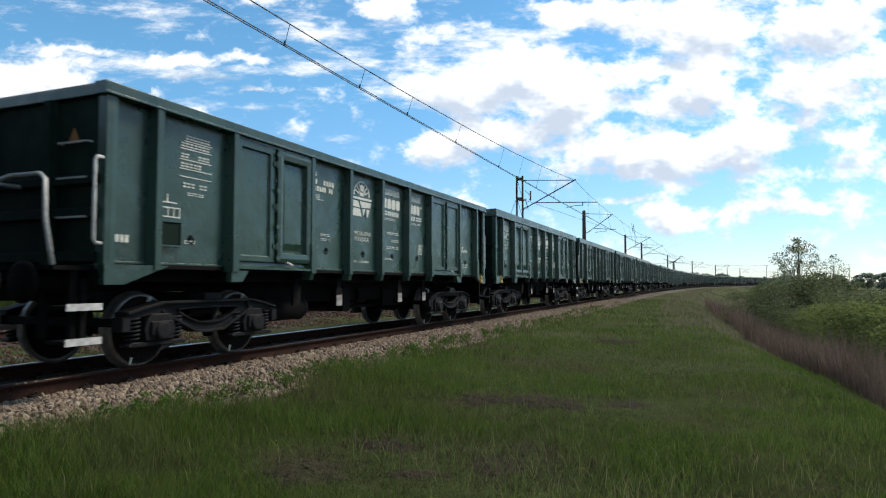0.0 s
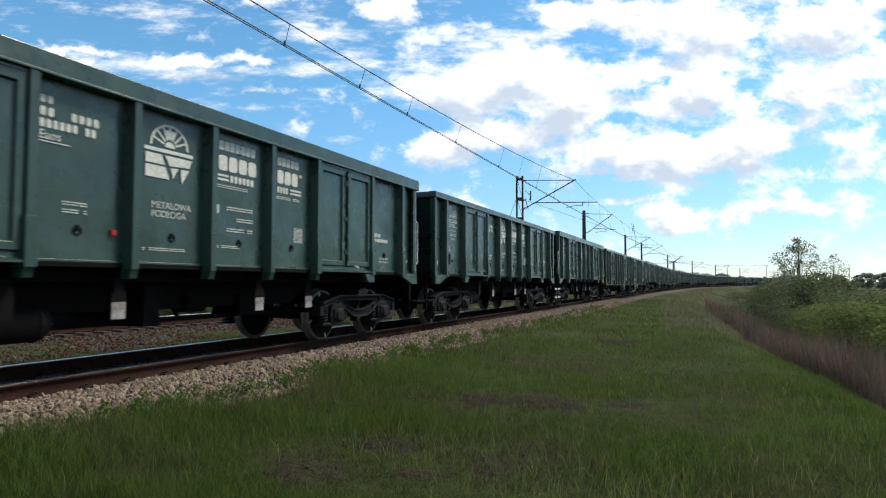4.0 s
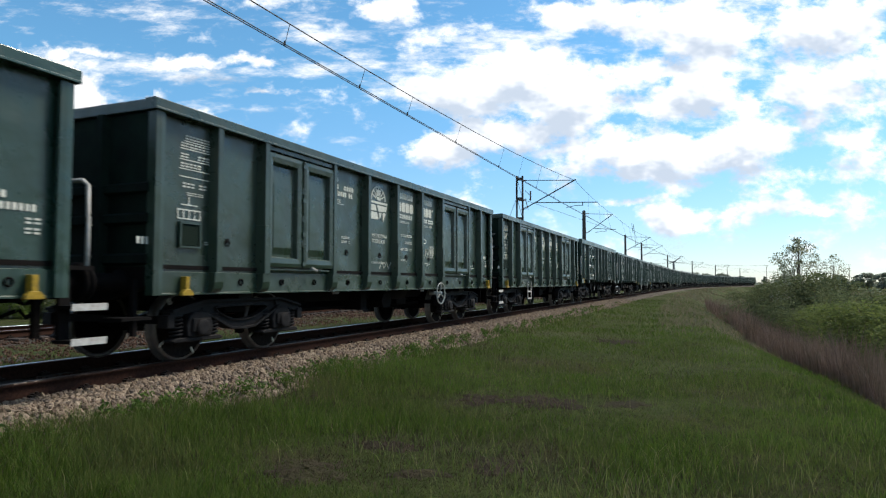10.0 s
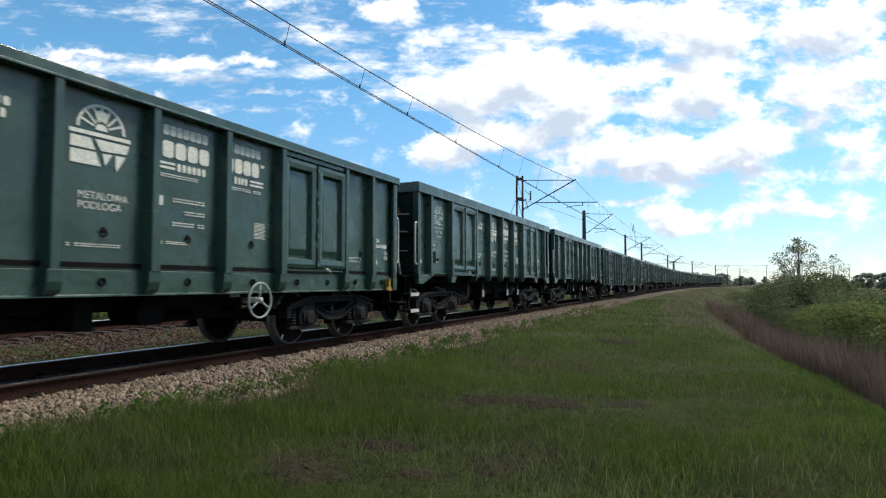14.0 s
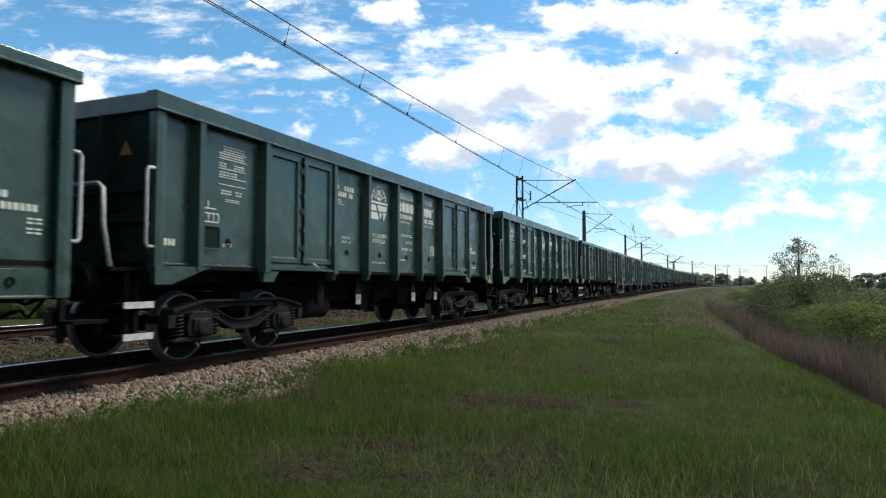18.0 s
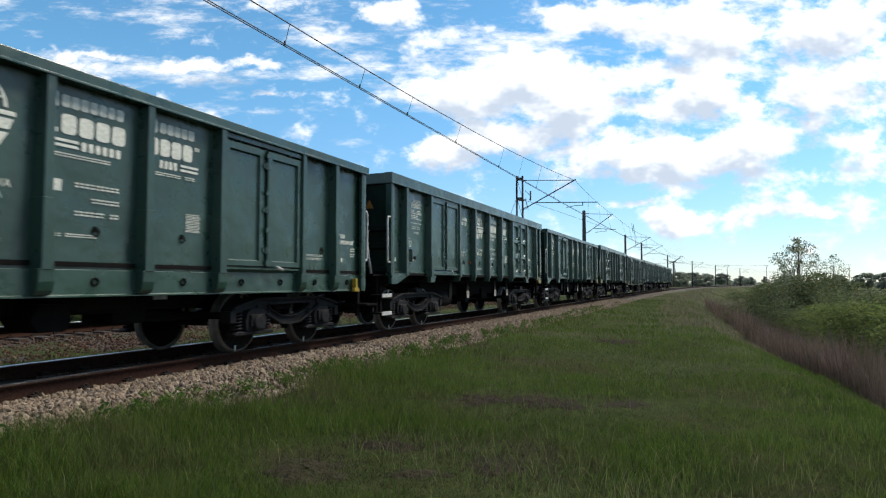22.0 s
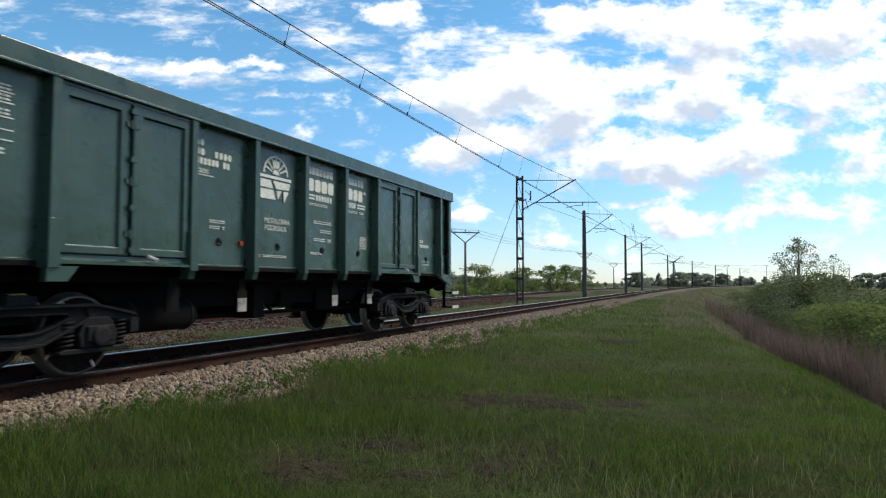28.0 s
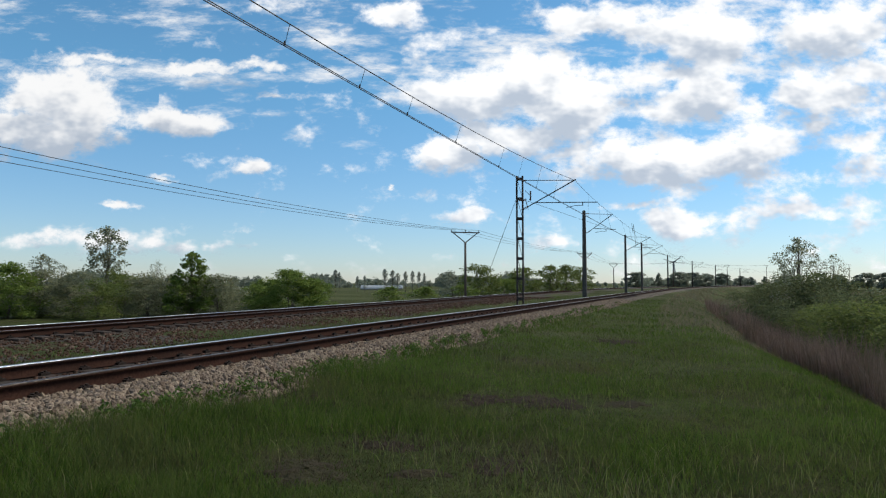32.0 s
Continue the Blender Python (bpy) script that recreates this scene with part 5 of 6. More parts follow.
for dx in (-1.32, 0.0, 1.32):
    pts = []
    for (x0, y0, z0), (x1, y1, z1) in zip(TEL, TEL[1:]):
        p, q = Vector((x0 + dx, y0 + 0.3 * dx, z0 + 0.15)), Vector((x1 + dx, y1 + 0.3 * dx, z1 + 0.15))
        pts += [p.lerp(q, k / 12) - Vector((0, 0, 0.42 * 4 * (k / 12) * (1 - k / 12))) for k in range(0 if not pts else 1, 13)]
    bm = tube(bm_new(), pts, 0.014, 4)
    part("wire", bm, M_WIRE, tel)


# ---------------------------------------------------------------- plants
RNG = np.random.default_rng(7)


def blades(name, pos, h, w, lean, mat):
    """Bent, tapering blades: pos n x 3, h and w arrays."""
    n = len(pos)
    ang = RNG.uniform(0, 2 * math.pi, n)
    la = RNG.uniform(0, 2 * math.pi, n)
    side = np.stack([np.cos(ang), np.sin(ang), np.zeros(n)], 1)
    bend = np.stack([np.cos(la), np.sin(la), np.zeros(n)], 1) * (lean * h)[:, None]
    up = np.array([0, 0, 1.0])
    mid = pos + up * (h * 0.55)[:, None] + bend * 0.35
    tip = pos + up * (h * 0.95)[:, None] + bend
    v = np.stack([pos - side * (w / 2)[:, None], pos + side * (w / 2)[:, None], mid + side * (w * 0.4)[:, None], mid - side * (w * 0.4)[:, None], tip], 1).reshape(-1, 3)
    b = np.arange(n)[:, None] * 5
    f = np.concatenate([b + np.array([[0, 1, 2]]), b + np.array([[0, 2, 3]]), b + np.array([[3, 2, 4]])], 1).reshape(-1, 3)
    return raw_mesh(name, v, f, mat)


BARE = ((-1.1, 5.3, 0.75), (-0.5, 6.2, 0.55), (0.45, 5.6, 0.6), (-0.2, 5.3, 0.4), (1.3, 8.3, 0.95), (0.5, 8.5, 0.7), (2.3, 8.2, 0.6), (4.6, 17.0, 1.2))


def leaf_cloud(centres, radii, n, size, squash=1.0, hollow=0.35):
    """Leaves as small bent quads scattered in lumps; returns vertices and faces."""
    c = np.asarray(centres, float)
    rr = np.asarray(radii, float)
    pick = RNG.choice(len(c), n, p=rr ** 2 / np.sum(rr ** 2))
    d = RNG.normal(size=(n, 3))
    d /= np.linalg.norm(d, axis=1)[:, None]
    rad = rr[pick] * (hollow + (1 - hollow) * RNG.random(n) ** 0.6) * RNG.uniform(0.75, 1.15, n)
    p = c[pick] + d * rad[:, None] * np.array([1, 1, squash])
    u = RNG.normal(size=(n, 3))
    u /= np.linalg.norm(u, axis=1)[:, None]
    v = np.cross(u, RNG.normal(size=(n, 3)))
    v /= np.linalg.norm(v, axis=1)[:, None]
    sz = size * RNG.uniform(0.5, 1.4, n)[:, None]
    quad = np.stack([p - u * sz, p + v * sz * 0.55, p + u * sz, p - v * sz * 0.55], 1).reshape(-1, 3)
    return quad, (np.arange(n)[:, None] * 4 + np.arange(4)[None, :])


def build_grass():
    n = 470000
    r = 3.2 * (60 / 3.2) ** RNG.uniform(0, 1, n)
    az = np.radians(RNG.uniform(-44, 44, n))
    x, y = r * np.sin(az), r * np.cos(az)
    s, lat = lat_of(x, y)
    e = edge_lat(s)
    patch = 0.8 * hashed(x, y, 0.75) + 0.5 * hashed(x, y, 2.1)
    for bx, by, br in BARE:
        patch = patch + 1.35 * np.exp(-((x - bx) ** 2 + (y - by) ** 2) / br ** 2)
    keep = (lat < np.interp(s, [0, 3, 5.5, 9, 13, 25], [-1.36, -1.22, -0.92, -0.86, -1.00, -1.10]) - 0.22 * RNG.random(n) ** 2 + 0.14 * hashed(x, y, 2.5)) & (lat > e - 1.5) & (RNG.random(n) < np.clip(0.9 - 0.7 * np.clip(patch - 0.1, 0, 1), 0.42, 1))
    x, y, r, lat, patch = x[keep], y[keep], r[keep], lat[keep], patch[keep]
    z = ground_z(x, y)
    tall = np.clip(1.0 + 0.5 * hashed(x, y, 1.7) + 0.35 * hashed(x, y, 6.3) - 0.5 * np.clip(patch, 0, 1) + 0.5 * np.exp(-((lat + 1.7) / 0.7) ** 2), 0.4, 2)
    h = RNG.uniform(0.035, 0.13, len(x)) * tall * np.where(x < -0.5 + 0.05 * y, 1.45, 1.0)
    w = 0.0030 + 0.00042 * r * RNG.uniform(0.5, 1.5, len(x))
    dry = RNG.random(len(x)) < 0.08 + 0.72 * np.clip(patch - 0.2, 0, 1)
    pos = np.stack([x, y, z - 0.01], 1)
    tagged(new("meadow_grass", blades("meadow_grass", pos[~dry], h[~dry], w[~dry], RNG.uniform(0.1, 0.8, (~dry).sum()), M_GRASS)),
           "short green spring grass of the meadow", "grass", kind="stuff")
    tagged(new("dry_grass", blades("dry_grass", pos[dry], h[dry] * 0.8, w[dry], RNG.uniform(0.3, 1.2, dry.sum()), M_DRY)),
           "withered pale grass in bare patches", "grass", kind="stuff")
    # the same meadow round the eye and behind it
    n = 90000
    r = 11 * np.sqrt(RNG.random(n))
    az = RNG.uniform(-math.pi, math.pi, n)
    x, y = r * np.sin(az), r * np.cos(az)
    s, lat = lat_of(x, y)
    keep = (lat < -1.2) & (lat > edge_lat(s) - 1.0) & ((np.abs(az) > radians(44)) | (r < 3.2))
    x, y = x[keep], y[keep]
    tagged(new("meadow_grass", blades("meadow_grass", np.stack([x, y, ground_z(x, y) - 0.01], 1), RNG.uniform(0.04, 0.13, len(x)), RNG.uniform(0.005, 0.012, len(x)), RNG.uniform(0.1, 0.8, len(x)), M_GRASS)),
           "short green spring grass round the standpoint", "grass", kind="stuff")
    # strip between the two tracks and tufts on the shoulder
    n = 14000
    s = RNG.uniform(-4, 70, n)
    lat = 2.6 + RNG.random(n) ** 1.5 * (second_lat(s) - 5.8)
    x, y = track_xy(s, lat)
    keep = (hashed(x, y, 1.3) + RNG.normal(0, 0.3, n)) > -0.08
    x, y = x[keep], y[keep]
    tagged(new("trackside_grass", blades("trackside_grass", np.stack([x, y, ground_z(x, y)], 1), RNG.uniform(0.05, 0.16, len(x)), RNG.uniform(0.006, 0.015, len(x)), RNG.uniform(0.2, 0.9, len(x)), M_GRASS)),
           "thin grass strip between the tracks", "grass", kind="stuff")
    # weeds creeping on to the stones
    pos, hh = [], []
    for k in range(90):
        s0 = RNG.uniform(0.5, 45)
        l0 = -1.20 + 0.42 * RNG.random() ** 2.2
        x0, y0 = track_xy(s0, l0)
        m = RNG.integers(8, 45)
        pos.append(np.stack([x0 + RNG.normal(0, 0.05, m), y0 + RNG.normal(0, 0.05, m), np.full(m, -0.33)], 1))
        hh.append(RNG.uniform(0.05, 0.20, m))
    pos, hh = np.concatenate(pos), np.concatenate(hh)
    tagged(new("shoulder_weeds", blades("shoulder_weeds", pos, hh, RNG.uniform(0.008, 0.02, len(hh)), RNG.uniform(0.1, 0.7, len(hh)), M_GRASS)),
           "green weeds creeping on to the stones", "weeds", kind="stuff")
    # long pale stems that stand out of the sward
    n = 8000
    r = 3.0 * (16 / 3.0) ** RNG.uniform(0, 1, n)
    az = np.radians(RNG.uniform(-42, 42, n))
    x, y = r * np.sin(az), r * np.cos(az)
    s, lat = lat_of(x, y)
    keep = (lat < -1.35) & (lat > edge_lat(s)) & (hashed(x, y, 1.9) + RNG.normal(0, 0.5, n) > 0.0)
    x, y = x[keep], y[keep]
    m = len(x)
    tagged(new("tall_grass", blades("tall_grass", np.stack([x, y, ground_z(x, y) - 0.01], 1), RNG.uniform(0.10, 0.24, m), RNG.uniform(0.004, 0.0075, m), RNG.uniform(0.1, 0.9, m), M_STEM)),
           "long pale grass stems above the meadow", "grass", kind="stuff")
    # broad-leaved weeds along the foot of the stones
    c, rr = [], []
    for _ in range(150):
        s0 = 0.8 + 34 * RNG.random() ** 1.4
        x0, y0 = track_xy(s0, -1.16 - 0.35 * RNG.random() + 0.22 * RNG.random() ** 3)
        hgt = RNG.uniform(0.06, 0.17)
        for k in range(3):
            c.append((float(x0) + RNG.normal(0, 0.05), float(y0) + RNG.normal(0, 0.05), -0.40 + hgt * (0.5 + 0.5 * k)))
            rr.append(RNG.uniform(0.05, 0.10))
    v, f = leaf_cloud(c, rr, 15000, 0.020, 1.0, 0.1)
    tagged(new("broad_weeds", raw_mesh("broad_weeds", v, f, M_WEED)), "broad-leaved weeds along the foot of the stones", "weeds", kind="stuff")




def bare_patch(cx, cy, rad, seed):
    """A thin uneven skin of trodden earth, ragged at its rim."""
    rnd = np.random.default_rng(seed)
    ph = rnd.uniform(0, 6.28, 4)
    a = np.linspace(0, 2 * math.pi, 49)[:-1]
    rim = rad * (1 + 0.22 * np.sin(2 * a + ph[0]) + 0.16 * np.sin(5 * a + ph[1]) + 0.10 * np.sin(11 * a + ph[2]) + 0.06 * np.sin(19 * a + ph[3]))
    q = np.linspace(0.05, 1.0, 10)
    x = cx + (q[:, None] * rim * np.cos(a)).ravel() * 1.25
    y = cy + (q[:, None] * rim * np.sin(a)).ravel()
    z = ground_z(x, y) + np.repeat(0.022 - 0.034 * q ** 2, 48) + 0.006 * hashed(x, y, 21.0)
    i, j = np.meshgrid(np.arange(9), np.arange(48), indexing="ij")
    k, k2 = i * 48 + j, i * 48 + (j + 1) % 48
    me = raw_mesh("bare_earth", np.stack([x, y, z], 1), np.stack([k, k + 48, k2 + 48, k2], -1).reshape(-1, 4), M_EARTH)
    tagged(new("bare_earth", me), "bare trodden brown earth between the grass", "earth", kind="structure")


build_grass()
for k, (bx, by, br) in enumerate(BARE):
    bare_patch(bx, by, br * 0.5, 300 + k)


def crown_lumps(h, width, form, seed):
    """Lump centres for a crown of a form: 'open', 'birch', 'cone', 'round', 'bush' or 'thicket'."""
    rnd = np.random.default_rng(seed)
    c, r = [], []
    m = {"open": 80, "birch": 190, "cone": 150, "round": 70, "bush": 70, "thicket": 30}[form]
    for _ in range(m):
        f = rnd.random()
        if form == "open":
            z, wd = 0.28 + 0.70 * f, math.sin(math.pi * min(1, 0.15 + 0.85 * f)) ** 0.7
        elif form == "birch":
            f = f ** 0.85
            z, wd = 0.24 + 0.74 * f, math.sin(math.pi * (0.22 + 0.76 * f)) ** 0.8 * (0.80 + 0.30 * math.sin(9 * f))
        elif form == "thicket":
            z, wd = 0.05 + 0.72 * f, math.sqrt(max(0.10, 1 - 0.9 * f ** 2))
        elif form == "cone":
            z, wd = 0.12 + 0.84 * f, (1 - f) ** 0.62 + 0.03
        elif form == "round":
            z, wd = 0.08 + 0.84 * f, math.sqrt(max(0.08, 1 - (1.7 * f - 0.75) ** 2))
        else:
            z, wd = 0.02 + 0.88 * f, math.sqrt(max(0.05, 1 - f ** 2))
        a, q = rnd.uniform(0, 2 * math.pi), rnd.random() ** 0.6
        c.append((math.cos(a) * wd * q * width / 2, math.sin(a) * wd * q * width / 2, z * h))
        r.append(width * {"open": rnd.uniform(0.08, 0.15), "birch": rnd.uniform(0.045, 0.085), "thicket": rnd.uniform(0.13, 0.24), "cone": rnd.uniform(0.06, 0.11) * (0.4 + 0.6 * wd)}.get(form, rnd.uniform(0.10, 0.19)))
    return np.array(c), np.array(r)


TREES = {}


def tree_meshes(form, leaf, seed, leaves, h=6.0, width=4.0, size=0.09):
    key = (form, leaf, seed, leaves, size)
    if key not in TREES:
        c, r = crown_lumps(h, width, form, seed)
        rnd = random.Random(seed)
        bm = bm_new()
        lean = rnd.uniform(-0.25, 0.25)
        low = form in ("bush", "thicket")
        top = h * (0.4 if low else 0.9 if form == "birch" else 0.8)
        trunk = [(lean * (k / 6) ** 2 + rnd.uniform(-0.05, 0.05), rnd.uniform(-0.05, 0.05), top * k / 6 - 0.25) for k in range(7)]
        if not low:
            tube(bm, trunk, h * 0.018 + 0.03, 7, 0.02)
        for p in c[:: 2 if form == "open" else 1 if form == "thicket" else 4]:
            z0 = max(0.0, p[2] * (0.0 if low else 0.62))
            f = min(1, z0 / top)
            a = (lean * f * f, 0, z0 - (0.2 if low else 0))
            mid = ((a[0] + p[0]) * 0.45 + rnd.uniform(-0.1, 0.1), (a[1] + p[1]) * 0.45, (a[2] + p[2]) / 2 + 0.1)
            tube(bm, [a, mid, tuple(p)], 0.02 if low else 0.014, 5, 0.005)
        t = mesh_of("trunk", bm, M_BARK, smooth=True)
        v, f = leaf_cloud(c, r, leaves, size, 0.9, {"open": 0.02, "birch": 0.0, "thicket": 0.62}.get(form, 0.15))
        TREES[key] = t, raw_mesh("crown", v, f, M_LEAF[leaf])
    return TREES[key]


def tree(x, y, h, width, form, leaf, seed, leaves=3000, size=0.09, label="", name="tree", z=None):
    t, c = tree_meshes(form, leaf, seed, leaves, size=size)
    root = tagged(new(name), label, "bush" if name == "bush" else "tree")
    z = float(ground_z(np.array([x]), np.array([y]))[0]) if z is None else z
    root.matrix_world = Matrix.Translation((x, y, z)) @ Matrix.Rotation(seed * 1.7 + x, 4, "Z") @ Matrix.Diagonal((width / 4.0, width / 4.0, h / 6.0, 1))
    part("trunk", t, None, root)
    part("crown", c, None, root)
    return root


def at_view(u, dist):
    """A place in the plan: u is the slope to the right of the eye's axis, dist the depth."""
    return u * dist, dist


# trees and bushes beyond the second track
L_OPEN, L_CONE, L_ROUND, L_BUSH = ("tall thin-leaved young tree in spring leaf", "dense conical green tree", "round leafy green field tree", "dense low bush of spring leaves")
for u, d, h, wd, form, leaf, seed, nl in ((-0.520, 56, 7.5, 5.6, "birch", 4, 1, 3600), (-0.618, 60, 5.3, 4.2, "birch", 4, 2, 2200), (-0.588, 62, 4.5, 2.4, "birch", 4, 3, 1200),
                                         (-0.386, 50, 5.1, 4.6, "cone", 1, 4, 6500), (-0.442, 60, 4.7, 2.6, "birch", 4, 5, 700), (-0.345, 62, 3.2, 3.0, "round", 0, 6, 3500), (-0.508, 54, 3.9, 2.8, "round", 0, 7, 3000)):
    x, y = at_view(u, d)
    tree(x, y, h, wd, form, leaf, seed, nl, 0.075 if form == "birch" else 0.09, label={"birch": L_OPEN, "cone": L_CONE, "round": L_ROUND}[form])
for u, d, h, wd, leaf, seed in ((-0.67, 46, 4.2, 5.0, 1, 11), (-0.62, 48, 3.8, 5.5, 2, 12), (-0.565, 48, 3.6, 5.0, 2, 13), (-0.53, 46, 3.0, 4.5, 0, 14), (-0.49, 52, 3.4, 4.6, 0, 15), (-0.455, 50, 3.6, 4.6, 2, 16),
                                (-0.42, 52, 3.4, 4.6, 2, 17), (-0.385, 50, 3.3, 4.6, 0, 18), (-0.345, 50, 3.4, 4.4, 2, 19), (-0.30, 60, 2.4, 4.4, 0, 20), (-0.235, 52, 3.9, 6.2, 1, 21), (-0.275, 54, 3.4, 4.2, 1, 22), (-0.20, 54, 3.2, 4.2, 1, 23)):
    x, y = at_view(u, d)
    tree(x, y, h, wd, "bush", leaf, seed, 11000 if leaf == 1 else 5500, 0.075, L_BUSH, "bush")
for k in range(26):
    u = -0.72 + 0.40 * (k + random.random()) / 26
    d = random.uniform(56, 72)
    tree(u * d, d, random.uniform(2.0, 3.1), random.uniform(4.5, 6.5), "bush", (2, 2, 0, 2)[k % 4], 101 + k % 4, 4200, 0.10, L_BUSH, "bush")
# by the telegraph pole and behind the mast
for u, d, h, wd, form, leaf, seed in ((0.055, 78, 5.0, 5.2, "round", 0, 31), (0.015, 84, 4.2, 5.0, "round", 3, 32), (0.125, 92, 4.6, 5.6, "round", 0, 33), (0.165, 96, 4.2, 6.0, "bush", 0, 34), (0.19, 100, 4.4, 6.0, "bush", 0, 35),
                                      (0.215, 110, 4.2, 4.8, "round", 0, 36), (0.095, 90, 3.6, 6.0, "bush", 1, 37), (0.03, 70, 2.6, 4.4, "bush", 1, 38), (-0.03, 74, 2.4, 4.4, "bush", 1, 39), (-0.08, 78, 2.4, 4.6, "bush", 1, 40)):
    x, y = at_view(u, d)
    tree(x, y, h, wd, form, leaf, seed, 3200, 0.12, L_ROUND if form == "round" else L_BUSH, "tree" if form == "round" else "bush")
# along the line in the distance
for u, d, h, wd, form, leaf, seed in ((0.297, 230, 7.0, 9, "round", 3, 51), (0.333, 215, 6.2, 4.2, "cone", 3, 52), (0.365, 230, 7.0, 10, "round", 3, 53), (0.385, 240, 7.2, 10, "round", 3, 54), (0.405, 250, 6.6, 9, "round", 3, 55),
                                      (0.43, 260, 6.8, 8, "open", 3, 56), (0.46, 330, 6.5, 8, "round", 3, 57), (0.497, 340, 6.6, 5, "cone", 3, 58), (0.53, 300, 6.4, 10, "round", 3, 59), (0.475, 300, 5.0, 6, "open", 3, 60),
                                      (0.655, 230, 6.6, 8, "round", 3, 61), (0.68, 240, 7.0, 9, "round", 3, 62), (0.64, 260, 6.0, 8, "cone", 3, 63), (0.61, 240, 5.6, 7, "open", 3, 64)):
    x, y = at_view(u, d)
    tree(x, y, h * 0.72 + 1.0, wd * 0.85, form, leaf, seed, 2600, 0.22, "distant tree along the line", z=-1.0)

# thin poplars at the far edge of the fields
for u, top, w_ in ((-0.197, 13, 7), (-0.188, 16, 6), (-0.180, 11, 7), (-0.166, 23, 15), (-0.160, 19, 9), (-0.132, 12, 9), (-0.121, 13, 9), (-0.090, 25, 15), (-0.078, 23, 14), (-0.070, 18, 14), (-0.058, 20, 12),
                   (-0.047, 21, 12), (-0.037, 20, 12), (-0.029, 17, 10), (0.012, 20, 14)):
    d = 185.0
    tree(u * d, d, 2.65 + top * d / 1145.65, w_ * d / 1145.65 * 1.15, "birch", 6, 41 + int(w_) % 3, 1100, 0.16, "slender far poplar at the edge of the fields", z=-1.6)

# bushes on the wet ground by the terrace
for u, d, h, wd, leaf, seed in ((0.515, 31, 3.5, 4.0, 5, 71), (0.565, 30, 3.9, 4.6, 5, 72), (0.615, 31, 3.8, 4.4, 5, 73), (0.49, 38, 3.3, 4.0, 5, 76), (0.545, 40, 3.9, 5.0, 5, 77), (0.595, 26, 3.1, 3.8, 5, 78),
                                (0.62, 20, 2.6, 3.2, 0, 74), (0.675, 18.5, 2.75, 3.2, 0, 75), (0.655, 23, 2.9, 3.8, 5, 79), (0.72, 22, 2.8, 4.0, 0, 80), (0.68, 30, 3.0, 4.4, 5, 81), (0.575, 23, 2.3, 2.8, 0, 82),
                                (0.46, 47, 2.9, 4.0, 5, 83), (0.73, 16.5, 2.4, 3.0, 0, 84), (0.545, 26, 2.2, 2.8, 5, 85)):
    x, y = at_view(u, d)
    tree(x, y, h, wd, "thicket", leaf, seed, 7500, 0.062, L_BUSH, "bush")
for u, d, h, wd, seed, nl in ((0.548, 34, 5.25, 3.7, 91, 4600), (0.603, 36, 4.5, 2.6, 92, 1500), (0.578, 35, 4.2, 2.2, 93, 1400), (0.527, 37, 3.9, 2.4, 94, 1500)):
    x, y = at_view(u, d)
    tree(x, y, h, wd, "birch", 4, seed, nl, 0.055, L_OPEN)


def build_reeds():
    n = 60000
    s = 1 + 62 * RNG.random(n) ** 1.3
    e = edge_lat(s)
    lat = e - 1.5 - np.abs(RNG.normal(0, 1, n)) * (1.0 + 0.012 * s)
    x, y = track_xy(s, lat)
    keep = (np.abs(x) < 0.8 * y + 2) & (hashed(x, y, 0.9) + RNG.normal(0, 0.4, n) > -0.45) & (RNG.random(n) < 1.15 - s / 60)
    x, y = x[keep], y[keep]
    r = np.hypot(x, y)
    pos = np.stack([x, y, ground_z(x, y) - 0.02], 1)
    tagged(new("reeds", blades("reeds", pos, RNG.uniform(0.35, 1.25, len(x)) * (1 + 0.28 * hashed(x, y, 1.6) + 0.22 * hashed(x, y, 4.7)), 0.005 + 0.0005 * r, RNG.uniform(0.02, 0.45, len(x)), M_REED)),
           "dead brown reeds along the foot of the terrace", "reeds", kind="stuff")
    # withered tussocks over the edge of the terrace and the wet ground behind it
    n = 150000
    s = 20 + 230 * RNG.random(n) ** 1.5
    lat = edge_lat(s) + 1.6 - (10 + 0.22 * s) * RNG.random(n) ** 0.9
    x, y = track_xy(s, lat)
    keep = hashed(x, y, 0.7) + 0.6 * hashed(x, y, 0.23) + RNG.normal(0, 0.45, n) > 0.02
    x, y, s = x[keep], y[keep], s[keep]
    r = np.hypot(x, y)
    pos = np.stack([x, y, ground_z(x, y) - 0.02], 1)
    tagged(new("withered_tussocks", blades("withered_tussocks", pos, RNG.uniform(0.10, 0.34, len(x)), 0.006 + 0.0006 * r, RNG.uniform(0.4, 1.3, len(x)), M_TUSSOCK)),
           "withered brown tussocks on the wet ground", "grass", kind="stuff")


build_reeds()


def far_woods():
    """A low uneven belt of trees round the horizon."""
    c, r = [], []
    for k in range(640):
        a = radians(RNG.uniform(-50, 50))
        d = RNG.uniform(330, 620)
        lump = 1.9 + 1.0 * math.sin(a * 23) + 1.0 * math.sin(a * 61 + 1) + RNG.uniform(-0.8, 1.6)
        if a > 0.18:
            lump *= 0.62
        if lump < 0.9:
            continue
        c.append((d * math.sin(a), d * math.cos(a), -1.6 + lump * d / 460))
        r.append(lump * d / 460 * 1.1)
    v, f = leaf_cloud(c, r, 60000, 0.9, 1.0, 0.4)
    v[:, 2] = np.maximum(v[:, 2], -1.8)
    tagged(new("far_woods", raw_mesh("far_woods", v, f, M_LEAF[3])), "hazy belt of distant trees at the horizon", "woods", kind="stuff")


far_woods()


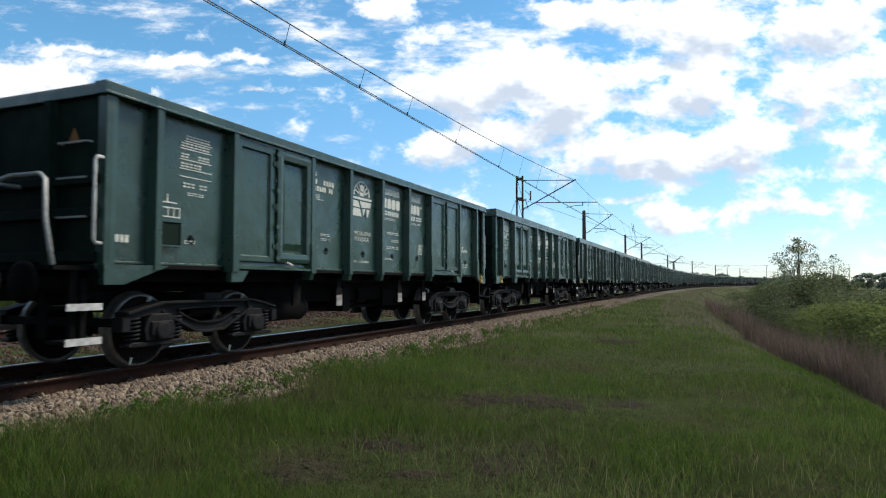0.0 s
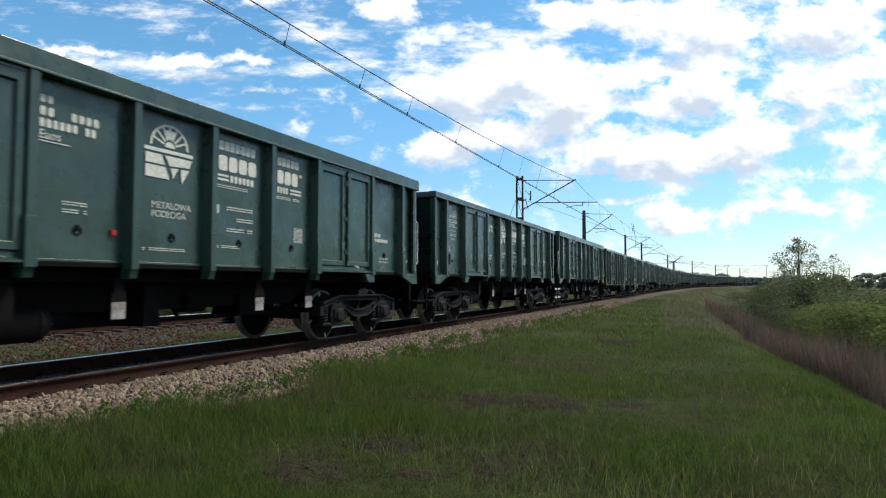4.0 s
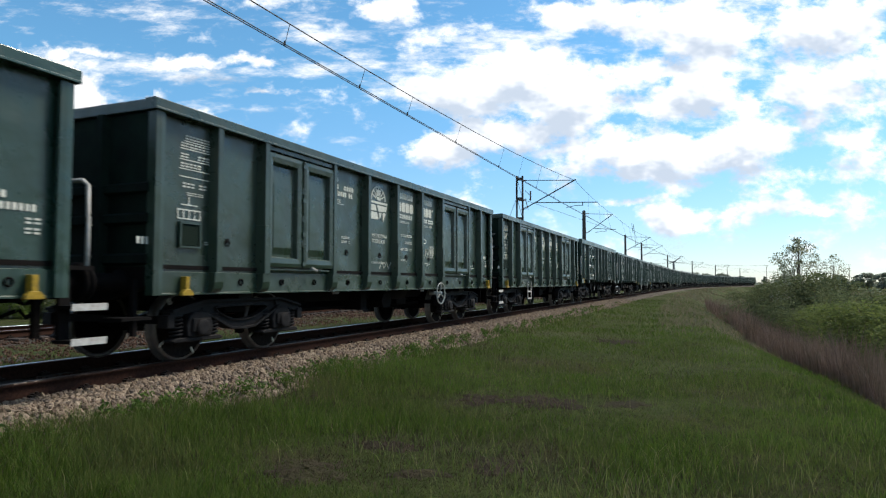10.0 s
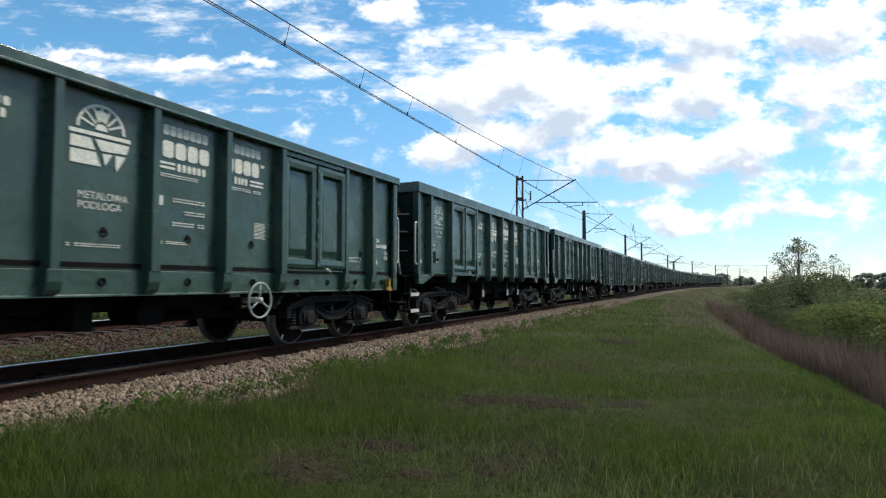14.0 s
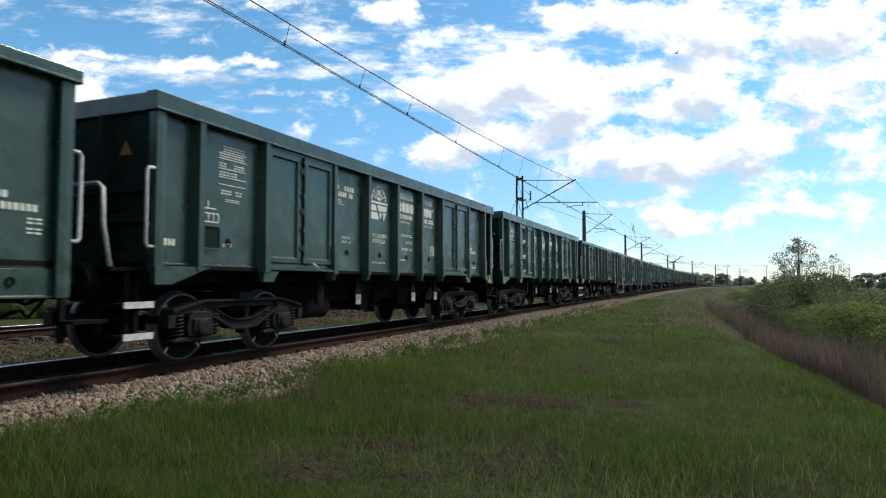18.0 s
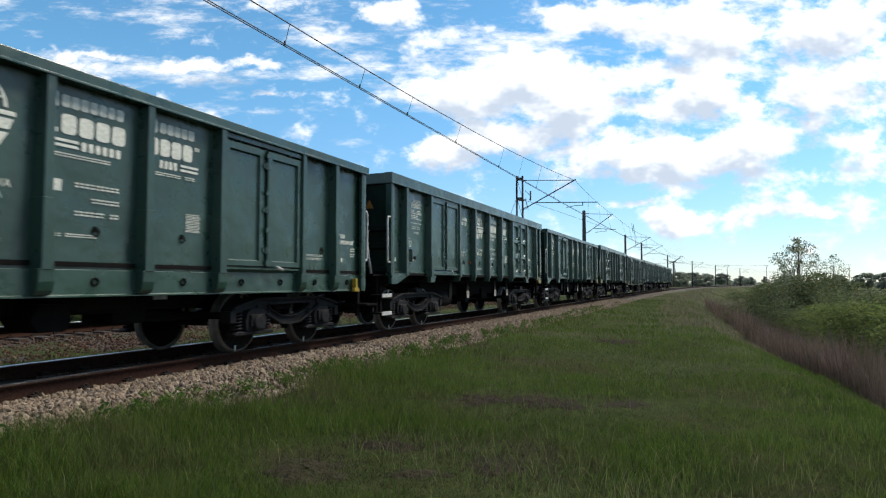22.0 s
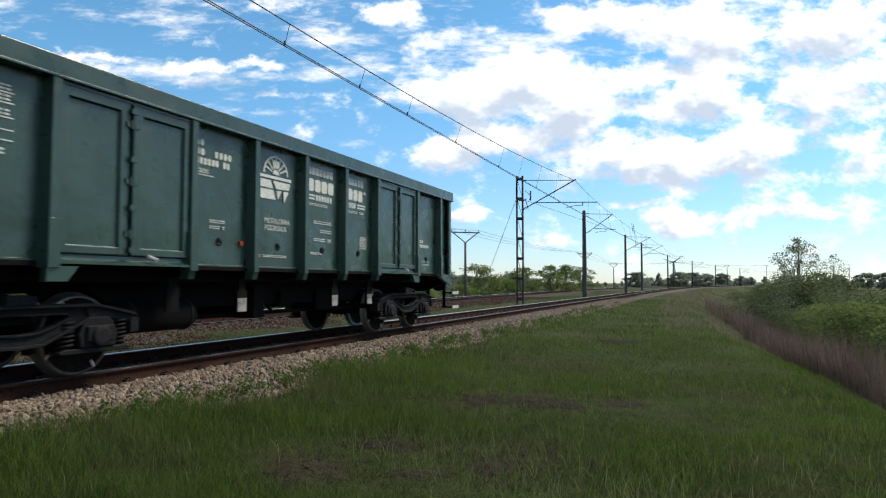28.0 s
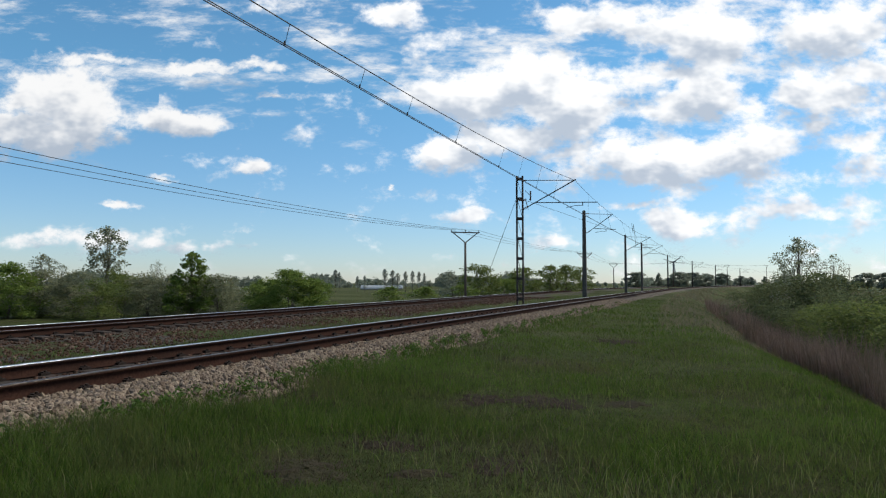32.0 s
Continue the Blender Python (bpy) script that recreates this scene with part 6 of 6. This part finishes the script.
# ---------------------------------------------------------------- distant buildings
def greenhouse(x, y, length, turn):
    root = tagged(new("greenhouse"), "long pale plastic greenhouse beyond the fields", "greenhouse", "greenhouses beyond the fields")
    root.matrix_world = pose(x, y, -1.6, 0, 0, turn)
    arc = [(3.0 * math.cos(radians(a)), 1.7 * math.sin(radians(a))) for a in range(0, 181, 20)]
    part("cover", prism(bm_new(), arc, -length / 2, length / 2, "x"), M_GREENHOUSE, root)
    part("base_board", box(bm_new(), -length / 2, length / 2, -3.05, 3.05, 0, 0.3), M_ROOF, root)


for u, d, l, t in ((-0.318, 150, 5, 5), (-0.105, 260, 11, 0), (-0.075, 270, 7, 0)):
    greenhouse(u * d, d, l, t)


def wind_turbine(x, y, hub, blade):
    root = tagged(new("wind_turbine"), "pale wind turbine with three blades on the horizon", "wind turbine")
    root.matrix_world = pose(x, y, -1.6, 0, 0, -20)
    part("tower", tube(bm_new(), [(0, 0, 0), (0, 0, hub)], 1.4, 12, 0.8), M_TURBINE, root, smooth=True)
    part("nacelle", box(bm_new(), -0.9, 0.9, -1.6, 2.4, hub - 0.4, hub + 1.4), M_TURBINE, root, bevel=0.2)
    rotor = part("hub", tube(bm_new(), [(0, -1.7, hub + 0.5), (0, -2.6, hub + 0.5)], 0.9, 10, 0.4), M_TURBINE, root)
    for k in range(3):
        a = radians(50 + 120 * k)
        d = Vector((math.sin(a), 0, math.cos(a)))
        c = Vector((0, -2.2, hub + 0.5))
        part("blade", tube(bm_new(), [c, c + d * blade * 0.25, c + d * blade], 0.75, 6, 0.22), M_TURBINE, rotor)


wind_turbine(0.3565 * 600, 600.0, 21.0, 9.5)


# ---------------------------------------------------------------- stones
def stone_verts(n):
    """Broken angular stones: jittered many-sided lumps turned at random. Returns n x 12 x 3 about their middles, and the faces."""
    g = (1 + 5 ** 0.5) / 2
    v = np.array([(-1, g, 0), (1, g, 0), (-1, -g, 0), (1, -g, 0), (0, -1, g), (0, 1, g), (0, -1, -g), (0, 1, -g), (g, 0, -1), (g, 0, 1), (-g, 0, -1), (-g, 0, 1)], float) * 0.56
    f = np.array([(0, 11, 5), (0, 5, 1), (0, 1, 7), (0, 7, 10), (0, 10, 11), (1, 5, 9), (5, 11, 4), (11, 10, 2), (10, 7, 6), (7, 1, 8),
                  (3, 9, 4), (3, 4, 2), (3, 2, 6), (3, 6, 8), (3, 8, 9), (4, 9, 5), (2, 4, 11), (6, 2, 10), (8, 6, 7), (9, 8, 1)])
    w = v[None] * RNG.uniform(0.68, 1.12, (n, 12, 3)) * RNG.uniform(0.55, 1.25, (n, 1, 3))
    q = RNG.normal(size=(n, 4))
    q /= np.linalg.norm(q, axis=1)[:, None]
    a, b, c, d = q.T
    m = np.stack([np.stack([1 - 2 * (c * c + d * d), 2 * (b * c - d * a), 2 * (b * d + c * a)], -1),
                  np.stack([2 * (b * c + d * a), 1 - 2 * (b * b + d * d), 2 * (c * d - b * a)], -1),
                  np.stack([2 * (b * d - c * a), 2 * (c * d + b * a), 1 - 2 * (b * b + c * c)], -1)], 1)
    return np.einsum("nij,nkj->nki", m, w), f


def stones(name, s, lat, z, size, mat, label):
    w, f = stone_verts(len(s))
    x, y = track_xy(s, lat)
    w = w * size[:, None, None] + np.stack([x, y, z], 1)[:, None, :]
    faces = (np.arange(len(s))[:, None, None] * 12 + f[None]).reshape(-1, 3)
    me = raw_mesh(name, w.reshape(-1, 3), faces, mat)
    me.shade_flat()
    tagged(new(name, me), label, "stones", kind="stuff")


def build_stones():
    prof_l, prof_z = np.array([p[0] for p in PROF]), np.array([p[1] for p in PROF])

    def bed(lat):
        return np.interp(lat, prof_l, prof_z)
    n = 46000
    s = 0.5 + 50 * RNG.random(n) ** 1.7
    lat = RNG.uniform(-1.5, -0.08, n)
    stones("shoulder_stones", s, lat, bed(lat) + RNG.uniform(-0.012, 0.026, n), RNG.uniform(0.020, 0.042, n) * (1 + s / 60), M_STONE, "pale angular stones on the shoulder of the bed")
    n = 7000
    s = -1 + 45 * RNG.random(n) ** 1.5
    lat = np.where(RNG.random(n) < 0.65, RNG.uniform(0.1, 1.4, n), RNG.uniform(1.6, 2.6, n))
    stones("track_stones", s, lat, bed(lat) + RNG.uniform(-0.015, 0.015, n), RNG.uniform(0.022, 0.042, n) * (1 + s / 60), M_BROWNSTONE, "dirty brown stones between the rails")
    n = 15000
    s = 2 + 60 * RNG.random(n) ** 1.4
    la = np.where(RNG.random(n) < 0.85, RNG.uniform(-3.7, -0.1, n), RNG.uniform(-4.9, -3.6, n))
    z = np.interp(la, [p[0] for p in PROF2], [p[1] for p in PROF2])
    stones("second_track_stones", s, la + second_lat(s), z + RNG.uniform(-0.01, 0.02, n), RNG.uniform(0.018, 0.042, n) * (1 + s / 70), M_BROWNSTONE, "old brown stones beside the second track")
    # the nearest stones, one by one
    meshes = []
    w, f = stone_verts(12)
    for k in range(12):
        meshes.append(raw_mesh("stone", w[k], f, M_STONE_ONE))
        meshes[-1].shade_flat()
    for k in range(300):
        s0, l0 = 1.0 + 5.5 * random.random(), random.uniform(-1.25, -0.15)
        x, y = track_xy(s0, l0)
        o = new("stone", meshes[k % 12])
        o.parent = ballast
        o.matrix_world = Matrix.Translation((float(x), float(y), float(bed(l0)) + 0.02)) @ Matrix.Rotation(random.uniform(0, 6), 4, "Z") @ Matrix.Scale(random.uniform(0.028, 0.048), 4)
    # the bed goes on past the standpoint
    n = 6000
    s, lat = RNG.uniform(-13, 0.6, n), RNG.uniform(-1.5, -0.08, n)
    stones("shoulder_stones", s, lat, bed(lat) + RNG.uniform(-0.012, 0.026, n), RNG.uniform(0.026, 0.046, n), M_STONE, "pale angular stones on the shoulder beside the standpoint")


build_stones()


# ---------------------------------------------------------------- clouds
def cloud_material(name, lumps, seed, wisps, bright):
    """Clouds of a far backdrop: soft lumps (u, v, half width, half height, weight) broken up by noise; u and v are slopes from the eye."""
    m = bpy.data.materials.new(name)
    m.use_nodes = True
    nt = m.node_tree
    nt.nodes.clear()
    N, Lk = nt.nodes.new, nt.links.new

    def math_node(op, a, b=None, c=None):
        n = N("ShaderNodeMath")
        n.operation = op
        for k, q in enumerate((a, b, c)):
            if q is None:
                continue
            if hasattr(q, "is_linked"):
                Lk(q, n.inputs[k])
            else:
                n.inputs[k].default_value = q
        return n.outputs[0]
    tc = N("ShaderNodeTexCoord")
    sp = N("ShaderNodeSeparateXYZ")
    Lk(tc.outputs["Object"], sp.inputs[0])
    u = math_node("DIVIDE", sp.outputs[0], sp.outputs[1])
    v = math_node("DIVIDE", sp.outputs[2], sp.outputs[1])
    cb = N("ShaderNodeCombineXYZ")
    Lk(u, cb.inputs[0])
    Lk(v, cb.inputs[1])
    cb.inputs[2].default_value = seed

    def noise_at(vec, scale, detail, rough, stretch=(1, 1, 1)):
        mp = N("ShaderNodeMapping")
        mp.inputs["Scale"].default_value = stretch
        Lk(vec, mp.inputs[0])
        n = N("ShaderNodeTexNoise")
        n.inputs["Scale"].default_value, n.inputs["Detail"].default_value, n.inputs["Roughness"].default_value = scale, detail, rough
        Lk(mp.outputs[0], n.inputs["Vector"])
        return n

    def field(vec, detail, wispy):
        warp = noise_at(vec, 11, 6, 0.62, (1, 1.6, 1))
        sub = N("ShaderNodeVectorMath")
        sub.operation = "SUBTRACT"
        Lk(warp.outputs["Color"], sub.inputs[0])
        sub.inputs[1].default_value = (0.5, 0.5, 0.5)
        wv = N("ShaderNodeVectorMath")
        wv.operation = "MULTIPLY_ADD"
        Lk(sub.outputs[0], wv.inputs[0])
        wv.inputs[1].default_value = (0.11, 0.06, 0)
        Lk(vec, wv.inputs[2])
        total = None
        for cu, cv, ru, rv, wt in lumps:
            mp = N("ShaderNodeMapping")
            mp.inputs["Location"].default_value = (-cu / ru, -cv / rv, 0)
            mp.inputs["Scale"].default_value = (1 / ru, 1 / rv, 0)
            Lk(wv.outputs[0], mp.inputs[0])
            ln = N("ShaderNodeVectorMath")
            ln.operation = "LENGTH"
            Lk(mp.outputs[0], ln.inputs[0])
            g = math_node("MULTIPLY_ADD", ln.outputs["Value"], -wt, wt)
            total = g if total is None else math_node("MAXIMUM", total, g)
        puff = noise_at(vec, 13, detail, 0.62, (1, 1.5, 1))
        dens = math_node("ADD", total, math_node("MULTIPLY_ADD", puff.outputs[0], 3.0, -1.66))
        if wispy:
            ws = noise_at(vec, 5.5, 7, 0.66, (1.2, 4.2, 1))
            high = math_node("MULTIPLY_ADD", v, 2.6, -0.72)
            high = math_node("MINIMUM", math_node("MAXIMUM", high, -0.5), 0.12)
            dens = math_node("MAXIMUM", dens, math_node("ADD", high, math_node("MULTIPLY_ADD", ws.outputs[0], 2.6, -1.47)))
        return dens
    d0 = field(cb.outputs[0], 11, wisps)
    up = N("ShaderNodeVectorMath")
    up.operation = "ADD"
    Lk(cb.outputs[0], up.inputs[0])
    up.inputs[1].default_value = (0.012, 0.036, 0)
    d1 = field(up.outputs[0], 3, False)
    down = N("ShaderNodeVectorMath")
    down.operation = "ADD"
    Lk(cb.outputs[0], down.inputs[0])
    down.inputs[1].default_value = (-0.008, -0.030, 0)
    d1 = math_node("MULTIPLY_ADD", field(down.outputs[0], 3, False), -0.62, d1)
    mask = N("ShaderNodeMapRange")
    mask.interpolation_type = "SMOOTHSTEP"
    mask.inputs[1].default_value, mask.inputs[2].default_value = -0.14, 0.52
    Lk(d0, mask.inputs[0])
    lit = N("ShaderNodeMapRange")
    lit.interpolation_type = "SMOOTHSTEP"
    lit.inputs[1].default_value, lit.inputs[2].default_value = -0.35, 1.00
    Lk(d1, lit.inputs[0])
    col = N("ShaderNodeMix")
    col.data_type = "RGBA"
    Lk(lit.outputs[0], col.inputs[0])
    col.inputs[6].default_value, col.inputs[7].default_value = (0.97, 0.975, 0.98, 1), (0.46, 0.53, 0.63, 1)
    em, tr, mx, out = N("ShaderNodeEmission"), N("ShaderNodeBsdfTransparent"), N("ShaderNodeMixShader"), N("ShaderNodeOutputMaterial")
    em.inputs[1].default_value = bright
    Lk(col.outputs[2], em.inputs[0])
    Lk(mask.outputs[0], mx.inputs[0])
    Lk(tr.outputs[0], mx.inputs[1])
    Lk(em.outputs[0], mx.inputs[2])
    Lk(mx.outputs[0], out.inputs[0])
    return m


def cloud_sheet(name, mat, az0, az1, radius, label):
    """Part of a great dome round the eye."""
    az, el = np.radians(np.linspace(az0, az1, 28)), np.radians(np.linspace(0.4, 42, 14))
    a, e = np.meshgrid(az, el, indexing="ij")
    v = np.stack([np.sin(a) * np.cos(e), np.cos(a) * np.cos(e), np.sin(e)], -1).reshape(-1, 3) * radius
    i, j = np.meshgrid(np.arange(27), np.arange(13), indexing="ij")
    k = i * 14 + j
    ob = new(name, raw_mesh(name, v, np.stack([k, k + 14, k + 15, k + 1], -1).reshape(-1, 4), mat))
    ob.location = EYE
    return tagged(ob, label, "clouds", kind="structure")


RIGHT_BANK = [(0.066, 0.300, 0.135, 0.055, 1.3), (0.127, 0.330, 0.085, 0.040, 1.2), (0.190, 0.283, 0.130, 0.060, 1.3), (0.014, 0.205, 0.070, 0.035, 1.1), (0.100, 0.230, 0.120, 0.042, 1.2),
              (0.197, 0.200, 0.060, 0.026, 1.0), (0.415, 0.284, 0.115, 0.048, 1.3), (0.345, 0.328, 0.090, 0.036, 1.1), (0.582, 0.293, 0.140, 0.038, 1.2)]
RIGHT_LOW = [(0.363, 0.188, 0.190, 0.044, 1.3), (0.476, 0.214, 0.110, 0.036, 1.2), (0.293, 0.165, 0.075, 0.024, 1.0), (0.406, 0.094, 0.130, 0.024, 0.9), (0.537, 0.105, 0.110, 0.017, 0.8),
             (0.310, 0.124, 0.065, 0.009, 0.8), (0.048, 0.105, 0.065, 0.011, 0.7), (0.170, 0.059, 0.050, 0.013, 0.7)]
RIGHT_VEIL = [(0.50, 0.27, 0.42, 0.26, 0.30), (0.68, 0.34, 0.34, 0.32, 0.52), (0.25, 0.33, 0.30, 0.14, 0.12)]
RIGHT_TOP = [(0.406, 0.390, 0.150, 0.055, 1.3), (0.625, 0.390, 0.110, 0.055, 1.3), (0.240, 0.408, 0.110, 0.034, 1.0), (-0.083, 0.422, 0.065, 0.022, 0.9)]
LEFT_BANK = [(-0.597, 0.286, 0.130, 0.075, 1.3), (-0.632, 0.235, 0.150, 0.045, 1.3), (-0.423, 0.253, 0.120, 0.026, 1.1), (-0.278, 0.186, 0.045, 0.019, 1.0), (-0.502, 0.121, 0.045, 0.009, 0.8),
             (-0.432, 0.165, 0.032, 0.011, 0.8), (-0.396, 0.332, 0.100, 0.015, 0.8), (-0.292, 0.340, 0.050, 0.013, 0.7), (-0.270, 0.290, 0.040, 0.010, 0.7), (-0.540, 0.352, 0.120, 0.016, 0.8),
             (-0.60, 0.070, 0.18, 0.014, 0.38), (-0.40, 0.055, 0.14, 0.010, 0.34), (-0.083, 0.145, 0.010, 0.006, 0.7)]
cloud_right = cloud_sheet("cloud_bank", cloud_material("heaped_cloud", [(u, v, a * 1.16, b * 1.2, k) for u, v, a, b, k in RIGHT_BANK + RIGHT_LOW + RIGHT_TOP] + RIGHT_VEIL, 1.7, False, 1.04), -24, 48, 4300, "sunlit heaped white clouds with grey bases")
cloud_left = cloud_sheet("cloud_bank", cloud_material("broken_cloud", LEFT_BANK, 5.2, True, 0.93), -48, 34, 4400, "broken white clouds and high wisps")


def fill_cloud():
    """Added glowing clouds, unseen behind and beside the standpoint, that whiten the fill light."""
    m = bpy.data.materials.new("unseen_fill_cloud")
    m.use_nodes = True
    nt = m.node_tree
    nt.nodes.clear()
    cover = grain(nt, 0.0016, 7, 0.6, 0.47, 0.60, stretch=(1, 1, 2.2))
    tone = grain(nt, 0.0022, 4, 0.55, 0.45, 0.75, stretch=(1, 1, 2.2))
    col = ramp_mix(nt, tone, (0.95, 0.96, 0.97), (0.55, 0.60, 0.67))
    em, tr = nt.nodes.new("ShaderNodeEmission"), nt.nodes.new("ShaderNodeBsdfTransparent")
    mx, out = nt.nodes.new("ShaderNodeMixShader"), nt.nodes.new("ShaderNodeOutputMaterial")
    em.inputs[1].default_value = 0.93
    nt.links.new(col, em.inputs[0])
    nt.links.new(cover, mx.inputs[0])
    nt.links.new(tr.outputs[0], mx.inputs[1])
    nt.links.new(em.outputs[0], mx.inputs[2])
    nt.links.new(mx.outputs[0], out.inputs[0])
    return m


cloud_sheet("cloud_bank", fill_cloud(), 50, 310, 4350, "added unseen clouds behind that whiten the fill light").visible_shadow = False


# ---------------------------------------------------------------- a passing bird
def build_bird():
    """A small dark bird along local y; its wings stand half raised."""
    root = tagged(new("bird"), "small dark bird in quick flight", "bird")
    bm = turned(bm_new(), [(0.004, -0.075), (0.014, -0.06), (0.017, -0.035), (0.020, 0.0), (0.014, 0.05), (0.006, 0.085)], 10)
    part("body", bm, M_FEATHER, root, smooth=True)
    part("tail", prism(bm_new(), [(-0.006, -0.06), (-0.020, -0.115), (0.0, -0.095), (0.020, -0.115), (0.006, -0.06)], -0.002, 0.002, "z"), M_FEATHER, root)
    for sg in (-1, 1):
        bm = prism(bm_new(), [(0.0, 0.032), (0.05, 0.045), (0.105, -0.005), (0.12, -0.035), (0.06, -0.012), (0.0, -0.022)], -0.002, 0.002, "z")
        bmesh.ops.transform(bm, matrix=Matrix.Diagonal((sg, 1, 1, 1)) @ Matrix.Rotation(radians(-28), 4, "Y"), verts=bm.verts)
        part("wing", bm, M_FEATHER, root)
    return root


BIRD = build_bird()


# ---------------------------------------------------------------- what moves
def lead(t):
    """Station of the front coupling point of the train's first wagon at a time; the train nears the eye and passes it."""
    q = t - 16.0
    f = 0.123 - 0.0404 * q - 7.71e-4 * q ** 2 + 1.70e-4 * q ** 3 + 1.5e-6 * q ** 4 - 2.79e-7 * q ** 5
    f += np.interp(t, [0, 2, 4, 6, 7.5, 10, 12, 14, 17, 18, 19, 20, 22, 25, 28], [-0.001, 0.005, 0.006, 0.005, -0.016, -0.022, -0.016, 0.009, 0.0145, 0.0185, 0.005, 0.001, -0.002, -0.013, 0.004])
    return float(14.04 * f - 15.4 * t + 0.30)


def wagon_pose(n, t):
    mid = lead(t) + 14.04 * n - 6.5 - (0.3 if n == 0 else 0.0)
    a, b = track_xy(mid - 4.5, 0.7525), track_xy(mid + 4.5, 0.7525)
    dx, dy = float(b[0] - a[0]), float(b[1] - a[1])
    return pose(float(a[0] + b[0]) / 2, float(a[1] + b[1]) / 2, 0, 0, 0, math.degrees(math.atan2(dy, dx)))


def motions():
    for n, w in enumerate(WAGONS):
        walk(w, [(t, wagon_pose(n, t)) for t in range(33)])
    # the wheels roll while their wagon is within about a hundred metres of the eye
    for w, n, p in WHEELSETS:
        near = [k / FPS for k in range(0, 32 * FPS + 1) if -30 < lead(k / FPS) + 14.04 * n < 110]
        times = sorted({0.0, 32.0, *near})
        a0, a1 = lead(near[0]), lead(near[-1])
        walk(w, [(t, pose(*p, 0, math.degrees((min(max(lead(t), a1), a0) - a0) / 0.46), 0)) for t in times])
    # the bird crosses from the track towards the fields
    way = [(0.0, -60.0, -25.0, 3.0), (16.6, -11.5, 9.0, 1.7), (17.2, -3.5, 11.0, 2.8), (17.4, -2.4, 12.0, 3.7), (17.6, 0.28, 14.0, 5.6), (17.8, 3.6, 17.0, 7.0),
           (18.2, 12.0, 24.0, 10.0), (19.0, 34.0, 40.0, 17.0), (32.0, 300.0, 260.0, 60.0)]
    walk(BIRD, [(t, pose(x, y, z, 12, -8, -58)) for t, x, y, z in way])
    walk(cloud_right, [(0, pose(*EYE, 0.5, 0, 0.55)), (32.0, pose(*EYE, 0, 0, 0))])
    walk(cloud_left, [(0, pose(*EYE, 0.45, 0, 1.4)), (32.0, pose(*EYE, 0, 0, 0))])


motions()
